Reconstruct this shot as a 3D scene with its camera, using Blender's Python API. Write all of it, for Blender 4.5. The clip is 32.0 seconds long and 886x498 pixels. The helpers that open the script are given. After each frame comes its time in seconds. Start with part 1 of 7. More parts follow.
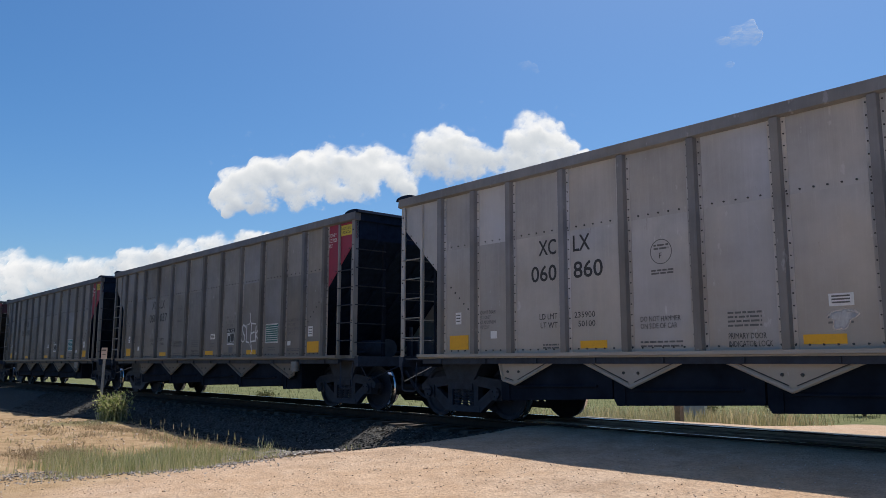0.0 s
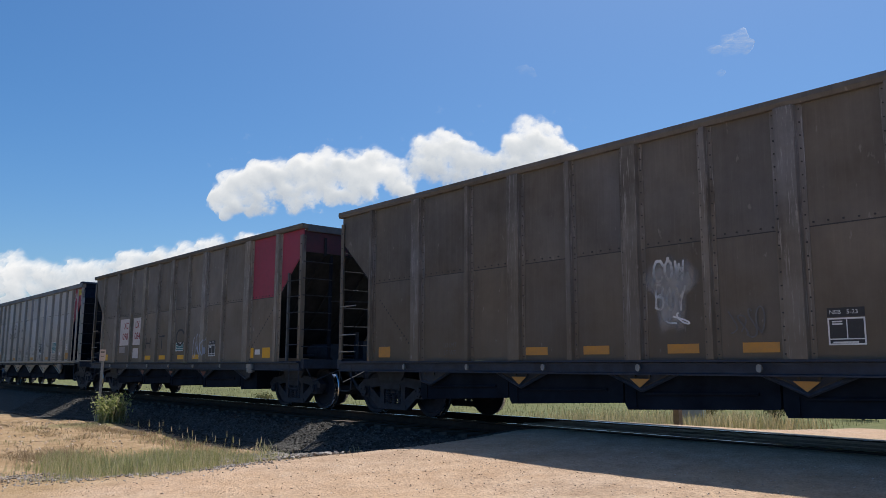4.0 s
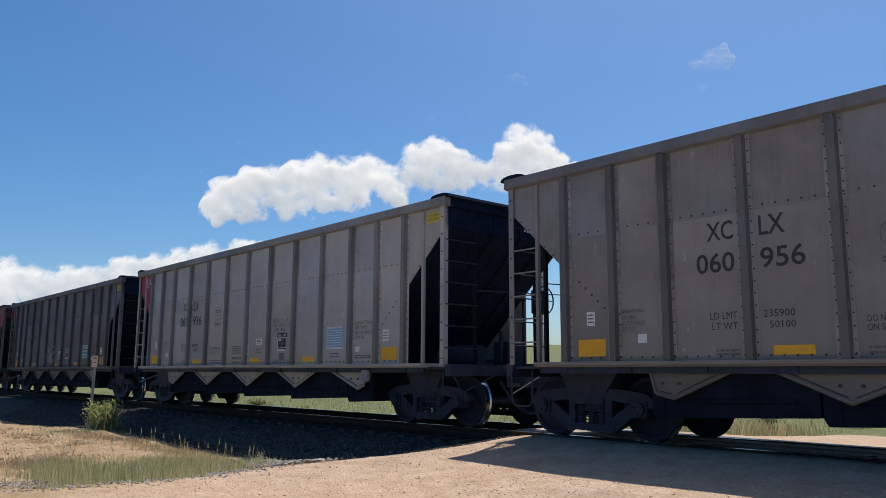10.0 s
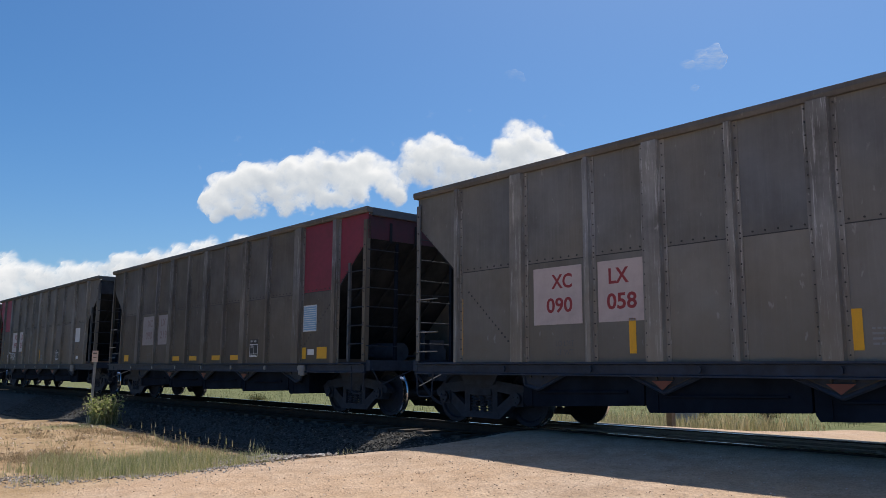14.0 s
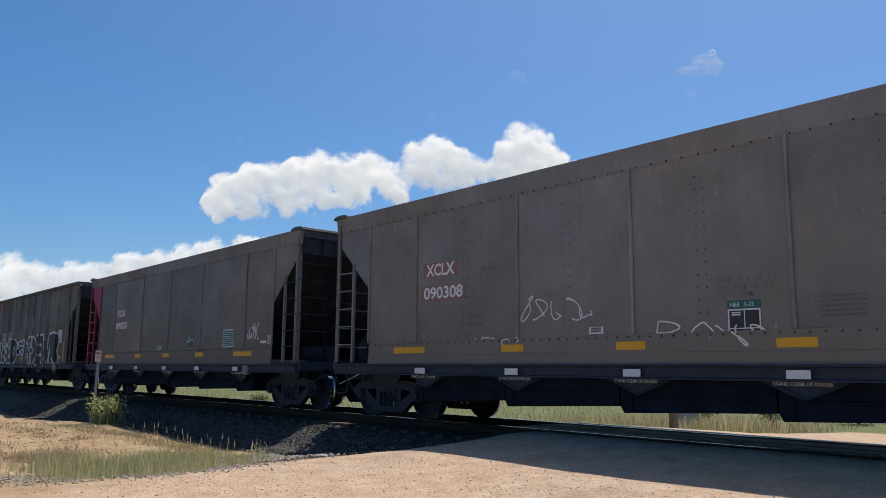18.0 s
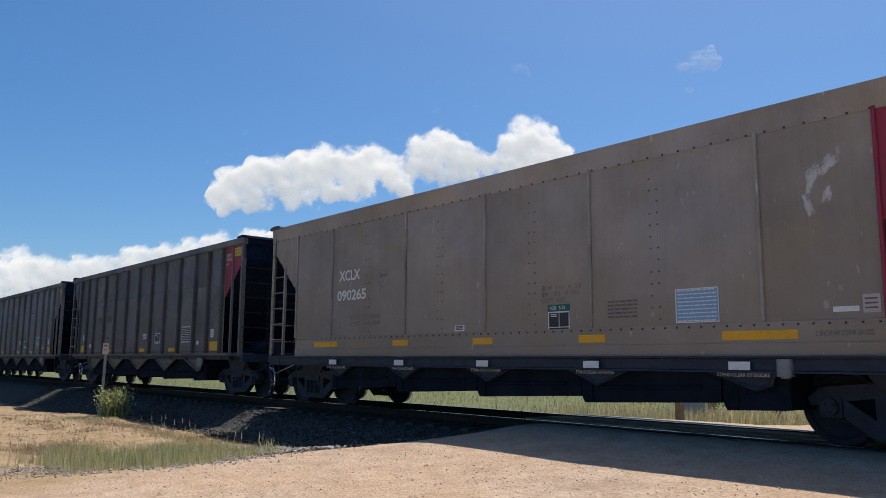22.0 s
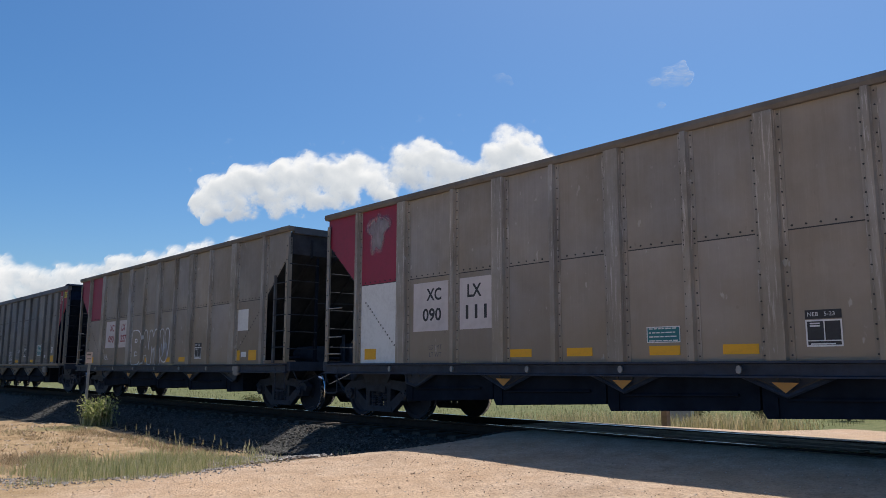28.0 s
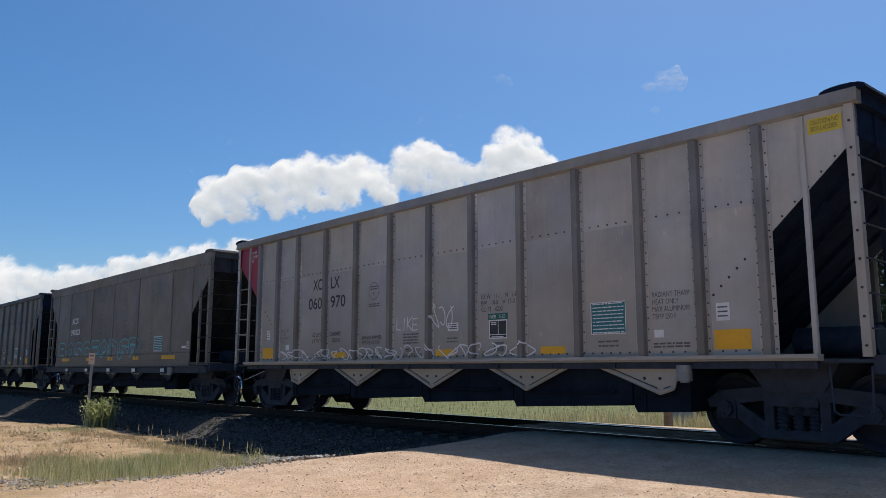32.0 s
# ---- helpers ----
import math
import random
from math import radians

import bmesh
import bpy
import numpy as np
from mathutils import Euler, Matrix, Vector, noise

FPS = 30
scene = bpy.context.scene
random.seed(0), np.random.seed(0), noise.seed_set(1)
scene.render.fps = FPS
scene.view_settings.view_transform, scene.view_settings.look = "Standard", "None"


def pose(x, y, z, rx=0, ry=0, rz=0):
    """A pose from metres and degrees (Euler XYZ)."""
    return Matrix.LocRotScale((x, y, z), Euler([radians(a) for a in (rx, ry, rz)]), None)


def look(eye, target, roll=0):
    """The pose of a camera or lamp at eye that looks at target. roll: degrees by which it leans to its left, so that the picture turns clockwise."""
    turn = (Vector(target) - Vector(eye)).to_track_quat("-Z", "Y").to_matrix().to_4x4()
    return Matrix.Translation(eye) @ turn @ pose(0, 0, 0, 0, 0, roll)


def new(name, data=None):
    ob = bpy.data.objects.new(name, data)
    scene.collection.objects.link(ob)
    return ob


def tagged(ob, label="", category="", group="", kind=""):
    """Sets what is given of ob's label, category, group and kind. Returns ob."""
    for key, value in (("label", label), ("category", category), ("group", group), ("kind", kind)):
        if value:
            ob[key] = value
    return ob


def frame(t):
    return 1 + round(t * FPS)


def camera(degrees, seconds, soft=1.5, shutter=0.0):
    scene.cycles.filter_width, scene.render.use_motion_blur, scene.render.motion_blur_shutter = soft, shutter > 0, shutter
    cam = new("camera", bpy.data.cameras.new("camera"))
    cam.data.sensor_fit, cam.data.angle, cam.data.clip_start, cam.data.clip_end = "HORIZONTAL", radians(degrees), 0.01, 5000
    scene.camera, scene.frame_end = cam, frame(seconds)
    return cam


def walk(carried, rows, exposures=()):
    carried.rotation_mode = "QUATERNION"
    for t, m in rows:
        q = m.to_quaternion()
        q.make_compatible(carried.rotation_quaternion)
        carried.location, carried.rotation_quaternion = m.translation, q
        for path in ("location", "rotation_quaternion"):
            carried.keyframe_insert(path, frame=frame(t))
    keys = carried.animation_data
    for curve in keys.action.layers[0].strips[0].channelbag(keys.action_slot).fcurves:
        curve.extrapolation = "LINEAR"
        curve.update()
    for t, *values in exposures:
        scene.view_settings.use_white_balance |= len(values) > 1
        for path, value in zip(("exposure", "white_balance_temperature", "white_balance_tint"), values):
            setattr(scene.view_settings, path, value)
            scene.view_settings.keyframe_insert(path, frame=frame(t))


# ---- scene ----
import functools
import itertools

# ---- plan: x runs along the track, y away from the viewer, rail heads lie at z = 0 ----
TRACK_Y = 10.52
CAR = 16.18          # coupler to coupler
EYE = (0.0, 0.0, 0.945)

# ---- camera: held in the hand at one spot; seconds, yaw, tilt, lean ----
AIM = [
    (0.0, 49.55, 8.34, -0.09),    (0.5, 49.65, 8.34, -0.08),    (1.0, 49.71, 8.35, -0.08),
    (1.5, 49.71, 8.35, -0.09),    (2.0, 49.72, 8.36, -0.12),    (2.5, 49.65, 8.30, -0.16),
    (3.0, 49.63, 8.40, -0.20),    (3.5, 49.54, 8.49, -0.24),    (5.5, 49.29, 8.61, -0.18),
    (6.0, 49.19, 8.63, -0.22),    (6.5, 49.11, 8.73, -0.27),    (7.0, 49.11, 8.75, -0.32),
    (7.5, 49.08, 8.76, -0.34),    (8.0, 49.11, 8.76, -0.33),    (8.5, 49.08, 8.78, -0.30),
    (9.0, 49.02, 8.88, -0.27),    (9.5, 49.00, 8.99, -0.25),    (10.0, 49.00, 8.99, -0.26),
    (10.5, 49.10, 8.98, -0.30),    (11.0, 49.13, 8.92, -0.35),    (11.5, 49.18, 8.79, -0.39),
    (12.0, 49.11, 8.72, -0.41),    (12.5, 49.07, 8.68, -0.40),    (13.0, 49.07, 8.66, -0.37),
    (13.5, 49.07, 8.64, -0.32),    (14.0, 49.00, 8.65, -0.28),    (14.5, 49.00, 8.63, -0.24),
    (16.5, 48.91, 8.68, -0.34),    (17.0, 48.85, 8.70, -0.39),    (17.5, 48.98, 8.73, -0.44),
    (18.0, 49.18, 8.71, -0.47),    (18.5, 49.39, 8.60, -0.46),    (19.0, 49.58, 8.51, -0.42),
    (19.5, 49.73, 8.41, -0.37),    (20.0, 49.72, 8.35, -0.33),    (20.5, 49.65, 8.26, -0.32),
    (21.0, 49.65, 8.23, -0.34),    (21.5, 49.64, 8.17, -0.38),    (22.0, 49.61, 8.15, -0.41),
    (22.5, 49.60, 8.08, -0.43),    (23.0, 49.54, 8.08, -0.45),    (23.5, 49.51, 8.05, -0.46),
    (24.0, 49.41, 8.06, -0.48),    (24.5, 49.35, 8.10, -0.50),    (26.5, 49.06, 8.58, -0.36),
    (27.0, 48.91, 8.66, -0.31),    (27.5, 48.75, 8.70, -0.23),    (28.0, 48.65, 8.68, -0.13),
    (28.5, 48.61, 8.62, -0.02),    (29.0, 48.54, 8.65, 0.08),    (29.5, 48.52, 8.74, 0.12),
    (30.0, 48.56, 8.87, 0.11),    (30.5, 48.64, 9.02, 0.06),    (31.0, 48.67, 8.97, 0.00),
    (31.5, 48.76, 8.87, -0.03),    (32.0, 48.81, 8.71, -0.03),
]
cam = camera(58.81, 32.0, soft=0.5)
walk(cam, [(t, pose(*EYE, 90 + tilt, lean, yaw)) for t, yaw, tilt, lean in AIM])


def train_at(t):
    """How far the train has rolled along x at t seconds."""
    u = (t - 16) / 16
    return -10.3792 + 11.4588 * t - 0.0115 * (t - 16) ** 2 + 0.3754 * u ** 3 + 0.92 * u ** 4 - 0.7639 * u ** 5 - 0.4489 * u ** 6


# ---- daylight ----
SUN_EL, SUN_AZ = 66.3, 21.0      # the sun stands behind the train, a little towards -x
sun_dir = Vector((-math.sin(radians(SUN_AZ)) * math.cos(radians(SUN_EL)), math.cos(radians(SUN_AZ)) * math.cos(radians(SUN_EL)), math.sin(radians(SUN_EL))))
sun = new("sun", bpy.data.lights.new("sun", "SUN"))
sun.data.energy, sun.data.angle, sun.data.color = 5.0, radians(0.53), (1.0, 0.95, 0.87)
sun.matrix_world = look((0, 0, 60), tuple(Vector((0, 0, 60)) - sun_dir))
world = bpy.data.worlds.new("sky")
scene.world = world
world.use_nodes = True
wn = world.node_tree
sky = wn.nodes.new("ShaderNodeTexSky")
sky.sky_type, sky.sun_disc = "NISHITA", False
sky.sun_elevation, sky.sun_rotation = radians(SUN_EL), radians(-SUN_AZ)
sky.altitude, sky.air_density, sky.dust_density, sky.ozone_density = 1600, 1.0, 6.0, 3.0
hue = wn.nodes.new("ShaderNodeHueSaturation")
hue.inputs["Saturation"].default_value = 1.34
tint = wn.nodes.new("ShaderNodeMix")
tint.data_type, tint.blend_type = "RGBA", "MULTIPLY"
tint.inputs[0].default_value, tint.inputs[7].default_value = 1.0, (0.88, 1.0, 1.025, 1)
wn.links.new(sky.outputs[0], hue.inputs["Color"])
wn.links.new(hue.outputs[0], tint.inputs[6])
wn.links.new(tint.outputs[2], wn.nodes["Background"].inputs[0])
wn.nodes["Background"].inputs[1].default_value = 0.124
scene.view_settings.exposure = 0.0

# ---- materials ----
def nodes_of(name):
    m = bpy.data.materials.new(name)
    m.use_nodes = True
    t = m.node_tree
    return m, t, t.nodes["Principled BSDF"]


def add(t, kind, **inputs):
    n = t.nodes.new("ShaderNode" + kind)
    for k, v in inputs.items():
        n.inputs[k.replace("_", " ")].default_value = v
    return n


def coords(t, scale=(1, 1, 1), space="Object"):
    c = t.nodes.new("ShaderNodeTexCoord")
    m = add(t, "Mapping")
    m.inputs["Scale"].default_value = scale
    t.links.new(c.outputs[space], m.inputs["Vector"])
    return m.outputs[0]


def noise_at(t, vec, scale, detail=4.0, rough=0.6):
    n = add(t, "TexNoise", Scale=scale, Detail=detail, Roughness=rough)
    t.links.new(vec, n.inputs["Vector"])
    return n.outputs["Fac"]


def ramp(t, fac, stops):
    n = t.nodes.new("ShaderNodeValToRGB")
    e = n.color_ramp.elements
    while len(e) < len(stops):
        e.new(0.5)
    for el, (p, c) in zip(e, stops):
        el.position, el.color = p, (*c, 1) if len(c) == 3 else c
    t.links.new(fac, n.inputs[0])
    return n.outputs[0]


def mixed(t, fac, a, b, mode="MIX"):
    n = t.nodes.new("ShaderNodeMix")
    n.data_type, n.blend_type = "RGBA", mode
    for sock, v in ((n.inputs[0], fac), (n.inputs[6], a), (n.inputs[7], b)):
        if hasattr(v, "is_output"):
            t.links.new(v, sock)
        else:
            sock.default_value = v if not isinstance(v, tuple) else (*v, 1)
    return n.outputs[2]


def maths(t, op, a, b=0.0, clamp=False):
    n = t.nodes.new("ShaderNodeMath")
    n.operation, n.use_clamp = op, clamp
    for sock, v in ((n.inputs[0], a), (n.inputs[1], b)):
        if hasattr(v, "is_output"):
            t.links.new(v, sock)
        else:
            sock.default_value = v
    return n.outputs[0]


def bumped(t, bsdf, height, strength, dist):
    b = add(t, "Bump", Strength=strength, Distance=dist)
    t.links.new(height, b.inputs["Height"])
    t.links.new(b.outputs[0], bsdf.inputs["Normal"])


def sheet_coords(t, scale=(1, 1, 1)):
    """Object coordinates, moved by a chance amount so that no two sheets are stained alike."""
    c, info = t.nodes.new("ShaderNodeTexCoord"), t.nodes.new("ShaderNodeObjectInfo")
    k = t.nodes.new("ShaderNodeVectorMath")
    k.operation = "MULTIPLY_ADD"
    t.links.new(info.outputs["Random"], k.inputs[0])
    k.inputs[1].default_value = (37.0, 11.0, 23.0)
    t.links.new(c.outputs["Object"], k.inputs[2])
    m = add(t, "Mapping")
    m.inputs["Scale"].default_value = scale
    t.links.new(k.outputs[0], m.inputs["Vector"])
    return m.outputs[0]


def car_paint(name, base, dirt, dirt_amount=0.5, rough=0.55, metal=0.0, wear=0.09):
    """Weathered sheet metal: coal dust, vertical streaks, a rusty splash zone near the sill, slight dents."""
    m, t, b = nodes_of(name)
    if base[0] < 1.5 * base[1]:      # bare and grey metal, cooler than the dust on it
        base, dirt = [tuple(k * w for k, w in zip(c, (1.0, 1.0, 0.985))) for c in (base, dirt)]
    v, flat = sheet_coords(t), coords(t)
    streak = noise_at(t, sheet_coords(t, (7.0, 7.0, 0.28)), 1.5, 6.0, 0.7)
    thin_streak = noise_at(t, sheet_coords(t, (26.0, 26.0, 0.5)), 1.2, 3.0, 0.6)
    blotch = noise_at(t, v, 0.75, 6.0, 0.65)
    grain = noise_at(t, v, 38.0, 3.0, 0.7)
    info = t.nodes.new("ShaderNodeObjectInfo")
    grime = maths(t, "ADD", maths(t, "MULTIPLY", streak, 0.28), maths(t, "MULTIPLY", blotch, 1.02))
    fac = maths(t, "MULTIPLY", ramp(t, grime, [(0.45, (0, 0, 0)), (0.84, (1, 1, 1))]), dirt_amount * 1.35, True)
    c = mixed(t, fac, base, dirt)
    c = mixed(t, maths(t, "MULTIPLY", ramp(t, thin_streak, [(0.58, (0, 0, 0)), (0.76, (1, 1, 1))]), 0.14 * dirt_amount), c, dirt)
    scuff = ramp(t, noise_at(t, sheet_coords(t, (19.0, 19.0, 0.9)), 1.7, 5.0, 0.75), [(0.55, (0, 0, 0)), (0.64, (1, 1, 1))])
    c = mixed(t, maths(t, "MULTIPLY", scuff, wear), c, tuple(min(0.66, 1.3 * k + 0.05 + 0.12 * wear) for k in base))
    hue_wash = ramp(t, noise_at(t, v, 0.42, 4.0, 0.6), [(0.35, (0.94, 0.99, 1.10)), (0.5, (1, 1, 1)), (0.68, (1.08, 1.0, 0.88))])
    c = mixed(t, 0.8, c, mixed(t, 1.0, c, hue_wash, "MULTIPLY"))
    sep = t.nodes.new("ShaderNodeSeparateXYZ")
    t.links.new(flat, sep.inputs[0])
    edge = maths(t, "ADD", sep.outputs[2], maths(t, "MULTIPLY", maths(t, "SUBTRACT", streak, 0.5), 0.9))
    low = ramp(t, maths(t, "MULTIPLY", edge, 0.25), [(0.24, (1, 1, 1)), (0.40, (0.55, 0.55, 0.55)), (0.58, (0.30, 0.30, 0.30)), (0.70, (0, 0, 0))])
    low = maths(t, "MULTIPLY", low, maths(t, "ADD", 0.35, maths(t, "MULTIPLY", blotch, 0.8)), True)
    c = mixed(t, low, c, (base[0] * 0.82 + 0.01, base[1] * 0.71 + 0.006, base[2] * 0.57))
    spot = ramp(t, noise_at(t, sheet_coords(t, (1, 1, 0.45)), 9.0, 3.0, 0.55), [(0.68, (0, 0, 0)), (0.73, (1, 1, 1))])
    c = mixed(t, maths(t, "MULTIPLY", spot, 0.4), c, tuple(min(0.6, 1.5 * k + 0.04) for k in base))
    rust = ramp(t, noise_at(t, sheet_coords(t, (1.5, 1.5, 0.7)), 5.0, 5.0, 0.7), [(0.66, (0, 0, 0)), (0.78, (1, 1, 1))])
    c = mixed(t, maths(t, "MULTIPLY", rust, 0.32), c, (0.13, 0.075, 0.05))
    tone = maths(t, "ADD", 0.90, maths(t, "MULTIPLY", info.outputs["Random"], 0.2))
    hs = add(t, "HueSaturation")
    t.links.new(tone, hs.inputs["Value"])
    t.links.new(c, hs.inputs["Color"])
    b.inputs["Specular IOR Level"].default_value = 0.06
    t.links.new(hs.outputs[0], b.inputs["Base Color"])
    t.links.new(maths(t, "ADD", rough, maths(t, "MULTIPLY", grime, 0.25)), b.inputs["Roughness"])
    b.inputs["Metallic"].default_value = metal
    dent = noise_at(t, v, 1.7, 2.0, 0.5)
    bumped(t, b, maths(t, "ADD", maths(t, "MULTIPLY", dent, 1.0), maths(t, "MULTIPLY", grain, 0.04)), 0.35, 0.05)
    return m


def plain(name, base, rough=0.6, metal=0.0, vary=0.25, scale=6.0, bump=0.2, gloss=0.3):
    m, t, b = nodes_of(name)
    v = coords(t)
    n = noise_at(t, v, scale, 5.0, 0.65)
    c = ramp(t, n, [(0.25, tuple(k * (1 - vary) for k in base)), (0.75, tuple(min(1, k * (1 + vary)) for k in base))])
    t.links.new(c, b.inputs["Base Color"])
    b.inputs["Roughness"].default_value, b.inputs["Metallic"].default_value, b.inputs["Specular IOR Level"].default_value = rough, metal, gloss
    if bump:
        bumped(t, b, noise_at(t, v, scale * 6, 3.0, 0.6), bump, 0.01)
    return m


def worn(name, base, under, amount=0.4, rough=0.6, scale=14.0):
    """Paint that has flaked and dirtied so that what lies under it shows in patches."""
    m, t, b = nodes_of(name)
    v = coords(t)
    n = noise_at(t, v, scale, 5.0, 0.7)
    big = noise_at(t, v, 2.2, 3.0, 0.6)
    fac = ramp(t, maths(t, "ADD", maths(t, "MULTIPLY", n, 0.6), maths(t, "MULTIPLY", big, 0.5)), [(0.62 - amount * 0.3, (0, 0, 0)), (0.78, (1, 1, 1))])
    c = mixed(t, maths(t, "MULTIPLY", fac, amount, True), base, under)
    t.links.new(c, b.inputs["Base Color"])
    b.inputs["Roughness"].default_value = rough
    return m


PAINT = {
    "bright": car_paint("aluminium_bright", (0.55, 0.55, 0.55), (0.30, 0.292, 0.28), 0.35, 0.5),
    "grey": car_paint("aluminium_grey", (0.475, 0.478, 0.482), (0.262, 0.262, 0.262), 0.5, 0.52),
    "dull": car_paint("aluminium_dull", (0.305, 0.306, 0.310), (0.163, 0.164, 0.166), 0.6, 0.58),
    "dark": car_paint("aluminium_sooty", (0.222, 0.228, 0.240), (0.114, 0.118, 0.127), 0.7, 0.62),
    "tan": car_paint("steel_tan", (0.37, 0.343, 0.312), (0.21, 0.190, 0.16), 0.55, 0.58),
    "drab": car_paint("steel_drab", (0.222, 0.224, 0.219), (0.120, 0.117, 0.111), 0.6, 0.62),
    "brown": car_paint("steel_brown", (0.240, 0.224, 0.206), (0.130, 0.118, 0.104), 0.6, 0.62),
    "ash": car_paint("steel_ash", (0.255, 0.251, 0.246), (0.145, 0.141, 0.137), 0.6, 0.6),
    "sooty": car_paint("steel_sooty", (0.175, 0.165, 0.153), (0.09, 0.083, 0.076), 0.65, 0.62),
    "red": car_paint("red_paint", (0.36, 0.03, 0.045), (0.14, 0.02, 0.025), 0.55, 0.6),
}
# aluminium flanges painted lighter as a highlight; steel posts are worn paler
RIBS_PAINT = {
    "bright": car_paint("rib_sheen_bright", (0.68, 0.68, 0.68), (0.30, 0.29, 0.28), 0.6, 0.5),
    "grey": car_paint("rib_sheen_grey", (0.60, 0.602, 0.605), (0.205, 0.207, 0.208), 0.7, 0.52),
    "dull": car_paint("rib_sheen_dull", (0.42, 0.42, 0.423), (0.118, 0.120, 0.122), 0.75, 0.58),
    "dark": car_paint("rib_sheen_dark", (0.26, 0.262, 0.268), (0.080, 0.083, 0.089), 0.75, 0.6),
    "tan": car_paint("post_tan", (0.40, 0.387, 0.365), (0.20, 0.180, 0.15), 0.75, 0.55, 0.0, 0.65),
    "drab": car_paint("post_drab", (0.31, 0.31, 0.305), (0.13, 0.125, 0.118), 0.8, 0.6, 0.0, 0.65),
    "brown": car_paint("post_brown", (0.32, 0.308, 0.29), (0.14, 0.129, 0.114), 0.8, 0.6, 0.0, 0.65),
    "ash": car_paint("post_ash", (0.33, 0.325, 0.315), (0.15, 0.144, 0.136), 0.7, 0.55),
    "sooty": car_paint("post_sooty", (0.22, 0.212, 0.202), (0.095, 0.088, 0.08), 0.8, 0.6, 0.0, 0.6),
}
# rib faces in darker copies of the car paints, their shade painted in
RIB_SHADE = {
    "bright": car_paint("rib_shade_bright", (0.33, 0.33, 0.335), (0.20, 0.20, 0.20), 0.6, 0.5),
    "grey": car_paint("rib_shade_grey", (0.25, 0.253, 0.26), (0.14, 0.142, 0.145), 0.65, 0.52),
    "dull": car_paint("rib_shade_dull", (0.185, 0.188, 0.195), (0.098, 0.100, 0.103), 0.7, 0.58),
    "dark": car_paint("rib_shade_dark", (0.125, 0.128, 0.136), (0.062, 0.064, 0.069), 0.7, 0.6),
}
# blue in BLACK, WHEEL and CAST: haze put into the base colours
BLACK = plain("black_underframe", (0.027, 0.037, 0.060), 0.6, 0.0, 0.4)
# near black: end posts' shade put into the colour; hopper pockets use it too
RECESS = plain("shaded_recess_steel", (0.013, 0.018, 0.029), 0.9, 0.0, 0.45, 2.0, gloss=0.05)
# end and slope sheets: their shade is put into these dark colours
REDSHADE = worn("shaded_red_end", (0.085, 0.020, 0.032), (0.03, 0.022, 0.028), 0.8, 0.7, 7.0)
ENDSHADE = plain("shaded_end_steel", (0.050, 0.053, 0.060), 0.85, 0.0, 0.5, 2.0, gloss=0.05)
SLOPESHADE = plain("shaded_slope_steel", (0.028, 0.031, 0.037), 0.9, 0.0, 0.45, 2.0, gloss=0.05)
# coal dust on the hopper floor; on ends, recess shade and haze put in
INSIDE = plain("dusty_shaded_steel", (0.011, 0.020, 0.042), 0.9, 0.0, 0.4, gloss=0.05)
WHEEL = plain("wheel_steel", (0.021, 0.028, 0.044), 0.6, 0.0, 0.35, gloss=0.15)
TREAD = plain("polished_tread", (0.5, 0.5, 0.51), 0.16, 1.0, 0.1)
CAST = plain("cast_steel_grime", (0.027, 0.035, 0.053), 0.7, 0.0, 0.4)
GREYSTEEL = plain("galvanised_steel", (0.25, 0.25, 0.25), 0.5, 0.4, 0.3)
YELLOW = worn("yellow_reflector", (0.78, 0.40, 0.015), (0.35, 0.2, 0.05), 0.35)
RUSTVEE = worn("rusted_orange_reflector", (0.21, 0.062, 0.035), (0.08, 0.04, 0.035), 0.6)
ORANGE = worn("faded_orange_reflector", (0.55, 0.26, 0.04), (0.25, 0.17, 0.1), 0.6)
CAUTION = worn("caution_yellow", (0.62, 0.50, 0.06), (0.3, 0.25, 0.08), 0.3)
REDP = worn("red_end_paint", (0.30, 0.026, 0.060), (0.12, 0.028, 0.040), 0.45, 0.6, 9.0)
REDDIM = worn("red_end_paint_sooty", (0.21, 0.019, 0.040), (0.07, 0.018, 0.02), 0.5, 0.65, 9.0)
WHITE = worn("white_marking", (0.74, 0.74, 0.72), (0.35, 0.34, 0.32), 0.4)
PATCH = worn("white_number_patch", (0.62, 0.57, 0.55), (0.36, 0.31, 0.29), 0.45, 0.7, 6.0)
PATCHDIM = worn("sooty_number_patch", (0.33, 0.295, 0.285), (0.22, 0.19, 0.18), 0.55, 0.7, 6.0)
FADEDRED = worn("rubbed_red_marking", (0.21, 0.12, 0.115), (0.29, 0.26, 0.25), 0.7, 0.6, 9.0)
PATCHPINK = worn("stained_number_patch", (0.50, 0.43, 0.41), (0.30, 0.24, 0.23), 0.5, 0.7, 6.0)
INK = worn("black_marking", (0.028, 0.028, 0.03), (0.12, 0.12, 0.12), 0.25)
FADED = worn("faded_marking", (0.095, 0.093, 0.092), (0.19, 0.185, 0.18), 0.65)
REDFADE = worn("faded_red_strip", (0.27, 0.095, 0.105), (0.22, 0.19, 0.18), 0.75, 0.6, 7.0)
# shade of side posts and end chords put into the colour; rivets share it
STILE = plain("dim_steel", (0.085, 0.088, 0.095), 0.6, 0.0, 0.4, 3.0)
REDINK = worn("red_marking", (0.27, 0.025, 0.03), (0.25, 0.09, 0.085), 0.3)
TEAL = worn("teal_notice", (0.02, 0.17, 0.19), (0.03, 0.12, 0.12), 0.3)
GREEN = worn("green_notice", (0.015, 0.13, 0.11), (0.03, 0.09, 0.08), 0.3)
BLUE = worn("blue_notice", (0.20, 0.38, 0.56), (0.3, 0.38, 0.46), 0.3)
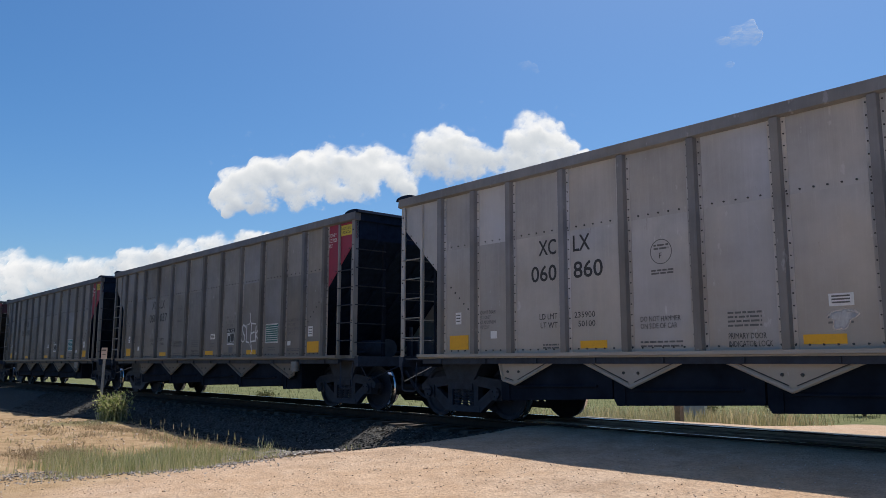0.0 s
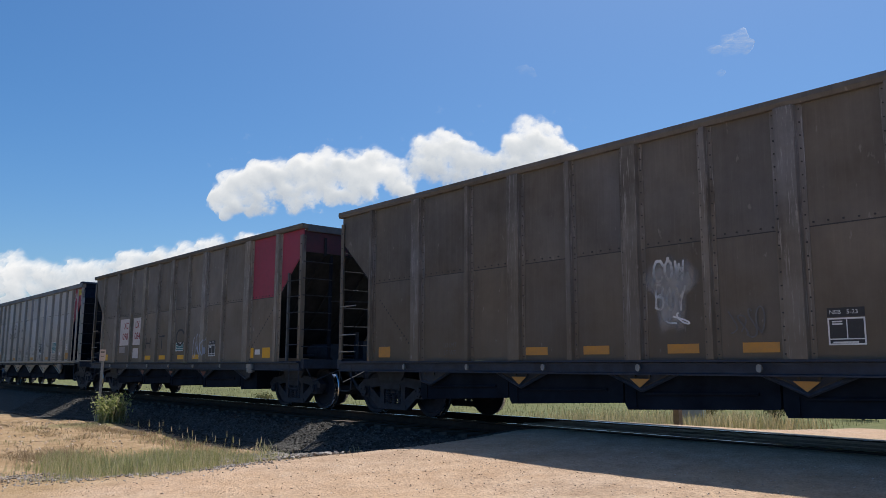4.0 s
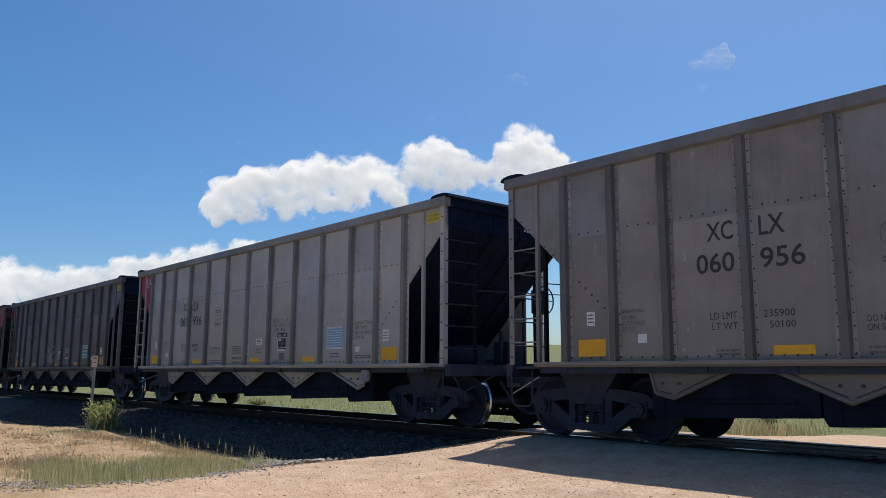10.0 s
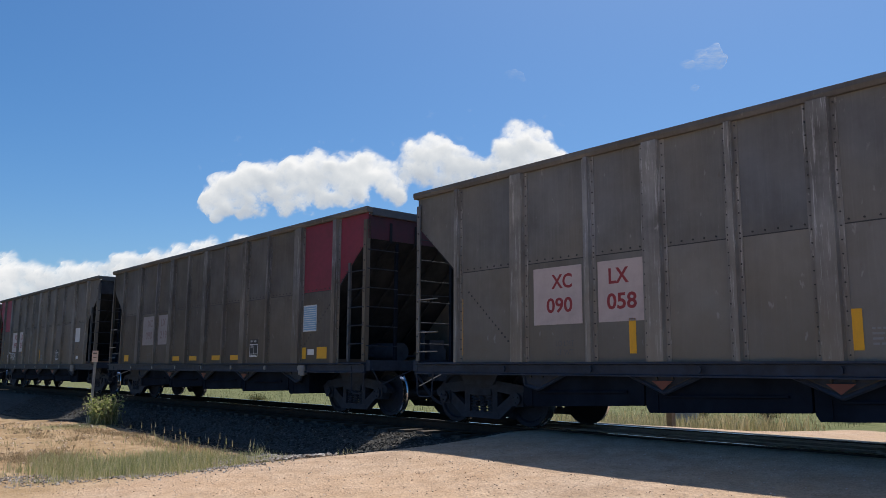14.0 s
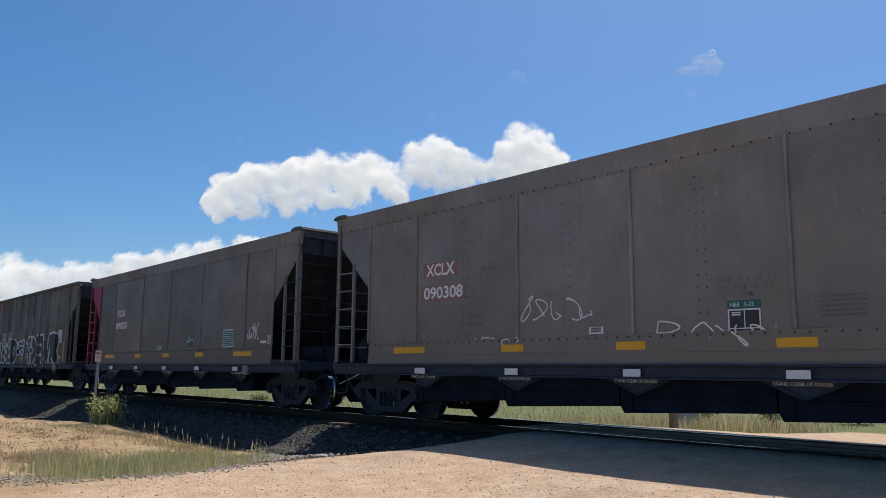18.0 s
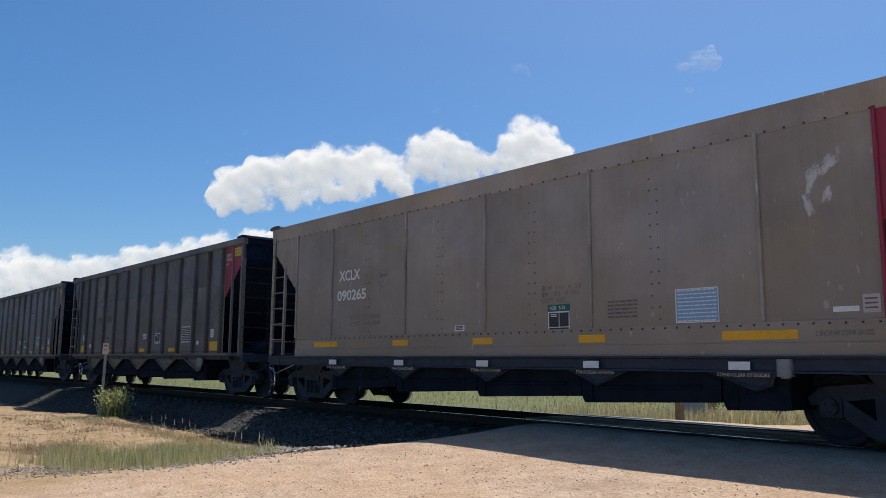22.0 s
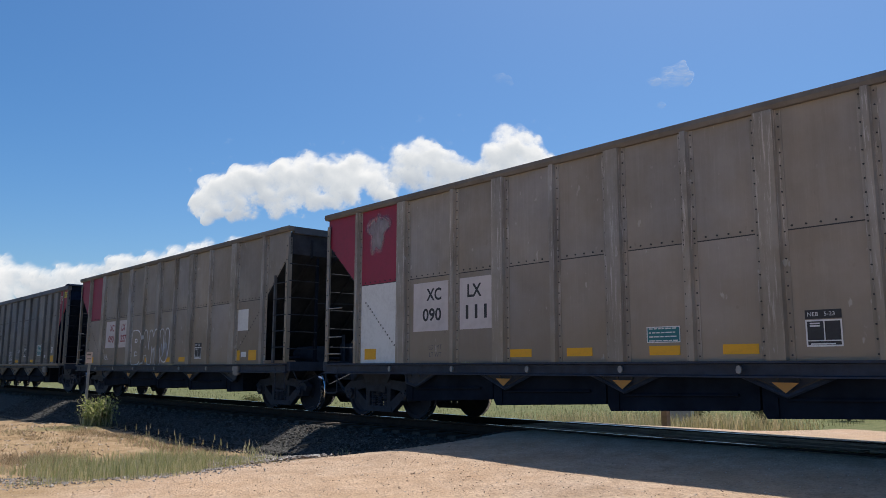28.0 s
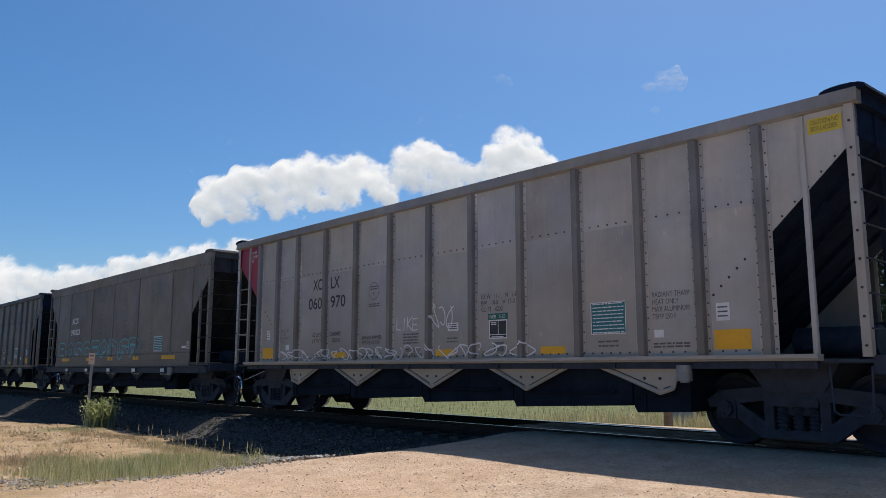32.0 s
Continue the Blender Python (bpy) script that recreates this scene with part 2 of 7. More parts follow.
SPRAY = worn("white_spray", (0.72, 0.72, 0.72), (0.3, 0.3, 0.3), 0.35)
SILVER = worn("silver_spray", (0.40, 0.39, 0.36), (0.28, 0.26, 0.22), 0.6, 0.5, 5.0)
DARKSPRAY = worn("black_spray", (0.022, 0.025, 0.028), (0.05, 0.05, 0.05), 0.3)
PALEGRAFF = worn("pale_blue_spray", (0.42, 0.47, 0.58), (0.25, 0.25, 0.27), 0.5)
HAZE = worn("thin_grey_spray", (0.36, 0.36, 0.37), (0.24, 0.235, 0.23), 0.6, 0.6, 6.0)
GHOST = worn("rubbed_grey_spray", (0.24, 0.245, 0.255), (0.18, 0.183, 0.19), 0.8, 0.6, 5.0)
GHOSTDARK = worn("rubbed_black_spray", (0.11, 0.113, 0.12), (0.19, 0.192, 0.196), 0.7, 0.6, 5.0)
REDHAZE = worn("thin_red_spray", (0.20, 0.05, 0.055), (0.21, 0.17, 0.155), 0.95, 0.6, 6.0)
CYAN = worn("cyan_spray", (0.08, 0.42, 0.48), (0.12, 0.2, 0.22), 0.5)
WEATHERED = plain("weathered_timber", (0.20, 0.155, 0.12), 0.85, 0.0, 0.35, 9.0, 0.5)


def fade_material():
    """Spray paint that goes from blue above to green below."""
    m, t, b = nodes_of("blue_green_spray")
    sep = t.nodes.new("ShaderNodeSeparateXYZ")
    t.links.new(coords(t), sep.inputs[0])
    n = noise_at(t, coords(t), 3.0)
    h = maths(t, "ADD", maths(t, "SUBTRACT", sep.outputs[2], 1.5), maths(t, "MULTIPLY", n, 0.4))
    c = ramp(t, h, [(0.0, (0.03, 0.08, 0.062)), (0.25, (0.04, 0.115, 0.095)), (0.48, (0.04, 0.13, 0.28)), (0.8, (0.07, 0.17, 0.38))])
    t.links.new(c, b.inputs["Base Color"])
    b.inputs["Roughness"].default_value = 0.55
    return m


FADE = fade_material()


def flaked_material():
    """Dull red paint that has come off in large patches."""
    m, t, b = nodes_of("flaked_red_over_silver")
    v = coords(t)
    off = ramp(t, noise_at(t, v, 0.8, 6.0, 0.62), [(0.50, (0, 0, 0)), (0.54, (1, 1, 1))])
    bare = ramp(t, noise_at(t, v, 5.0, 4.0, 0.6), [(0.3, (0.10, 0.09, 0.088)), (0.7, (0.27, 0.25, 0.24))])
    red = ramp(t, noise_at(t, v, 3.0, 4.0, 0.6), [(0.3, (0.06, 0.012, 0.018)), (0.7, (0.13, 0.018, 0.03))])
    t.links.new(mixed(t, off, red, bare), b.inputs["Base Color"])
    b.inputs["Roughness"].default_value = 0.7
    return m


FLAKED = flaked_material()


def film_material(name, base, rough=0.8):
    """A thin film on a sheet: as dense as its mesh says, broken into streaks."""
    m, t, b = nodes_of(name)
    b.inputs["Base Color"].default_value, b.inputs["Roughness"].default_value = (*base, 1), rough
    b.inputs["Specular IOR Level"].default_value = 0.1
    d = t.nodes.new("ShaderNodeAttribute")
    d.attribute_name = "film"
    n = noise_at(t, coords(t, (5.0, 5.0, 1.6)), 2.0, 5.0, 0.7)
    a = maths(t, "MULTIPLY", d.outputs["Fac"], maths(t, "ADD", 0.1, maths(t, "MULTIPLY", n, 1.2)), True)
    tr = t.nodes.new("ShaderNodeBsdfTransparent")
    mix = t.nodes.new("ShaderNodeMixShader")
    t.links.new(a, mix.inputs[0])
    t.links.new(tr.outputs[0], mix.inputs[1])
    t.links.new(b.outputs[0], mix.inputs[2])
    t.links.new(mix.outputs[0], t.nodes["Material Output"].inputs["Surface"])
    return m


RUBPALE = film_material("pale_rubbed_film", (0.42, 0.425, 0.43))
RUBBLUE = film_material("blue_grey_rubbed_film", (0.27, 0.33, 0.41))
RUBWHITE = film_material("white_rubbed_film", (0.72, 0.72, 0.72))
SOOT = film_material("soot_stain", (0.05, 0.05, 0.052))


# ---- mesh helpers ----
class Shape:
    """Vertices and faces that grow piece by piece and become one mesh."""

    def __init__(self):
        self.v, self.f, self.m = [], [], []

    def add(self, verts, faces, mat=0):
        n = len(self.v)
        self.v += [tuple(p) for p in verts]
        self.f += [tuple(n + i for i in q) for q in faces]
        self.m += [mat] * len(faces)
        return self

    def box(self, x0, x1, y0, y1, z0, z1, mat=0):
        v = [(x, y, z) for x in (x0, x1) for y in (y0, y1) for z in (z0, z1)]
        return self.add(v, [(0, 1, 3, 2), (4, 6, 7, 5), (0, 4, 5, 1), (2, 3, 7, 6), (0, 2, 6, 4), (1, 5, 7, 3)], mat)

    def prism(self, pts, y0, y1, mat=0):
        """A polygon in x, z (anticlockwise seen from -y) pulled from y0 to y1."""
        n = len(pts)
        v = [(x, y0, z) for x, z in pts] + [(x, y1, z) for x, z in pts]
        f = [tuple(range(n)), tuple(range(2 * n - 1, n - 1, -1))]
        f += [(i, i + n, (i + 1) % n + n, (i + 1) % n) for i in range(n)]
        return self.add(v, f, mat)

    def run(self, pts, x0, x1, mat=0):
        """A polygon in y, z pulled along x."""
        n = len(pts)
        v = [(x0, y, z) for y, z in pts] + [(x1, y, z) for y, z in pts]
        f = [tuple(range(n - 1, -1, -1)), tuple(range(n, 2 * n))]
        f += [((i + 1) % n, (i + 1) % n + n, i + n, i) for i in range(n)]
        return self.add(v, f, mat)

    def rod(self, a, b, r, seg=8, mat=0, r2=None):
        a, b = Vector(a), Vector(b)
        d = (b - a).normalized()
        p = d.orthogonal().normalized()
        q = d.cross(p)
        r2 = r if r2 is None else r2
        ring = [(p * math.cos(k) + q * math.sin(k)) for k in (2 * math.pi * i / seg for i in range(seg))]
        v = [a + c * r for c in ring] + [b + c * r2 for c in ring]
        f = [tuple(range(seg - 1, -1, -1)), tuple(range(seg, 2 * seg))]
        f += [(i, (i + 1) % seg, (i + 1) % seg + seg, i + seg) for i in range(seg)]
        return self.add(v, f, mat)

    def pipe(self, pts, r, seg=7, mat=0):
        """A bent round bar: rings of vertices along the points."""
        p = [Vector(q) for q in pts]
        v = []
        side = None
        for i, q in enumerate(p):
            d = (p[min(i + 1, len(p) - 1)] - p[max(i - 1, 0)]).normalized()
            side = d.orthogonal().normalized() if side is None else (side - d * side.dot(d)).normalized()
            up = d.cross(side)
            v += [q + (side * math.cos(2 * math.pi * k / seg) + up * math.sin(2 * math.pi * k / seg)) * r for k in range(seg)]
        f = [(i * seg + k, i * seg + (k + 1) % seg, (i + 1) * seg + (k + 1) % seg, (i + 1) * seg + k) for i in range(len(p) - 1) for k in range(seg)]
        return self.add(v, f + [tuple(range(seg - 1, -1, -1)), tuple(range(len(v) - seg, len(v)))], mat)

    def lathe(self, rings, seg=28, mats=None):
        """Rings of (radius, offset along y) turned round the y axis."""
        n, base = seg, len(self.v)
        for r, y in rings:
            self.v += [(r * math.cos(2 * math.pi * i / n), y, r * math.sin(2 * math.pi * i / n)) for i in range(n)]
        for k in range(len(rings) - 1):
            for i in range(n):
                j = (i + 1) % n
                self.f.append((base + k * n + i, base + k * n + j, base + (k + 1) * n + j, base + (k + 1) * n + i))
                self.m.append(mats[k] if mats else 0)
        return self

    def mesh(self, name, mats, smooth=False):
        me = bpy.data.meshes.new(name)
        me.from_pydata(self.v, [], self.f)
        for m in mats:
            me.materials.append(m)
        if len(mats) > 1:
            me.polygons.foreach_set("material_index", self.m)
        bm = bmesh.new()
        bm.from_mesh(me)
        bmesh.ops.recalc_face_normals(bm, faces=bm.faces)
        bm.to_mesh(me)
        bm.free()
        if smooth:
            me.shade_smooth()
            me.set_sharp_from_angle(angle=radians(38))
        return me


CACHE = {}


def shared(key, make, mats, smooth=False):
    """The mesh of that key, made at its first use."""
    key = (key, tuple(m.name for m in mats))
    if key not in CACHE:
        CACHE[key] = make().mesh(key[0] if isinstance(key[0], str) else str(key[0][0]), mats, smooth)
    return CACHE[key]


def put(name, me, parent=None, at=(0, 0, 0), label=""):
    ob = new(name, me)
    ob.location = at
    if parent is not None:
        ob.parent = parent
    if label:
        ob["label"] = label
    return ob


def thing(name, at, label, category, group="", kind=""):
    ob = new(name)
    ob.location = at
    return tagged(ob, label, category, group, kind)


# ---- lettering: every string once, as a flat mesh one unit high ----
def letter_mesh(wanted):
    obs = {}
    for text, bold in wanted:
        c = bpy.data.curves.new("lettering", "FONT")
        c.body, c.offset, c.resolution_u = text, bold, 2 if not bold else 3
        c.space_line = 0.95
        obs[(text, bold)] = new("lettering", c)
    dg = bpy.context.evaluated_depsgraph_get()
    dg.update()
    out = {}
    for key, ob in obs.items():
        me = bpy.data.meshes.new_from_object(ob.evaluated_get(dg))
        n = len(me.vertices)
        co = np.empty(n * 3, dtype=np.float64)
        me.vertices.foreach_get("co", co)
        co = co.reshape(-1, 3)
        lo, hi = co.min(0), co.max(0)
        span = max(hi[1] - lo[1], 1e-6)
        flat = np.zeros_like(co)
        flat[:, 0] = (co[:, 0] - lo[0]) / span
        flat[:, 2] = (co[:, 1] - lo[1]) / span
        me.vertices.foreach_set("co", flat.ravel())
        me.update()
        me["aspect"] = float((hi[0] - lo[0]) / span)
        me.name = "lettering"
        out[key] = me
    for ob in obs.values():
        c = ob.data
        bpy.data.objects.remove(ob)
        bpy.data.curves.remove(c)
    return out


# ---- the train: three kinds of open hopper car ----
# u runs along a car from its rear coupler (0) to its front one; x = u - CAR / 2
HALF = CAR / 2
END, SHEET, RIBFACE = 7.30, -1.56, -1.64
DIAG_TOP, SLOPE = 3.50, 0.92         # the side sheet is cut along the end slope sheet
RIBS = {
    "A": [(x, 0.062, 0.115) for x in (-6.16, -5.30, -4.45, -3.33, -2.23, -1.11, 0.02, 1.13, 2.24, 3.36, 4.44, 5.32, 6.17)],
    "B": [(x, *w) for x, w in zip((-6.20, -4.78, -3.38, -2.28, -1.14, -0.03, 1.12, 2.20, 3.36, 4.72, 6.20),
          ((0.05, 0.11), (0.13, 0.2), (0.05, 0.11), (0.13, 0.2), (0.05, 0.11), (0.13, 0.2), (0.05, 0.11), (0.13, 0.2), (0.05, 0.11), (0.15, 0.22), (0.07, 0.15)))],
    "C": [(x, 0.022, 0.05) for x in (-6.17, -4.70, -2.16, 0.0, 2.22, 4.80, 6.17)],
}
SEAM = {"A": 2.92, "B": 2.55, "C": 1.44}
FOOT = {"A": 1.12, "B": 1.05, "C": 1.19}
EAVE = {"A": 3.87, "B": 4.02, "C": 3.75}


def diag(x):
    """Height of the end slope at x."""
    return DIAG_TOP - SLOPE * (END - abs(x))


def rib_shape(kind, half, flange, side):
    s, (z0, z1) = Shape(), (FOOT[kind], EAVE[kind])
    face, sheet = RIBFACE * side, SHEET * side
    if kind == "C":
        s.rod((0, (SHEET - 0.014) * side, 1.445), (0, (SHEET - 0.014) * side, z1), half * 1.15, 8)
        return s
    pts = [(-flange, sheet), (-flange, sheet - 0.008 * side), (-half, sheet - 0.008 * side), (-half + 0.012, face), (half - 0.012, face), (half, sheet - 0.008 * side), (flange, sheet - 0.008 * side), (flange, sheet)]
    n = len(pts)
    s.add([(x, y, z0) for x, y in pts] + [(x, y, z1) for x, y in pts],
          [(i, i + 1, i + 1 + n, i + n) for i in range(n - 1)] + [tuple(range(n)), tuple(range(2 * n - 1, n - 1, -1))])
    if kind == "A":          # hat section darker, riveted flanges lighter: shade and highlight put into the paint
        for i in (0, 1, 5, 6):
            s.m[i] = 2
    if side > 0:
        edge = (half + flange) / 2
        for k in range(19):
            z = z0 + 0.06 + k * (z1 - z0 - 0.12) / 18
            for x in (-edge, edge):
                s.rod((x, sheet - 0.008, z), (x, sheet - 0.02, z), 0.010, 6, 1)
    return s


def panel_shape(x0, x1, z0, z1, side, rivets):
    """One bay of side sheet, with a lap and rivets along its lower edge; bays past the last rib are cut by the end slope."""
    s = Shape()
    y0, y1 = sorted((SHEET * side, (SHEET + 0.012) * side))
    out = max(abs(x0), abs(x1)) > 6.3
    if out and diag(x1 if abs(x0) < abs(x1) else x0) > z0:
        a, b = (x0, x1) if abs(x0) < abs(x1) else (x1, x0)      # inner, outer
        pts = [(a, max(z0, diag(a))), (b, max(z0, diag(b))), (b, z1), (a, z1)]
        s.prism(pts, y0, y1)
        for k in range(7):
            x = a + (b - a) * (k + 0.5) / 7
            if diag(x) > z0:
                s.rod((x, SHEET * side, diag(x) + 0.04), (x, (SHEET - 0.012) * side, diag(x) + 0.04), 0.013, 6, 1)
    else:
        s.box(x0, x1, y0, y1, z0, z1)
        if rivets and side > 0 and 2 < z0 < 2.8:
            s.box(x0 + 0.02, x1 - 0.02, SHEET - 0.004, SHEET - 0.001, z0 - 0.004, z0 + 0.010, 1)
        if rivets and side > 0:
            n = max(3, int((x1 - x0) / 0.15))
            for k in range(n):
                x = x0 + (x1 - x0) * (k + 0.5) / n
                s.rod((x, SHEET, z0 + 0.05), (x, SHEET - 0.012, z0 + 0.05), 0.013, 6, 1)
    return s


def chord_shape(kind, side):
    if kind == "C":
        pts = [(SHEET - 0.01, 3.75), (SHEET - 0.01, 3.72), (SHEET + 0.02, 3.72), (-1.50, 4.03), (-1.60, 4.04)]
    elif kind == "B":
        pts = [(-1.56, 4.02), (-1.50, 4.02), (-1.50, 4.12), (-1.64, 4.13), (-1.645, 4.07), (-1.62, 4.02)]
    else:
        pts = [(-1.58, 3.87), (-1.50, 3.87), (-1.50, 4.03), (-1.63, 4.04), (-1.645, 3.89)]
    s = Shape().run([(y * side, z) for y, z in pts], -END - 0.06, END + 0.06)
    if kind == "C" and side > 0:
        for k in range(60):
            x = -7.1 + k * 14.2 / 59
            s.rod((x, -1.565, 3.735), (x, -1.585, 3.735), 0.014, 6, 1)
    return s


def end_chord_shape(kind, e):
    s = Shape()
    x = END * e
    x0, x1 = sorted((x - 0.05 * e, x + 0.07 * e))
    s.box(x0, x1, -1.5, 1.5, 3.87 if kind != "B" else 3.97, 4.03 if kind != "B" else 4.12)
    if kind != "B":          # the rounded cap over the end
        pts = []
        for k in range(9):
            a = math.pi * k / 8
            pts.append((x - 0.1 * e + 0.26 * math.cos(a), 4.02 + 0.085 * math.sin(a) ** 0.6))
        s.prism([(px, pz) for px, pz in pts], -1.62, 1.62)
    return s


def end_shape(kind, e):
    """End sheet with the slope sheet below it."""
    s = Shape()
    z = EAVE[kind] + (0.01 if kind == "A" else -0.03 if kind == "B" else 0.13)
    pts = [(END, z), (END, DIAG_TOP), (END - 0.03, DIAG_TOP), (END - 0.03, z)]
    return s.prism([(x * e, z) for x, z in pts], -1.545, 1.545)


def slope_shape(e):
    pts = [(END, DIAG_TOP - 0.002), (4.75, diag(4.75)), (4.72, diag(4.75) + 0.03), (END - 0.03, DIAG_TOP - 0.002)]
    return Shape().prism([(x * e, z) for x, z in pts], -1.545, 1.545)


def stiffener_shape(e):
    pts = [(END + 0.02, 3.86), (END + 0.02, DIAG_TOP - 0.05), (5.0, diag(5.0) - 0.06), (5.0, diag(5.0) - 0.004), (END + 0.003, DIAG_TOP - 0.004), (END + 0.003, 3.86)]
    return Shape().prism([(x * e, z) for x, z in pts], -0.03, 0.03)


def vee_shape(c, side):
    """The plate that closes a hopper's side, with a folded lip along its lower edges."""
    if c < -4:
        pts = [(c - 0.30, 0.99), (c - 0.22, 0.70), (c + 0.05, 0.64), (c + 0.86, 0.99)]
    elif c > 4:
        pts = [(c - 0.86, 0.99), (c + 0.12, 0.64), (c + 0.32, 0.70), (c + 0.42, 0.99)]
    else:
        pts = [(c - 0.84, 0.99), (c, 0.64), (c + 0.84, 0.99)]
    s = Shape().prism(pts, *sorted((-1.49 * side, -1.47 * side)))
    for a, b in zip(pts, pts[1:]):
        s.rod((a[0], -1.50 * side, a[1]), (b[0], -1.50 * side, b[1]), 0.026, 5)
    if side > 0:
        for a, b in zip(pts, pts[1:]):
            d = Vector((b[0] - a[0], 0, b[1] - a[1])).normalized() * 0.05
            s.rod((a[0] + d.x, -1.491, a[1] + d.z + 0.045), (b[0] - d.x, -1.491, b[1] - d.z + 0.045), 0.009, 4, 1)
    for dx in (-0.12, 0.12):
        s.rod((c + dx, -1.49 * side, 0.83), (c + dx, -1.505 * side, 0.83), 0.022, 6, 1)
    return s


def pocket_shape(c):
    """A dark discharge pocket: its floor rises towards the front, where the next one hangs lower."""
    s = Shape()
    a, b = c - 0.36, c + (1.86 if c < 4 else 0.5)
    rise = 0.372 + 0.04 * (b - a)
    s.prism([(a, 0.998), (a, 0.45), (a + 0.05, 0.372), (b - 0.02, rise), (b, rise + 0.03), (b, 0.998)], -1.40, 1.40)
    s.box(a + 0.12, a + 0.2, -1.42, -1.40, 0.40, 0.62)
    s.rod((a + 0.3, -1.43, 0.60), (b - 0.25, -1.43, 0.64), 0.022, 6)
    return s


def floor_shape():
    return Shape().box(-5.2, 5.2, -1.545, 1.545, 1.004, 1.03)


def post_shape(x, y, z0, z1, w=0.06):
    return Shape().box(x - w / 2, x + w / 2, y - w / 2, y + w / 2, z0, z1)


def corner_post_shape(e, side):
    x = END * e
    s = Shape()
    x0, x1 = sorted((x - 0.10 * e, x + 0.0 * e))
    y0, y1 = sorted((-1.60 * side, -1.585 * side))
    s.box(x0, x1, y0, y1, 1.08, 3.88)
    y0, y1 = sorted((-1.60 * side, -1.50 * side))
    s.box(*sorted((x - 0.012 * e, x)), y0, y1, 1.08, 3.88)
    if side > 0:
        for k in range(9):
            s.rod((x - 0.05 * e, -1.60, 1.2 + 0.31 * k), (x - 0.05 * e, -1.612, 1.2 + 0.31 * k), 0.016, 6, 1)
    return s


def side_ladder_shape(e, side):
    return Shape().rod((6.71 * e, -1.60 * side, 0), (7.26 * e, -1.60 * side, 0), 0.012, 6)


def end_ladder_shape(e):
    return Shape().rod((7.30 * e, -1.56, 0), (7.30 * e, -0.80, 0), 0.012, 6)


def platform_shape(e):
    s = Shape()
    s.box(*sorted((5.3 * e, 7.28 * e)), -1.50, 1.50, 1.02, 1.06)
    return s


def bolster_shape(e):
    return Shape().prism([(x * e, z) for x, z in ((5.85, 0.68), (6.55, 0.68), (6.75, 1.018), (5.6, 1.018))], -1.1, 1.1)


def end_sill_shape(e):
    s = Shape()
    s.box(*sorted((7.284 * e, 7.42 * e)), -1.55, 1.55, 0.90, 1.10)
    return s


def stirrup_shape(e):
    return Shape().pipe([(7.28 * e, -1.58, 0.98), (7.26 * e, -1.58, 0.50), (7.20 * e, -1.58, 0.46), (6.92 * e, -1.58, 0.46), (6.86 * e, -1.58, 0.50), (6.84 * e, -1.58, 0.98)], 0.013, 6)


def coupler_shape(e):
    s = Shape()
    s.box(*sorted((7.3 * e, 7.78 * e)), -0.09, 0.09, 0.78, 0.96)
    pts = [(7.74, -0.16), (7.92, -0.24), (8.09, -0.18), (8.10, 0.02), (8.00, 0.05), (8.02, 0.16), (7.9, 0.24), (7.74, 0.16)]
    v = [(x * e, y, z) for z in (0.70, 1.02) for x, y in pts]
    n = len(pts)
    s.add(v, [tuple(range(n)), tuple(range(2 * n - 1, n - 1, -1))] + [(i, (i + 1) % n, (i + 1) % n + n, i + n) for i in range(n)])
    return s


def hose_shape(e):
    pts = []
    for k in range(11):
        a = k / 10
        pts.append(((7.42 + 0.66 * a) * e, -0.33 * (1 - a) - 0.02, 0.80 - 0.62 * math.sin(math.pi * a * 0.62) + 0.10 * a))
    return Shape().pipe(pts, 0.03, 8)


def lever_shape(e):
    return Shape().pipe([(7.45 * e, -1.5, 0.92), (7.5 * e, -1.35, 0.62), (7.55 * e, -0.5, 0.95), (7.7 * e, -0.1, 1.05)], 0.014, 6)


def centre_sill_shape():
    s = Shape()
    s.box(-7.42, 7.42, -0.17, 0.17, 0.70, 1.0)
    s.rod((-4.4, -0.55, 0.80), (4.4, -0.55, 0.80), 0.025, 6)
    s.rod((-4.4, 0.6, 0.72), (4.4, 0.6, 0.72), 0.02, 6)
    return s


def sill_shape(kind, side):
    if kind == "A":
        pts = [(-1.66, 1.118), (-1.50, 1.118), (-1.50, 1.045), (-1.62, 1.045), (-1.63, 1.06), (-1.66, 1.07)]
    else:
        pts = [(-1.65, 1.046), (-1.50, 1.046), (-1.50, 0.85), (-1.63, 0.85), (-1.63, 0.87), (-1.58, 0.88), (-1.58, 1.01), (-1.65, 1.02)]
    if kind == "C":
        pts = [(y, z - 0.01) for y, z in pts]
    return Shape().run([(y * side, z) for y, z in pts], -6.75 if kind == "A" else -7.28, 6.75 if kind == "A" else 7.28)


def sill_shade_shape(side):
    """A set-back black strip standing in for shade under the side sill, with short hangers."""
    s = Shape().run([(-1.56 * side, 1.043), (-1.50 * side, 1.043), (-1.50 * side, 0.955), (-1.56 * side, 0.955)], -6.7, 6.7)
    for k in range(12):
        x = -6.2 + k * 12.4 / 11
        s.box(x - 0.03, x + 0.03, *sorted((-1.585 * side, -1.5605 * side)), 0.965, 1.035)
    return s


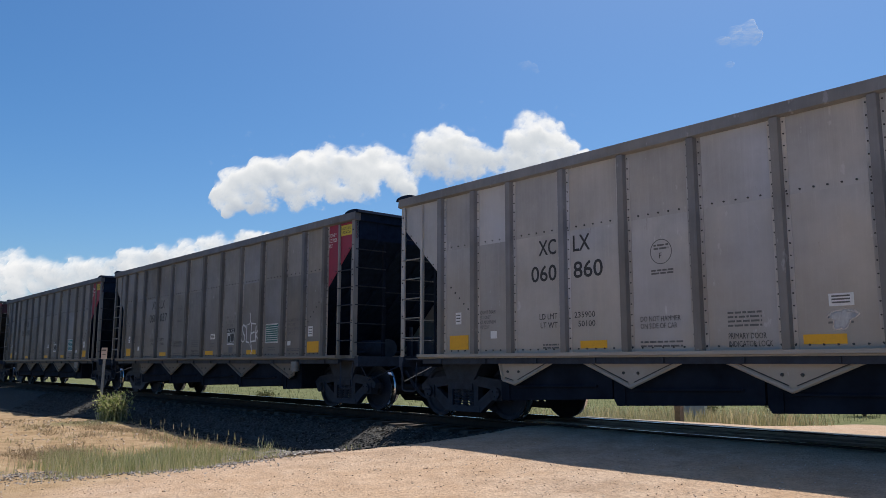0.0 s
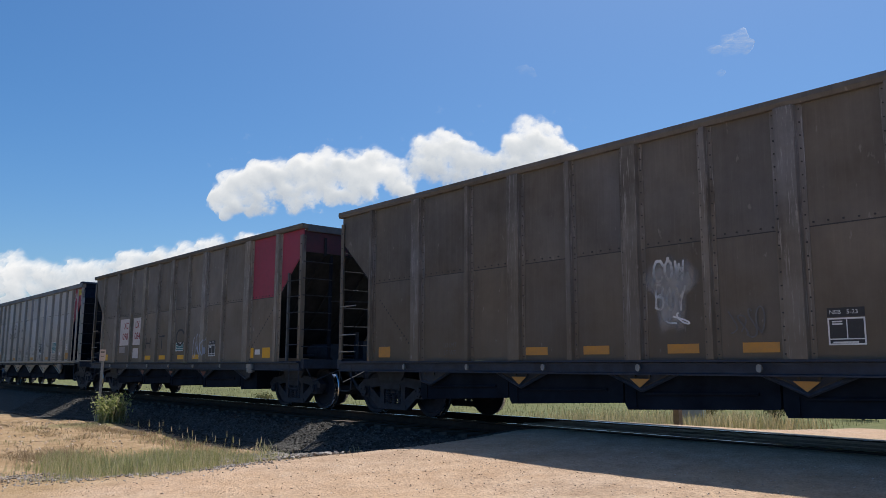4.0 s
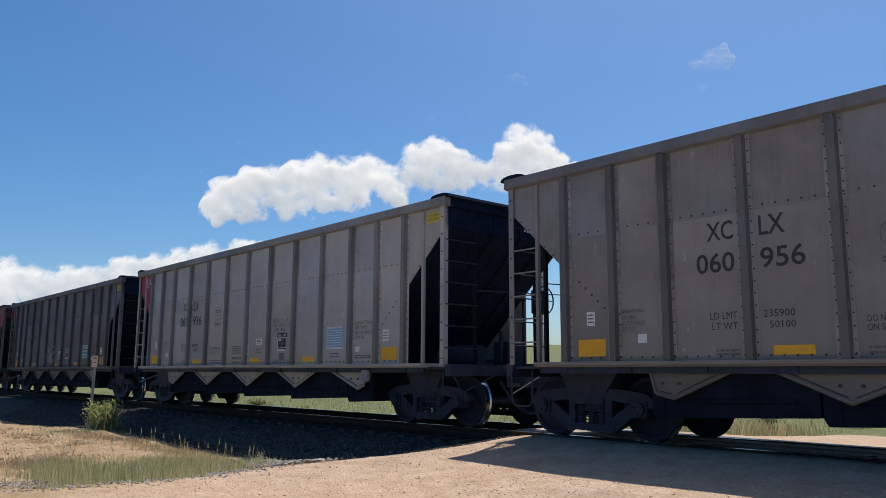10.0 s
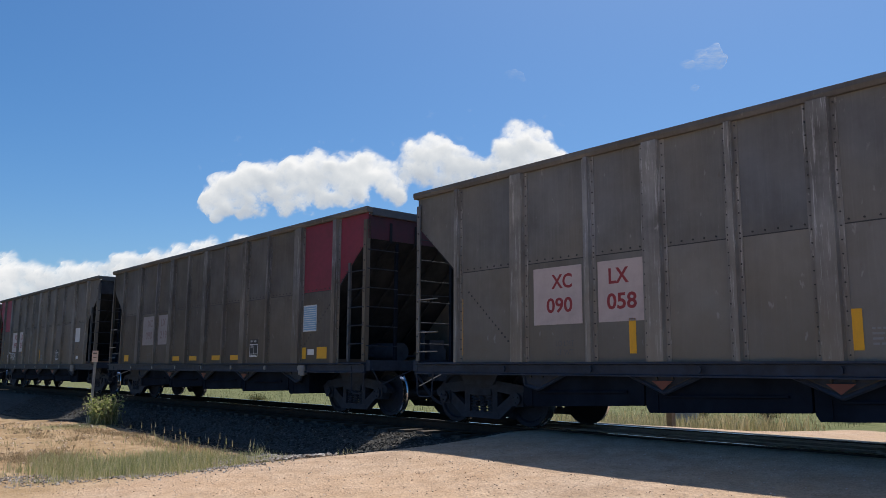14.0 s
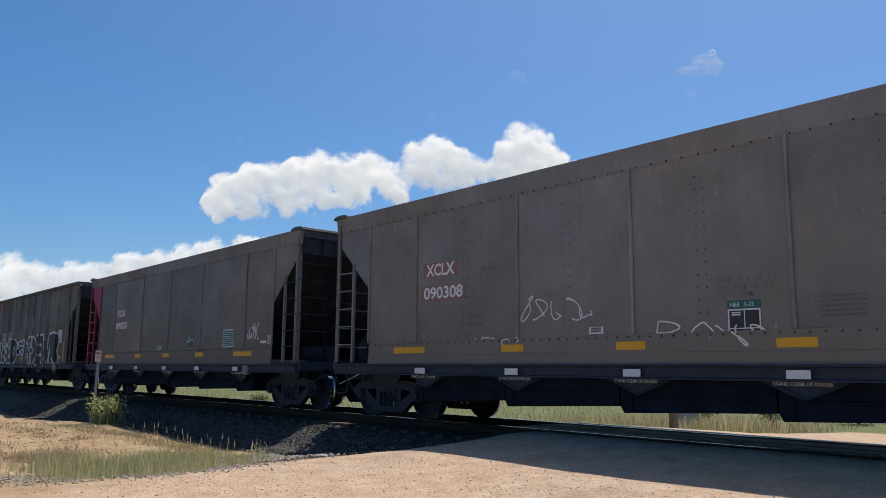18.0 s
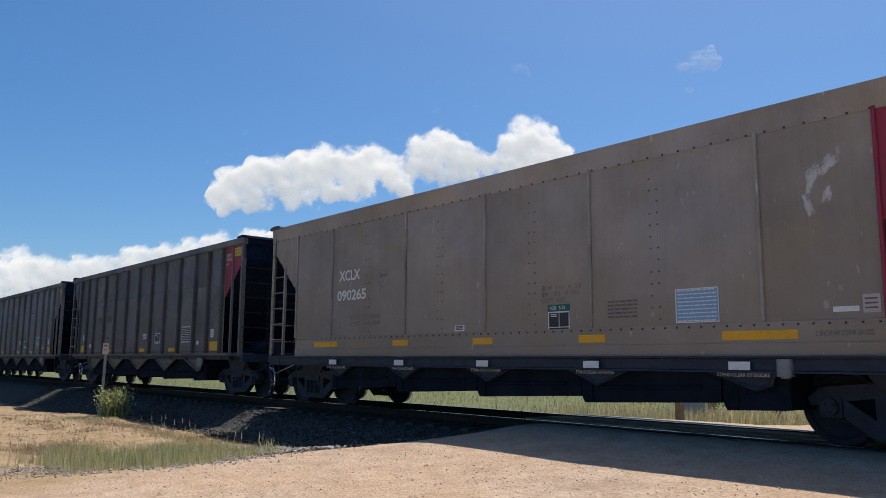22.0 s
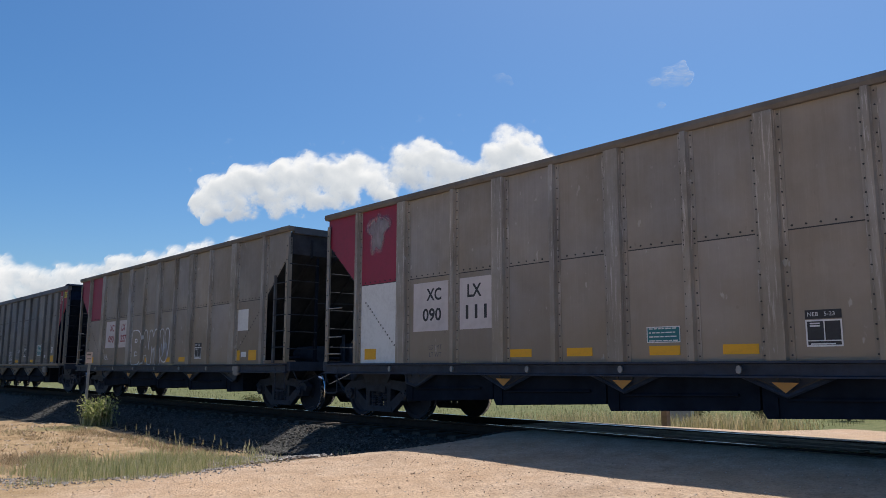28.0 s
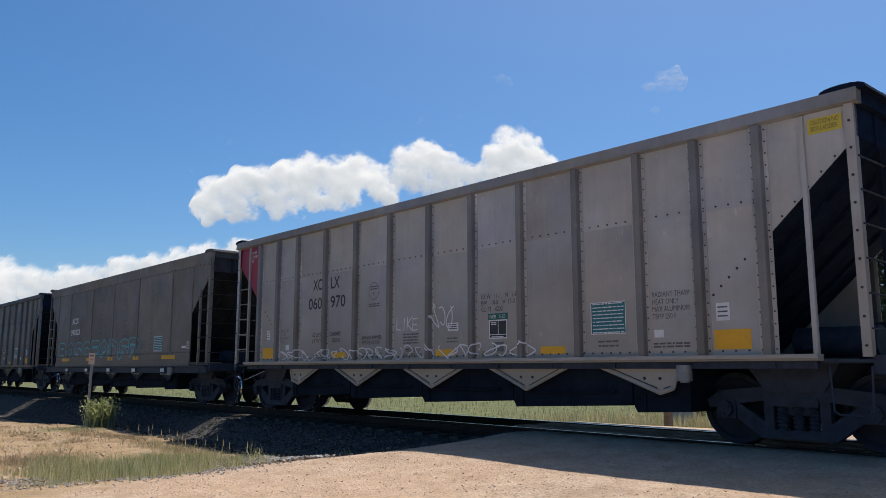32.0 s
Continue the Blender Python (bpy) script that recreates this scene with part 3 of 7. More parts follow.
def band_shape(side):
    """The riveted band along the foot of the smooth-sided cars."""
    s = Shape()
    s.box(-6.15, 6.15, *sorted(((SHEET - 0.03) * side, (SHEET + 0.02) * side)), 1.04, 1.19)
    s.box(-6.15, 6.15, *sorted(((SHEET - 0.016) * side, (SHEET + 0.02) * side)), 1.192, 1.438)
    if side > 0:
        for k in range(70):
            x = -6.1 + k * 12.2 / 69
            s.rod((x, SHEET - 0.016, 1.40), (x, SHEET - 0.03, 1.40), 0.013, 6, 1)
    return s


def truck_frame_shape(side):
    """A cast side frame: arched top, dropped bottom, columns and journal boxes."""
    s = Shape()
    y0, y1 = sorted((-0.92 * side, -1.06 * side))
    top = [(-1.16, 0.56), (-0.98, 0.68), (-0.40, 0.74), (0.40, 0.74), (0.98, 0.68), (1.16, 0.56), (1.12, 0.46), (0.92, 0.50), (0.38, 0.57), (-0.38, 0.57), (-0.92, 0.50), (-1.12, 0.46)]
    s.prism([top[i] for i in (11, 10, 1, 0)], y0, y1)
    s.prism([top[i] for i in (10, 9, 2, 1)], y0, y1)
    s.prism([top[i] for i in (9, 8, 3, 2)], y0, y1)
    s.prism([top[i] for i in (8, 7, 4, 3)], y0, y1)
    s.prism([top[i] for i in (7, 6, 5, 4)], y0, y1)
    for e in (-1, 1):
        s.prism([(x * e, z) for x, z in ((1.02, 0.54), (0.74, 0.54), (0.34, 0.28), (0.44, 0.11))], y0 + 0.01, y1 - 0.01)
        s.box(*sorted((0.28 * e, 0.40 * e)), y0 + 0.01, y1 - 0.01, 0.22, 0.64)
        s.box(*sorted((0.76 * e, 1.02 * e)), y0 - 0.02, y1 + 0.02, 0.34, 0.57)
        s.rod((0.889 * e, -1.08 * side, 0.457), (0.889 * e, -1.13 * side, 0.457), 0.10, 12)
        for k in range(3):
            a = 2 * math.pi * k / 3 + 0.5
            x, z = 0.889 * e + 0.06 * math.cos(a), 0.457 + 0.06 * math.sin(a)
            s.rod((x, -1.13 * side, z), (x, -1.15 * side, z), 0.018, 6)
    s.box(-0.44, 0.44, y0, y1, 0.12, 0.22)
    return s


def spring_shape(side):
    s, n = Shape(), 10
    rings = [(0.075 if k % 4 < 2 else 0.052, 0.222 + 0.0116 * k) for k in range(25)]
    v = [(q * math.cos(2 * math.pi * i / n), -0.99 * side + q * math.sin(2 * math.pi * i / n), z) for q, z in rings for i in range(n)]
    return s.add(v, [(k * n + i, k * n + (i + 1) % n, (k + 1) * n + (i + 1) % n, (k + 1) * n + i) for k in range(24) for i in range(n)])


def wheelset_shape():
    s = Shape()
    s.rod((0, -0.98, 0), (0, 0.98, 0), 0.08, 12)
    for side in (-1, 1):
        rings = [(0.08, 0.66), (0.13, 0.655), (0.15, 0.69), (0.36, 0.70), (0.40, 0.675), (0.478, 0.675), (0.478, 0.70), (0.457, 0.72), (0.452, 0.80), (0.445, 0.808), (0.385, 0.808), (0.36, 0.775), (0.15, 0.765), (0.13, 0.83), (0.08, 0.83)]
        mats = [0] * 14
        mats[6] = mats[7] = 1
        s.lathe([(r, y * side) for r, y in rings], seg=36, mats=mats)
    return s


def brake_wheel_shape():
    s = Shape()
    n = 20
    ring = [(7.34, 0.95 + 0.27 * math.cos(2 * math.pi * k / n), 2.35 + 0.27 * math.sin(2 * math.pi * k / n)) for k in range(n + 1)]
    s.pipe(ring, 0.014, 6)
    for k in range(5):
        s.rod((7.34, 0.95, 2.35), ring[k * 4], 0.012, 5)
    s.rod((7.22, 0.95, 2.35), (7.36, 0.95, 2.35), 0.05, 8)
    s.box(7.16, 7.26, 0.78, 1.12, 2.1, 2.55)
    return s


def brake_gear_shape(e):
    s = Shape()
    s.rod((6.0 * e, -0.45, 1.28), (7.0 * e, -0.45, 1.28), 0.19, 14)
    s.box(*sorted((6.55 * e, 6.95 * e)), 0.35, 0.75, 1.062, 1.55)
    s.rod((6.3 * e, -0.95, 1.2), (6.3 * e, 0.9, 1.2), 0.03, 6)
    s.rod((6.9 * e, 0.2, 1.062), (6.9 * e, 0.2, 1.75), 0.04, 8)
    s.box(*sorted((6.2 * e, 6.5 * e)), 0.9, 1.2, 1.062, 1.38)
    return s


def add_truck(car, cx):
    t = put("truck", shared("truck", lambda: Shape().box(-0.22, 0.22, -1.0, 1.0, 0.40, 0.63).box(-0.3, 0.3, -0.2, 0.2, 0.6, 0.68).box(-0.6, -0.5, -0.7, 0.7, 0.30, 0.52).box(0.5, 0.6, -0.7, 0.7, 0.30, 0.52), [CAST]), car, (cx, 0, 0))
    for side in (1, -1):
        put("side_frame", shared(("side_frame", side), lambda: truck_frame_shape(side), [CAST], True), t)
        for dx in (-0.19, 0.0, 0.19):
            put("spring", shared(("spring", side), lambda: spring_shape(side), [CAST]), t, (dx, 0, 0))
        put("bolster_end", shared(("bolster_end", side), lambda: Shape().box(-0.27, 0.27, *sorted((-0.90 * side, -1.08 * side)), 0.505, 0.615), [CAST]), t)
    me = shared("wheelset", wheelset_shape, [WHEEL, TREAD], True)
    for dx in (-0.889, 0.889):
        WHEELS[dx].append(put("wheelset", me, t, (dx, 0, 0.457)))
    return t


WHEELS = {-0.889: [], 0.889: []}
CARS = []
LETTERS = {}
WANTED = set()


# ---- markings: a plan per car first, so that the lettering can be made in one go ----
def flat_shape(w, h, kind):
    """A notice board one unit of its own size; kinds add its printed rows."""
    s = Shape().box(0, w, -0.003, 0.0, 0, h)
    if kind == "rows":
        n = max(3, int(h / 0.046))
        r = random.Random(int(w * 1000))
        for k in range(n):
            z = h * (k + 0.5) / n
            x = 0.035
            while x < w - 0.06:
                b = min(r.uniform(0.03, 0.10), w - 0.035 - x)
                s.box(x, x + b, -0.0065, -0.0034, z - 0.0075, z + 0.0075, 1)
                x += b + 0.014
        for a in ((0, w, 0, 0.012), (0, w, h - 0.012, h), (0, 0.012, 0.0125, h - 0.0125), (w - 0.012, w, 0.0125, h - 0.0125)):
            s.box(a[0], a[1], -0.0065, -0.0034, a[2], a[3], 1)
    if kind == "grid":       # ruled into cells: frame, two boxes, a foot line and a short entry
        t = 0.018
        xs = [0, t, w * 0.12, w * 0.4, w * 0.5, w * 0.5 + 0.012, w * 0.8, w - t, w]
        zs = [0, t, h * 0.1 - 0.008, h * 0.1 + 0.008, h * 0.2, h * 0.2 + 0.012, h * 0.77 - 0.008, h * 0.77 + 0.008, h * 0.86 - 0.008, h * 0.86 + 0.008, h - t, h]
        s = Shape()
        m, n = len(xs), len(zs)
        cells, marks = [], []
        for j in range(n - 1):
            for i in range(m - 1):
                cells.append((j * m + i, j * m + i + 1, (j + 1) * m + i + 1, (j + 1) * m + i))
                line = i in (0, m - 2) or j in (0, n - 2) or j == 4 or (i == 4 and j > 4) or (j == 2 and 2 <= i <= 5) or (j in (6, 8) and i == 2)
                marks.append(1 if line else 0)
        s.add([(x, -0.003, z) for z in zs for x in xs], cells)
        s.m[:] = marks
        rim = [i for i in range(m)] + [j * m + m - 1 for j in range(1, n)] + [(n - 1) * m + i for i in range(m - 2, -1, -1)] + [j * m for j in range(n - 2, 0, -1)]
        k = len(s.v)
        s.v += [(s.v[i][0], 0.0, s.v[i][2]) for i in rim]
        s.f += [(rim[i], k + i, k + (i + 1) % len(rim), rim[(i + 1) % len(rim)]) for i in range(len(rim))]
        s.m += [0] * len(rim)
    if kind == "slip":
        for k in range(3):
            s.box(w * 0.12, w * 0.85, -0.0065, -0.0034, h * (0.22 + 0.25 * k), h * (0.22 + 0.25 * k) + 0.018, 1)
    if kind == "bars":
        s = Shape()
        n = max(2, int(h / 0.052))
        r = random.Random(int(w * 977 + h * 31))
        for k in range(n):
            z, x = h * (k + 0.5) / n, 0.0
            while x < w:
                b = min(r.uniform(0.03, 0.13), w - x)
                s.box(x, x + b, -0.002, 0.0, z - 0.012, z + 0.012)
                x += b + 0.018
    return s


def notice(car, name, u0, u1, z0, z1, mats, kind="", label="", y=SHEET - 0.004):
    w, h = round(u1 - u0, 2), round(z1 - z0, 2)
    put(name, shared((name, w, h, kind), lambda: flat_shape(w, h, kind), mats), car, (u0 - HALF, y, z0), label)


def words(car, text, u, z, height, mat, width=None, bold=0.0, y=SHEET - 0.005, label=""):
    me0 = LETTERS[(text, bold)]
    key = ("words", text, bold, mat.name)
    if key not in CACHE:
        me = me0.copy()
        me.materials.clear()
        me.materials.append(mat)
        CACHE[key] = me
    a = me0["aspect"]
    ob = put("lettering", CACHE[key], car, (u - HALF, y, z), label)
    ob.scale = (height if width is None else width / a, 1, height)
    return ob


def drape(me, ribs):
    """Folds a flat marking over the posts that it crosses."""
    bm = bmesh.new()
    bm.from_mesh(me)
    lo, hi = min(v.co.x for v in bm.verts), max(v.co.x for v in bm.verts)
    for x, half, flange in ribs:
        for c in (x - half - 0.004, x - half + 0.012, x + half - 0.012, x + half + 0.004):
            if lo < c < hi:
                bmesh.ops.bisect_plane(bm, geom=bm.verts[:] + bm.edges[:] + bm.faces[:], plane_co=(c, 0, 0), plane_no=(1, 0, 0), dist=0.0005)
    for v in bm.verts:
        off = v.co.y
        base = SHEET - 0.012
        for x, half, flange in ribs:
            if abs(v.co.x - x) <= half - 0.011:
                base = (SHEET - 0.036) if half < 0.03 else RIBFACE - 0.003
        v.co.y = base + off
    bm.to_mesh(me)
    bm.free()


def sprayed(car, kind, text, u, z, width, height, mat, bold, depth, name="graffiti", slant=0.0):
    me = LETTERS[(text, bold)].copy()
    a = me["aspect"]
    root = list(range(len(me.vertices)))

    def find(i):
        while root[i] != i:
            root[i] = root[root[i]]
            i = root[i]
        return i

    for e in me.edges:
        root[find(e.vertices[0])] = find(e.vertices[1])
    first = {}
    for i, v in enumerate(me.vertices):
        k = find(i)
        first[k] = min(first.get(k, 99.0), v.co.x)
    order = {k: n for n, k in enumerate(sorted(first, key=first.get))}
    for i, v in enumerate(me.vertices):      # each letter lies a little over the one before
        x, zz = v.co.x / a * width, v.co.z * height
        v.co = (u - HALF + x + slant * zz, -depth - 0.0006 * min(order[find(i)], 5), z + zz)
    me.materials.clear()
    me.materials.append(mat)
    drape(me, RIBS[kind])
    put(name, me, car)


def ribbon(pts, w):
    """A flat stroke in x, z along a line."""
    s = Shape()
    p = [Vector((a, 0, b)) for a, b in pts]
    left, right = [], []
    for i, q in enumerate(p):
        d = (p[min(i + 1, len(p) - 1)] - p[max(i - 1, 0)])
        d = d.normalized() if d.length > 1e-6 else Vector((1, 0, 0))
        nrm = Vector((-d.z, 0, d.x)) * w / 2
        over = Vector((0, -0.00012 * i, 0))       # each stretch lies over the one before
        left.append(q + nrm + over)
        right.append(q - nrm + over)
    n = len(p)
    s.add(left + right, [(i, i + 1, n + i + 1, n + i) for i in range(n - 1)])
    return s


def scrawl(car, kind, seed, u, z, width, height, mat, stroke=0.028, turns=5, depth=0.0):
    """A quick looping spray-can tag: several strokes, drawn over sheet and posts."""
    r = random.Random(seed)
    s = Shape()
    n = turns
    for k in range(n):
        x0 = width * k / n
        w = width / n * r.uniform(0.9, 1.5)
        a, b, c = r.uniform(0.6, 1.6), r.uniform(0, 6.28), r.uniform(0.35, 0.5)
        pts = []
        for i in range(26):
            q = i / 25
            px = x0 + w * (0.5 + 0.48 * math.sin(a * 6.28 * q + b) * (0.5 + 0.5 * q))
            pz = height * (0.5 + c * math.cos(4.4 * q * a + b * 1.7) + 0.1 * math.sin(9 * q + k))
            pts.append((px, pz))
        q = ribbon(pts, stroke)
        s.add([(v[0], v[1] - 0.0035 * k % 0.007, v[2]) for v in q.v], q.f)
    s.v = [(x + u - HALF, y, zz + z) for x, y, zz in s.v]
    spray_on(car, kind, s, mat, depth)


# the strokes of sprayed letters, in a box one unit wide and high
GLYPH = {
    "A": [[(0, 0), (0.45, 1), (1, 0)], [(0.2, 0.36), (0.8, 0.36)]],
    "B": [[(0, 0), (0, 1)], [(0, 1), (0.7, 1), (0.92, 0.78), (0.7, 0.54), (0, 0.52)], [(0.1, 0.52), (0.78, 0.5), (1, 0.26), (0.78, 0), (0, 0)]],
    "C": [[(1, 0.78), (0.72, 1), (0.25, 0.92), (0, 0.5), (0.22, 0.08), (0.7, 0), (1, 0.22)]],
    "D": [[(0, 0), (0, 1)], [(0, 1), (0.5, 1), (0.95, 0.72), (1, 0.35), (0.6, 0.02), (0, 0)]],
    "E": [[(0, 0), (0, 1)], [(0, 1), (1, 1)], [(0, 0.5), (0.82, 0.5)], [(0, 0), (1, 0)]],
    "G": [[(1, 0.86), (0.62, 1), (0.12, 0.74), (0.04, 0.3), (0.45, 0), (0.95, 0.22), (0.98, 0.46), (0.56, 0.46)]],
    "H": [[(0, 0), (0, 1)], [(1, 0), (1, 1)], [(0, 0.5), (1, 0.5)]],
    "I": [[(0.5, 0), (0.5, 1)]],
    "J": [[(0.8, 1), (0.8, 0.2), (0.45, 0), (0.05, 0.2)]],
    "K": [[(0, 0), (0, 1)], [(1, 1), (0, 0.45), (1, 0)]],
    "L": [[(0, 1), (0, 0), (0.9, 0)]],
    "M": [[(0, 0), (0.08, 1), (0.5, 0.4), (0.92, 1), (1, 0)]],
    "N": [[(0, 0), (0, 1), (1, 0), (1, 1)]],
    "O": [[(0.5, 1), (0.08, 0.72), (0.08, 0.28), (0.5, 0), (0.92, 0.28), (0.92, 0.72), (0.5, 1)]],
    "R": [[(0, 0), (0, 1)], [(0, 1), (0.75, 1), (1, 0.78), (0.75, 0.52), (0, 0.48)], [(0.4, 0.48), (1, 0)]],
    "S": [[(1, 0.86), (0.6, 1), (0.1, 0.86), (0.14, 0.6), (0.86, 0.42), (0.92, 0.15), (0.4, 0), (0, 0.14)]],
    "T": [[(0, 1), (1, 1)], [(0.5, 1), (0.5, 0)]],
    "U": [[(0, 1), (0.05, 0.2), (0.5, 0), (0.95, 0.2), (1, 1)]],
    "V": [[(0, 1), (0.5, 0), (1, 1)]],
    "W": [[(0, 1), (0.22, 0), (0.5, 0.78), (0.78, 0), (1, 1)]],
    "Y": [[(0, 1), (0.5, 0.5), (1, 1)], [(0.5, 0.5), (0.5, 0)]],
}
BOWLS = "BCDGJORSU"


def rounded(pts):
    """One pass of corner cutting."""
    out = [pts[0]]
    for (ax, az), (bx, bz) in zip(pts, pts[1:]):
        out += [(ax * 0.75 + bx * 0.25, az * 0.75 + bz * 0.25), (ax * 0.25 + bx * 0.75, az * 0.25 + bz * 0.75)]
    return out + [pts[-1]]


def flood(lines, half, step, rough=0.0, seed=0.0):
    """One flat mesh, one outline: all that lies within half a stroke's width of the lines; lines of (points, half-width)."""
    pts = [p for line, w in lines for p in line]
    reach = half + max(w for line, w in lines) + 2 * step
    x0, x1 = min(p[0] for p in pts) - reach, max(p[0] for p in pts) + reach
    z0, z1 = min(p[1] for p in pts) - reach, max(p[1] for p in pts) + reach
    nx, nz = int((x1 - x0) / step) + 2, int((z1 - z0) / step) + 2
    gx, gz = np.meshgrid(x0 + step * np.arange(nx), z0 + step * np.arange(nz))
    far = np.full(gx.shape, 9.0)
    for line, w in lines:
        for (ax, az), (bx, bz) in zip(line, line[1:]):
            dx, dz = bx - ax, bz - az
            q = np.clip(((gx - ax) * dx + (gz - az) * dz) / max(dx * dx + dz * dz, 1e-9), 0, 1)
            far = np.minimum(far, np.hypot(gx - ax - q * dx, gz - az - q * dz) - w)
    far = half - far
    if rough:
        far = far + rough * (np.sin(gx * 9.1 + seed) * np.sin(gz * 11.3 + 2 * seed) + 0.6 * np.sin(gx * 23.7 + gz * 17.1 + seed))
    s, seen = Shape(), {}

    def corner(key, x, z):
        if key not in seen:
            seen[key] = len(s.v)
            s.v.append((x, 0.0, z))
        return seen[key]

    for j in range(nz - 1):
        row = far[j:j + 2]
        if row.max() <= 0:
            continue
        for i in np.nonzero(np.maximum(row[:, :-1], row[:, 1:]).max(0) > 0)[0]:
            loop = [(j, i), (j, i + 1), (j + 1, i + 1), (j + 1, i)]
            ring = []
            for k in range(4):
                (ja, ia), (jb, ib) = loop[k], loop[(k + 1) % 4]
                fa, fb = far[ja, ia], far[jb, ib]
                if fa > 0:
                    ring.append(corner((ja, ia), gx[ja, ia], gz[ja, ia]))
                if (fa > 0) != (fb > 0):
                    q = fa / (fa - fb)
                    key = (min(ja, jb), min(ia, ib), 0 if ja == jb else 1)
                    ring.append(corner(key, gx[ja, ia] + q * (gx[jb, ib] - gx[ja, ia]), gz[ja, ia] + q * (gz[jb, ib] - gz[ja, ia])))
            if len(ring) > 2:
                s.f.append(tuple(ring))
                s.m.append(0)
    return s


def islands(s):
    """The separate pieces of a shape, each a shape of its own."""
    root = list(range(len(s.v)))

    def find(i):
        while root[i] != i:
            root[i] = root[root[i]]
            i = root[i]
        return i

    for f in s.f:
        for k in f[1:]:
            root[find(f[0])] = find(k)
    out = {}
    for f in s.f:
        out.setdefault(find(f[0]), []).append(f)
    pieces = []
    for faces in out.values():
        used = sorted({k for f in faces for k in f})
        back = {k: i for i, k in enumerate(used)}
        q = Shape()
        q.v, q.f, q.m = [s.v[k] for k in used], [tuple(back[k] for k in f) for f in faces], [0] * len(faces)
        pieces.append(q)
    return pieces


def spray_on(car, kind, s, mat, depth):
    for q in islands(s):
        q.v = [(x, y - depth, z) for x, y, z in q.v]
        me = q.mesh("graffiti", [mat])
        drape(me, RIBS[kind])
        put("graffiti", me, car)


def fat_letters(car, kind, letters, layers, depth=0.0, step=0.03):
    """Letters of (glyph, u, z, width, height, lean, half-width), sprayed in layers of (extra half-width, paint)."""
    lines = []
    for g, u, z, w, h, lean, half in letters:
        for line in GLYPH[g]:
            line = rounded(rounded(line)) if g in BOWLS and len(line) > 3 else line
            lines.append(([(u - HALF + half + px * (w - 2 * half) + lean * pz * h, z + half + pz * (h - 2 * half)) for px, pz in line], half))
    for layer, (grow, mat) in enumerate(layers):
        spray_on(car, kind, flood(lines, grow, step, 0.008, layer + letters[0][1]), mat, depth + 0.003 * layer)


def tag(car, kind, text, u, z, width, height, mat, stroke=0.026, lean=0.1, seed=0):
    """A thin hand-drawn word."""
    r, lines = random.Random(seed), []
    n = len(text)
    for k, g in enumerate(text):
        w, h = width / n * r.uniform(0.72, 0.92), height * r.uniform(0.82, 1.0)
        x0, z0 = u - HALF + width * k / n, z + height * r.uniform(0.0, 0.12)
        for line in GLYPH[g]:
            line = rounded(line) if g in BOWLS and len(line) > 3 else line
            lines.append(([(x0 + (px + r.uniform(-0.06, 0.06)) * w + lean * pz * h, z0 + (pz + r.uniform(-0.05, 0.05)) * h) for px, pz in line], stroke / 2))
    spray_on(car, kind, flood(lines, 0.0, 0.011, 0.002, seed), mat, 0.002)


def washes(car, kind, spots, mat):
    """Thin clouded patches of rubbed-on paint, each fading out towards its edge."""
    n = 40
    rings = ((1.0, 0.0), (0.86, 0.35), (0.6, 0.75), (0.25, 0.85))
    for k, (u, z, rx, rz, turn) in enumerate(spots):
        s, dens = Shape(), []
        verts = []
        for share, much in rings:
            for i in range(n):
                q = 2 * math.pi * i / n
                f = share * (1 + 0.20 * math.sin(3 * q + k) + 0.13 * math.sin(5 * q + 2.3 * k) + 0.08 * math.sin(9 * q + k))
                x, zz = rx * f * math.cos(q), max(rz * f * math.sin(q), 1.13 - z)
                verts.append((u - HALF + x + turn * zz, SHEET - 0.014 - 0.0008 * (k % 4), z + zz))
                dens.append(much)
        faces = [(j * n + i, j * n + (i + 1) % n, (j + 1) * n + (i + 1) % n, (j + 1) * n + i) for j in range(len(rings) - 1) for i in range(n)]
        s.add(verts, faces + [tuple(range((len(rings) - 1) * n, len(rings) * n))])
        me = s.mesh("rubbed_patch", [mat])
        me.attributes.new("film", "FLOAT", "POINT").data.foreach_set("value", dens)
        put("rubbed_patch", me, car)


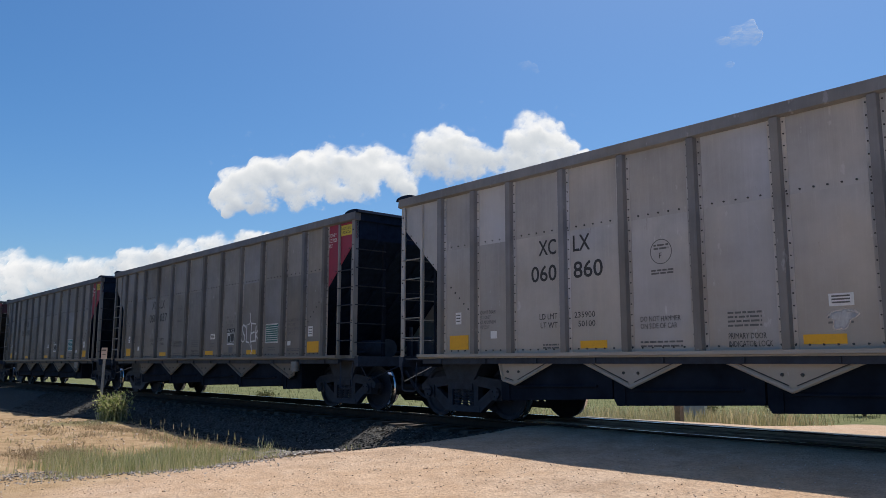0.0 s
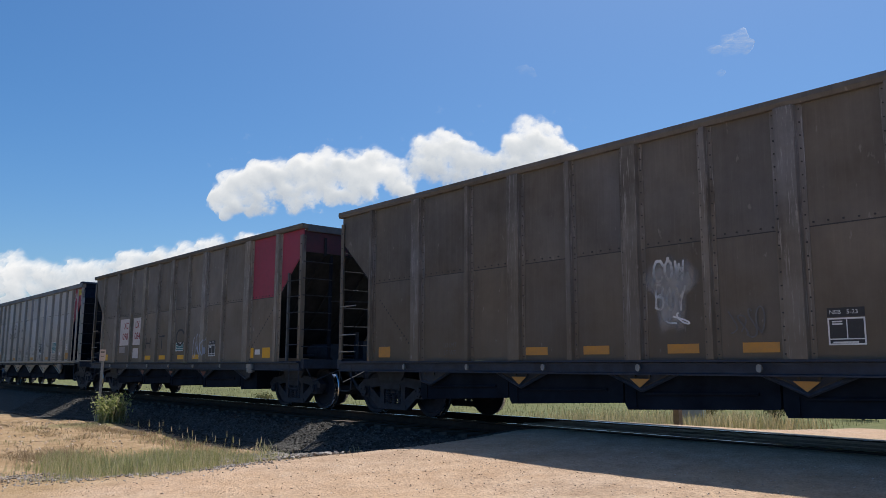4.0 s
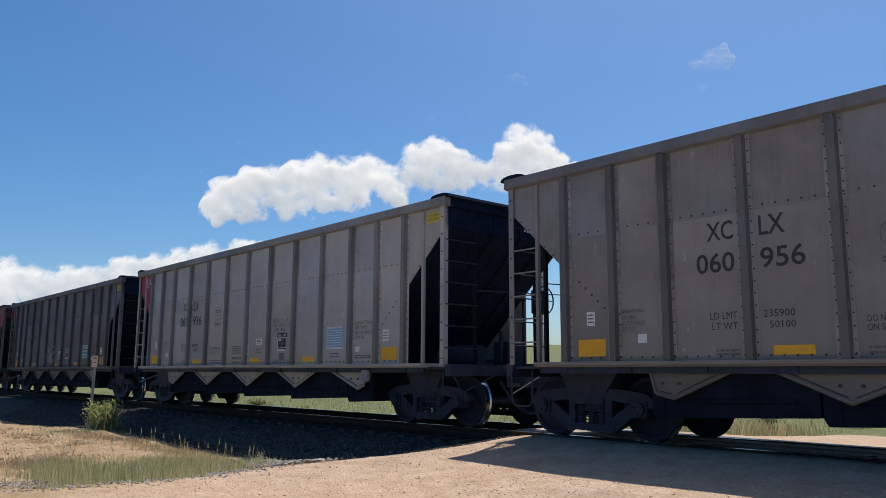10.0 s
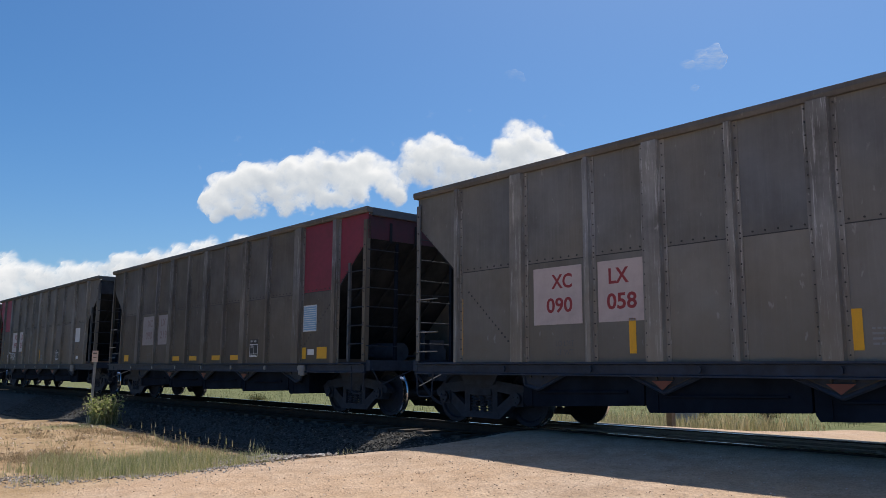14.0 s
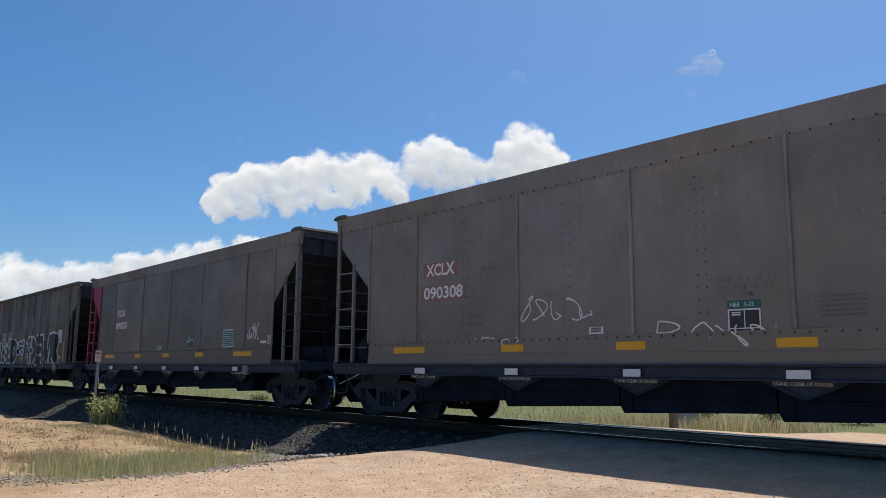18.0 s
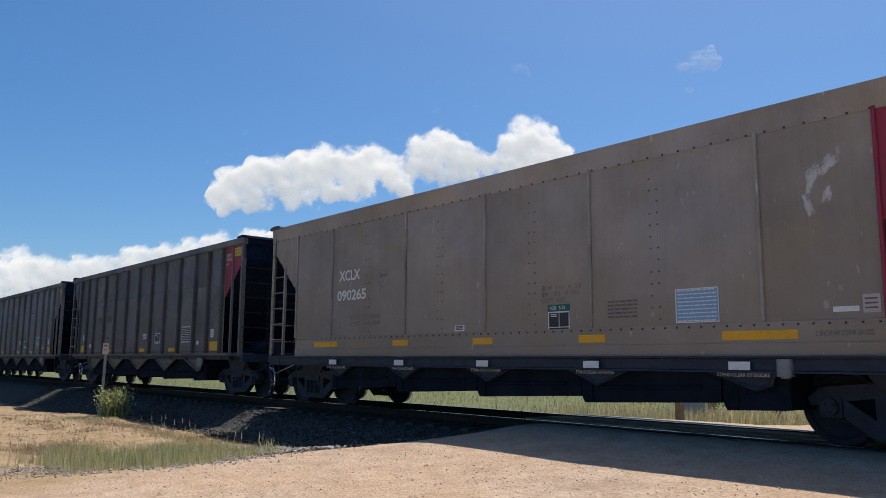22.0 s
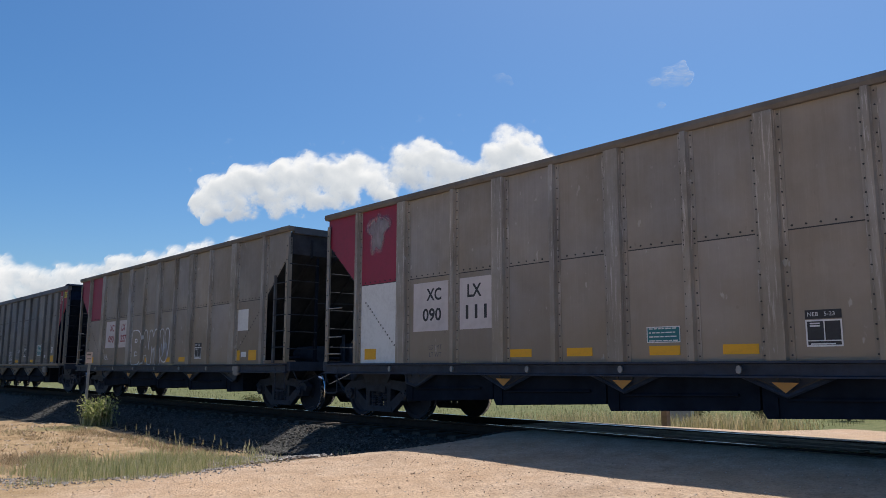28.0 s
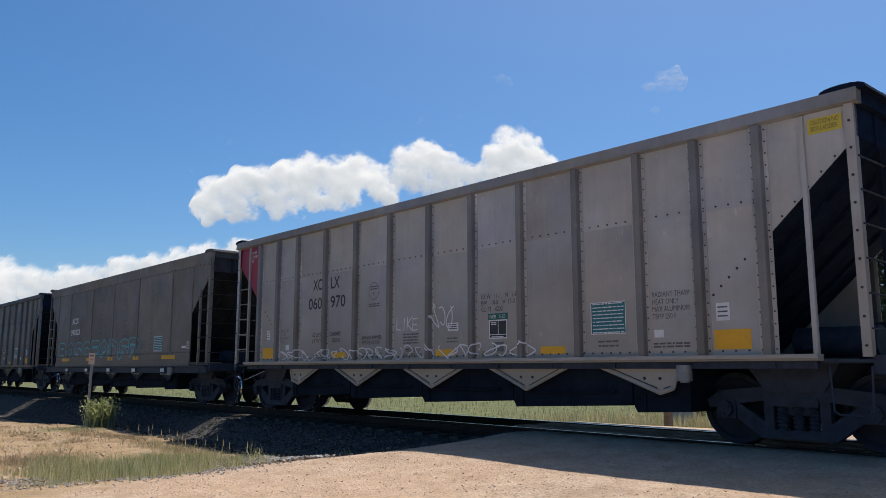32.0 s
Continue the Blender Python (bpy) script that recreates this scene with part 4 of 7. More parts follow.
# one line per car: kind, paint, marks, red end, side notices and what has been sprayed on
PLAN = {
    # car -1 stays out of view ahead; added only for its shadow
    -1: dict(kind="A", paint="grey"),
    0: dict(kind="A", paint="grey", num=("060", "860"), ink="ink", board="green", oranges=False),
    1: dict(kind="A", paint="dull", num=("060", "037"), ink="ink", red="R", board="green"),
    2: dict(kind="A", paint="dull", num=("060", "880"), ink="ink", red="R", board="teal"),
    3: dict(kind="B", paint="sooty", red="R", board="blue", faded=True),
    4: dict(kind="B", paint="brown", red="R", patch="pink", num=("090", "084"), board="none"),
    5: dict(kind="A", paint="bright", num=("061", "031"), ink="ink", red="R", board="teal", faded=True),
    6: dict(kind="A", paint="dull", num=("060", "968"), ink="ink", red="R", board="green"),
    7: dict(kind="A", paint="dull", num=("060", "956"), ink="ink", red="R", board="teal"),
    8: dict(kind="A", paint="grey", num=("060", "936"), ink="ink", red="L", board="blue", caution=True),
    9: dict(kind="A", paint="dark", num=("060", "131"), ink="ink", red="L", board="teal", caution=True, faded=True),
    10: dict(kind="B", paint="drab", red="R", patch="pink", num=("090", "058"), board="blue", uprights=True),
    11: dict(kind="B", paint="sooty", red="R", patch="pink", num=("090", "219"), board="blue"),
    12: dict(kind="B", paint="brown", red="L", patch="white", num=("090", "212"), board="white", uprights=True),
    13: dict(kind="C", paint="ash", red="R", num=("", "090308"), board="teal"),
    14: dict(kind="C", paint="ash", red="L", num=("", "090331"), board="green"),
    15: dict(kind="B", paint="brown", red="L", patch="pink", num=("090", "031"), board="white", uprights=True),
    16: dict(kind="C", paint="tan", red="R", num=("", "090265"), board="blue"),
    17: dict(kind="A", paint="dark", num=("060", "640"), ink="ink", red="R", board="black"),
    18: dict(kind="A", paint="dull", red="L", board="teal", caution=True),
    19: dict(kind="A", paint="grey", num=("060", "010"), ink="ink", red="L", board="teal", caution=True),
    20: dict(kind="B", paint="tan", red="L", patch="white", num=("090", "111"), board="blue", whitefoot=True),
    21: dict(kind="B", paint="tan", red="L", patch="white", num=("090", "227"), board="white"),
    22: dict(kind="A", paint="dull", num=("060", "587"), ink="ink", red="R", board="teal"),
    23: dict(kind="A", paint="grey", num=("060", "970"), ink="ink", red="L", board="teal", caution=True),
    24: dict(kind="C", paint="ash", num=("", "090323"), board="teal"),
    25: dict(kind="A", paint="dull", board="teal"),
    26: dict(kind="A", paint="dark", board="teal"),
    27: dict(kind="A", paint="dull", board="teal"),
}
SMALL = ["LD LMT", "LT WT", "236000", "50000", "235900", "50100", "236500", "49500", "237300", "48700", "DO NOT HAMMER\nON SIDE OF CAR", "PRIMARY DOOR\nINDICATOR LOCK",
         "EX W   11-1    H   2-8\nEW    10-8    H  13-3\nCU FT   4200", "DOORS ARE LOCKED WHEN\nINDICATOR IS WITHIN STRIPE", "RADIANT THAW\nHEAT ONLY\nMAX ALUMINUM\nTEMP 250 F",
         "ROTARY\nCOUPLER\nEND", "CAUTION NO\nSIDE LADDER", "STAND CLEAR OF DOORS", "2 INCH HF COMP SHOES", "NEB   5-23", "XC", "LX", "XCLX", "F"]
for spec in PLAN.values():
    for part_text in spec.get("num", ()):
        if part_text:
            WANTED.add((part_text, 0.0))
            WANTED.add((part_text, 0.012))
            WANTED.add((part_text, 0.024))
for word in SMALL:
    WANTED.add((word, 0.0))
WANTED |= {("XC", 0.012), ("LX", 0.012), ("XCLX", 0.012), ("XC", 0.024), ("LX", 0.024), ("XCLX", 0.024)}
SPRAYED = [("LUCID", 0.0), ("YH.", 0.0), ("031", 0.02), ("090", 0.02)]
LETTERS.update(letter_mesh(sorted(WANTED | set(SPRAYED))))
BOARDS = {"green": [GREEN, WHITE], "teal": [TEAL, WHITE], "blue": [BLUE, WHITE], "white": [WHITE, WHITE], "black": [INK, WHITE]}
INKS = {"ink": INK, "faded": FADED}


def build_car(n, spec):
    kind, body = spec["kind"], PAINT[spec["paint"]]
    tone = {"bright": "bright grey", "grey": "grey", "dull": "dull grey", "dark": "soot-dark grey", "tan": "tan-grey", "brown": "brown-grey", "drab": "drab brown-grey", "ash": "ash-grey", "sooty": "sooty dark grey"}[spec["paint"]]
    make = {"A": "aluminium coal hopper car with close ribs", "B": "steel coal hopper car with broad posts", "C": "smooth-sided steel coal hopper car"}[kind]
    end = {"R": ", red front", "L": ", red rear"}.get(spec.get("red"), "")
    car = thing("hopper_car", (0, TRACK_Y, 0), tone + " " + make + end, "railway car", "cars of the coal train")
    CARS.append((n, car))
    trim = [body, INK]
    dark = [BLACK, INK]
    red = spec.get("red")
    redm = REDDIM if spec["paint"] in ("dark", "sooty") and n != 17 else REDP
    ribs, seam, foot, eave = RIBS[kind], SEAM[kind], FOOT[kind], EAVE[kind]
    # side sheets, bay by bay, near side and far side
    edges = [-END] + [r[0] for r in ribs] + [END]
    for side in (1, -1):
        for a, b in zip(edges, edges[1:]):
            outer = max(abs(a), abs(b)) > 6.5
            for lo, hi in ((foot, seam), (seam, eave)):
                if outer and hi <= diag(a if abs(a) < abs(b) else b) + 0.02:
                    continue
                if kind == "C" and lo == foot:
                    continue
                if outer and lo == foot and diag(a if abs(a) < abs(b) else b) > lo:
                    if kind == "A":
                        continue
                    lo = seam
                    if (lo, hi) == (seam, seam):
                        continue
                z_lo = lo
                if outer and kind == "A":
                    z_lo = 1.2
                bay_red = (red == "R" and a > 5.9) or (red == "L" and b < -5.9)
                if kind == "B":
                    bay_red = lo == seam and ((red == "R" and a > 4.5) or (red == "L" and b < -4.5))
                m = [redm if bay_red else body, INK]
                if spec.get("whitefoot") and lo == foot and b < -4.5 and side > 0:
                    m = [WHITE, INK]
                key = ("panel", round(a, 2), round(b, 2), round(z_lo, 2), round(hi, 2), side, kind)
                put("panel", shared(key, lambda: panel_shape(a, b, z_lo, hi, side, (lo != foot and kind != "C") or kind == "A"), m), car)
        for i, (x, half, flange) in enumerate(ribs):
            rib_red = kind == "C" and ((red == "R" and x > 6) or (red == "L" and x < -6))
            put("rib", shared(("rib", half, kind, side), lambda: rib_shape(kind, half, flange, side), [redm if rib_red else RIB_SHADE[spec["paint"]], INK, RIBS_PAINT[spec["paint"]]] if kind == "A" else [redm if rib_red else RIBS_PAINT[spec["paint"]], INK], kind == "C"), car, (x, 0, 0))
        put("top_chord", shared(("top_chord", kind, side), lambda: chord_shape(kind, side), [body if kind == "C" else PAINT["brown" if n in (20, 21) else "sooty" if kind == "B" else "dull" if spec["paint"] in ("bright", "grey") else "dark"], INK]), car)
        put("side_sill", shared(("side_sill", kind, side), lambda: sill_shape(kind, side), [body if kind == "A" else BLACK]), car)
        if kind == "A":
            put("sill_web", shared(("sill_web", side), lambda: sill_shade_shape(side), [BLACK]), car)
        if kind == "C":
            put("foot_band", shared(("foot_band", side), lambda: band_shape(side), trim), car)
        for c in (-4.5, -2.25, 0.0, 2.25, 4.5):
            # bright and dull cars: darker plates, the sill's shade put into their paint
            m = [PAINT[{"bright": "grey", "grey": "grey"}.get(spec["paint"], "dark")], INK] if kind == "A" else dark
            put("hopper_side", shared(("hopper_side", c, side), lambda: vee_shape(c, side), m), car)
    for e in (-1, 1):
        end_red = red == ("R" if e > 0 else "L")
        put("end_sheet", shared(("end_sheet", kind, e), lambda: end_shape(kind, e), [INSIDE if kind == "A" else redm if end_red and kind == "C" else REDSHADE if end_red else ENDSHADE]), car)
        put("slope_sheet", shared(("slope_sheet", e), lambda: slope_shape(e), [INSIDE if kind == "A" else FLAKED if end_red and kind == "C" else SLOPESHADE]), car)
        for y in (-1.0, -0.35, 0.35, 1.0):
            put("stiffener", shared(("stiffener", e), lambda: stiffener_shape(e), [INSIDE if kind == "A" else redm if end_red and kind == "C" else SLOPESHADE]), car, (0, y, 0))
        put("bolster", shared(("bolster", e), lambda: bolster_shape(e), [BLACK]), car)
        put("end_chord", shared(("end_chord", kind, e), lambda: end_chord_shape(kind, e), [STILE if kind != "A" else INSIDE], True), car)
        put("platform", shared(("platform", e), lambda: platform_shape(e), [BLACK]), car)
        put("end_sill", shared(("end_sill", e), lambda: end_sill_shape(e), [BLACK]), car)
        put("stirrup", shared(("stirrup", e), lambda: stirrup_shape(e), [BLACK], True), car)
        put("coupler", shared(("coupler", e), lambda: coupler_shape(e), [CAST]), car)
        put("air_hose", shared(("air_hose", e), lambda: hose_shape(e), [BLACK], True), car)
        put("uncoupling_lever", shared(("uncoupling_lever", e), lambda: lever_shape(e), [CAST]), car)
        put("brake_gear", shared(("brake_gear", e), lambda: brake_gear_shape(e), [CAST], True), car)
        for k in range(6):
            put("rung", shared(("rung_end", e), lambda: end_ladder_shape(e), [CAST]), car, (0, 0, 1.38 + 0.38 * k))
        put("grab_iron", shared(("grab_iron", e), lambda: Shape().rod((7.30 * e, -0.80, 2.42), (7.30 * e, 1.56, 2.50), 0.010, 6), [CAST]), car)
        for side in (1, -1):
            put("corner_post", shared(("corner_post", e, side), lambda: corner_post_shape(e, side), [redm if end_red and kind == "C" else body, INK]), car)
            if kind != "B" or e > 0:
                put("side_post", shared(("side_post", e, side, n == 20), lambda: post_shape(6.71 * e, -1.57 * side, 1.07, 3.98 if n == 20 else diag(6.71) + (0.9 if kind == "A" else 0.1), 0.055), [STILE if kind == "B" and n != 20 else redm if end_red and kind == "C" else body]), car)
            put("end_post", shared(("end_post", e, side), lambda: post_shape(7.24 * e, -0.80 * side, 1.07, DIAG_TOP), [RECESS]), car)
            rungs = 5 if (e < 0 or kind != "A" or n == 1) else 0
            heights = (1.24, 1.58, 2.16) if kind == "B" and e < 0 else [1.43 + 0.40 * k for k in range(7)] if n == 20 and e > 0 else [1.42 + 0.36 * k for k in range(rungs)]
            for z in heights:
                put("rung", shared(("rung_side", e, side), lambda: side_ladder_shape(e, side), [GREYSTEEL if e < 0 else CAST]), car, (0, 0, z))
        add_truck(car, 6.19 * e)
    if spec["paint"] not in ("bright",):
        put("end_number", shared("end_number", end_number_shape, [PATCH]), car)
    put("hopper_floor", shared("hopper_floor", floor_shape, [INSIDE]), car)
    put("centre_sill", shared("centre_sill", centre_sill_shape, [BLACK]), car)
    put("brake_wheel", shared("brake_wheel", brake_wheel_shape, [CAST]), car)
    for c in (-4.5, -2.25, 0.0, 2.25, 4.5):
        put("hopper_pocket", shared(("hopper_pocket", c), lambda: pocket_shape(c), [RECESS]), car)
    put("junction_box", shared("junction_box", lambda: Shape().rod((5.05, -1.6, 0.80), (5.05, -1.6, 1.0), 0.10, 12).rod((5.05, -1.6, 0.78), (5.05, -1.6, 0.80), 0.06, 10), [GREYSTEEL], True), car)
    return car


def mark_car(n, car, spec):
    kind = spec["kind"]
    ink = INKS.get(spec.get("ink"), FADED)
    board = BOARDS.get(spec.get("board", "teal"))
    r = random.Random(100 + n)
    yel = ORANGE if spec.get("faded") else YELLOW
    if kind == "A":
        notice(car, "reflector", 2.14, 2.62, 1.19, 1.43, [yel])
        notice(car, "reflector", 13.56, 14.04, 1.19, 1.43, [yel])
        for u in (5.03, 8.28, 10.70):
            notice(car, "reflector", u, u + 0.48, 1.175, 1.285, [yel])
        if spec.get("num"):
            a, b = spec["num"]
            words(car, "XC", 4.24, 2.60, 0.24, ink, 0.36, 0.012)
            words(car, "LX", 4.93, 2.60, 0.24, ink, 0.32, 0.012)
            words(car, a, 4.08, 2.20, 0.25, ink, 0.52, 0.012)
            words(car, b, 4.93, 2.20, 0.25, ink, 0.54, 0.012)
            lim = r.choice([("236000", "50000"), ("235900", "50100"), ("236500", "49500"), ("237300", "48700")])
            words(car, "LD LMT", 4.24, 1.62, 0.085, ink, 0.36)
            words(car, "LT WT", 4.26, 1.49, 0.085, ink, 0.34)
            words(car, lim[0], 4.93, 1.62, 0.085, ink, 0.38)
            words(car, lim[1], 5.0, 1.49, 0.085, ink, 0.31)
            words(car, "DO NOT HAMMER\nON SIDE OF CAR", 6.08, 1.42, 0.165, ink, 0.62)
            words(car, "PRIMARY DOOR\nINDICATOR LOCK", 7.36, 1.16, 0.165, ink, 0.56)
            notice(car, "small_print", 7.36, 7.80, 1.39, 1.60, [FADED], "bars")
            notice(car, "small_print", 6.07, 6.72, 1.16, 1.27, [FADED], "bars")
            notice(car, "small_print", 4.3, 4.62, 1.17, 1.26, [FADED], "bars")
            put("plate_circle", shared("plate_circle", lambda: ring_shape(0.17, 0.012), [FADED]), car, (6.44 - HALF, SHEET - 0.004, 2.44))
            words(car, "F", 6.41, 2.35, 0.075, ink)
            notice(car, "small_print", 6.33, 6.56, 2.46, 2.55, [FADED], "bars")
            notice(car, "small_print", 6.28, 6.62, 2.13, 2.21, [FADED], "bars")
        words(car, "EX W   11-1    H   2-8\nEW    10-8    H  13-3\nCU FT   4200", 9.42, 1.87, 0.29, ink if n not in (1, 2) else FADED, 0.80)
        words(car, "DOORS ARE LOCKED WHEN\nINDICATOR IS WITHIN STRIPE", 9.43, 1.14, 0.10, FADED, 0.74)
        notice(car, "inspection_stencil", 9.60, 10.00, 1.43, 1.73, [INK, WHITE], "grid")
        notice(car, "inspection_plate", 9.58, 10.02, 1.735, 1.835, [GREEN if n in (7, 9, 19, 23) else INK])
        notice(car, "inspection_plate", 9.70, 9.92, 1.23, 1.38, [GHOSTDARK])
        words(car, "NEB   5-23", 9.62, 1.755, 0.055, WHITE, 0.35, y=SHEET - 0.011)
        notice(car, "placard", 8.59, 8.86, 1.59, 1.73, [WHITE, FADED], "slip")
        notice(car, "small_print", 8.57, 8.84, 1.38, 1.50, [FADED], "bars")
        notice(car, "notice_board", 11.66, 12.26, 1.43, 1.88, board, "rows")
        notice(car, "small_print", 11.78, 12.12, 1.24, 1.36, [FADED], "bars")
        words(car, "RADIANT THAW\nHEAT ONLY\nMAX ALUMINUM\nTEMP 250 F", 12.68, 1.60, 0.36, FADED, 0.56)
        words(car, "RADIANT THAW\nHEAT ONLY\nMAX ALUMINUM\nTEMP 250 F", 2.86, 1.52, 0.30, FADED, 0.42)
        notice(car, "small_print", 12.68, 13.22, 1.22, 1.30, [FADED], "bars")
        notice(car, "placard", 12.70, 12.84, 1.36, 1.46, [WHITE])
        notice(car, "placard", 13.60, 13.78, 1.54, 1.76, [WHITE, FADED], "slip")
        notice(car, "placard", 3.16, 3.30, 1.36, 1.48, [WHITE])
        notice(car, "placard", 2.30, 2.44, 1.62, 1.82, [WHITE, FADED], "slip")
        for k in range(6):
            notice(car, "rivet", 2.16 + 0.11 * k, 2.19 + 0.11 * k, 2.25 - 0.1 * k, 2.28 - 0.1 * k, [INK])
            notice(car, "rivet", 14.0 - 0.11 * k, 14.03 - 0.11 * k, 2.25 - 0.1 * k, 2.28 - 0.1 * k, [INK])
        if spec.get("red") == "R":
            words(car, "ROTARY\nCOUPLER\nEND", 14.38, 3.40, 0.30, WHITE, 0.30)
            notice(car, "caution_sign", 14.84, 15.24, 3.60, 3.82, [CAUTION], "", "faded yellow caution plate")
            words(car, "CAUTION NO\nSIDE LADDER", 14.88, 3.64, 0.14, INK, 0.33, y=SHEET - 0.0085)
        elif spec.get("red") == "L":
            words(car, "ROTARY\nCOUPLER\nEND", 1.42, 3.50, 0.26, WHITE, 0.28)
        if spec.get("caution"):
            notice(car, "caution_sign", 14.87, 15.25, 3.62, 3.80, [CAUTION], "", "faded yellow caution plate")
            words(car, "CAUTION NO\nSIDE LADDER", 14.90, 3.65, 0.13, INK, 0.32, y=SHEET - 0.0085)
    elif kind == "B":
        if spec.get("patch"):
            m = PATCH if spec["patch"] == "white" or n == 4 else PATCHPINK if n == 10 else PATCHDIM
            if n == 15:
                notice(car, "number_patch", 3.62, 4.42, 2.08, 2.50, [PATCHDIM], y=SHEET - 0.022)
                notice(car, "number_patch", 4.84, 5.48, 2.08, 2.52, [PATCHDIM], y=SHEET - 0.022)
                notice(car, "number_patch", 3.80, 4.42, 1.82, 2.24, [PATCHPINK], y=SHEET - 0.030)
                notice(car, "number_patch", 4.86, 5.52, 1.80, 2.24, [PATCHPINK], y=SHEET - 0.030)
                words(car, "090", 3.90, 1.92, 0.22, DARKSPRAY, 0.42, 0.02, y=SHEET - 0.036)
                words(car, "031", 5.00, 1.90, 0.22, DARKSPRAY, 0.42, 0.02, y=SHEET - 0.036)
                words(car, "XC", 3.86, 2.29, 0.15, FADEDRED, 0.34, y=SHEET - 0.036)
                words(car, "LX", 5.0, 2.29, 0.15, FADEDRED, 0.32, y=SHEET - 0.036)
            else:
                notice(car, "number_patch", 3.62, 4.56, 1.60, 2.46, [m])
                notice(car, "number_patch", 4.85, 5.62, 1.60, 2.46, [m])
                mk = INK if n == 20 else FADEDRED if n == 11 else REDINK
                words(car, "XC", 3.98, 2.13, 0.22, mk, 0.40, 0.024, y=SHEET - 0.0085)
                words(car, "LX", 5.04, 2.13, 0.22, mk, 0.34, 0.024, y=SHEET - 0.0085)
                words(car, spec["num"][0], 3.88, 1.77, 0.23, mk, 0.50, 0.024, y=SHEET - 0.0085)
                words(car, spec["num"][1], 5.0, 1.77, 0.23, mk, 0.50, 0.024, y=SHEET - 0.0085)
        words(car, "LD LMT", 4.05, 1.28, 0.08, FADED, 0.34)
        words(car, "LT WT", 4.06, 1.15, 0.08, FADED, 0.32)
        if spec.get("uprights"):
            bars = {10: ((1.90, 0.95), (5.36, 0.48), (8.26, 0.45), (11.24, 0.42), (14.06, 0.24)), 12: ((1.90, 0.95), (5.36, 0.48), (8.24, 0.46), (11.24, 0.44), (14.02, 0.44)), 15: ((1.84, 0.9), (7.54, 0.55), (13.9, 0.83))}[n]
            for u, tall in bars:
                notice(car, "reflector", u, u + 0.11, 1.16, 1.16 + tall, [YELLOW])
            if n != 15:
                notice(car, "small_print", *((8.46, 8.76) if n == 10 else (8.42, 8.76)), 1.2, 1.42, [GHOST], "bars")
            if n == 10:
                notice(car, "reflector", 15.28, 15.42, 1.0, 1.08, [YELLOW], y=-1.66)
        else:
            for u in (6.0, 7.15, 8.55, 9.6):
                notice(car, "reflector", u, u + 0.46, 1.13, 1.25, [YELLOW if n not in (3,) else ORANGE])
            notice(car, "reflector", 2.14, 2.5, 1.12, 1.32, [YELLOW if n != 3 else ORANGE])
            notice(car, "reflector", 13.62, 14.0, 1.14, 1.38, [YELLOW if n != 3 else ORANGE])
            notice(car, "reflector", 12.98, 13.18, 1.14, 1.38, [YELLOW if n != 3 else ORANGE])
        notice(car, "inspection_stencil", 10.62, 11.02, 1.20, 1.50, [INK, WHITE], "grid")
        notice(car, "inspection_plate", 10.62, 11.02, 1.51, 1.61, [INK])
        words(car, "NEB   5-23", 10.65, 1.54, 0.045, WHITE, 0.30, y=SHEET - 0.011)
        if n == 4:
            notice(car, "weight_patch", 3.62, 4.16, 1.36, 1.56, [PATCHDIM])
            notice(car, "weight_patch", 4.90, 5.38, 1.18, 1.50, [PATCH], "slip")
            fat_letters(car, kind, [("H", 6.02, 1.46, 0.40, 0.34, 0.0, 0.025), ("T", 7.12, 1.42, 0.42, 0.42, 0.0, 0.025), ("C", 8.36, 1.50, 0.60, 0.50, 0.0, 0.028)], [(0.0, DARKSPRAY)])
            notice(car, "notice_board", 8.40, 8.94, 1.36, 1.60, BOARDS["teal"], "rows")
        elif spec.get("board") == "white":
            notice(car, "notice_board", 13.03, 13.55, 1.85, 2.36, [WHITE], "", "blank white placard")
        else:
            notice(car, "notice_board", 13.05, 13.58, 1.72, 2.28, board, "rows")
        notice(car, "placard", 13.25, 13.5, 1.22, 1.34, [WHITE])
        for k in range(15):        # rivets where the slope sheet meets the side
            for u, z in ((13.04 + 0.077 * k, 1.37 + 0.066 * k), (3.12 - 0.070 * k, 1.30 + 0.064 * k)):
                notice(car, "rivet", u, u + 0.034, z, z + 0.034, [INK])
        for u in (3.0, 4.7, 6.4, 8.1, 9.8, 11.5, 13.0):
            put("bracket", shared(("bracket", n == 10), lambda: Shape().prism([(0.035 + 0.037 * math.cos(k * 0.7854), 0.045 + 0.05 * math.sin(k * 0.7854)) for k in range(8)], -0.03, 0.0), [CAST if n == 10 else GREYSTEEL]), car, (u - HALF, -1.632, 0.90))
        for c in (-2.25, 0.0, 2.25):
            put("reflector", shared(("vee_reflector", n in (4, 10, 11, 12, 15)), lambda: Shape().prism([(-0.16, 0.80), (0, 0.68), (0.16, 0.80)], -1.556, -1.552), [RUSTVEE if n in (4, 10, 11, 12, 15) else ORANGE]), car, (c, 0, 0))
        if n == 20:
            notice(car, "notice_board", 8.52, 9.02, 1.29, 1.50, [TEAL, WHITE], "rows")
    else:
        mk = WHITE
        words(car, "XCLX", 3.66, 2.58, 0.22, mk, 0.76, 0.024, y=SHEET - 0.0085)
        words(car, spec["num"][1], 3.60, 2.17, 0.22, mk, 1.04, 0.024, y=SHEET - 0.0085)
        if n in (13, 14):
            notice(car, "number_patch", 3.58, 4.50, 2.555, 2.825, [REDFADE], "", "faded red strip behind white letters", y=SHEET - 0.0025)
            notice(car, "number_patch", 3.52, 4.72, 2.145, 2.415, [REDFADE], "", "faded red strip behind white numerals", y=SHEET - 0.0025)
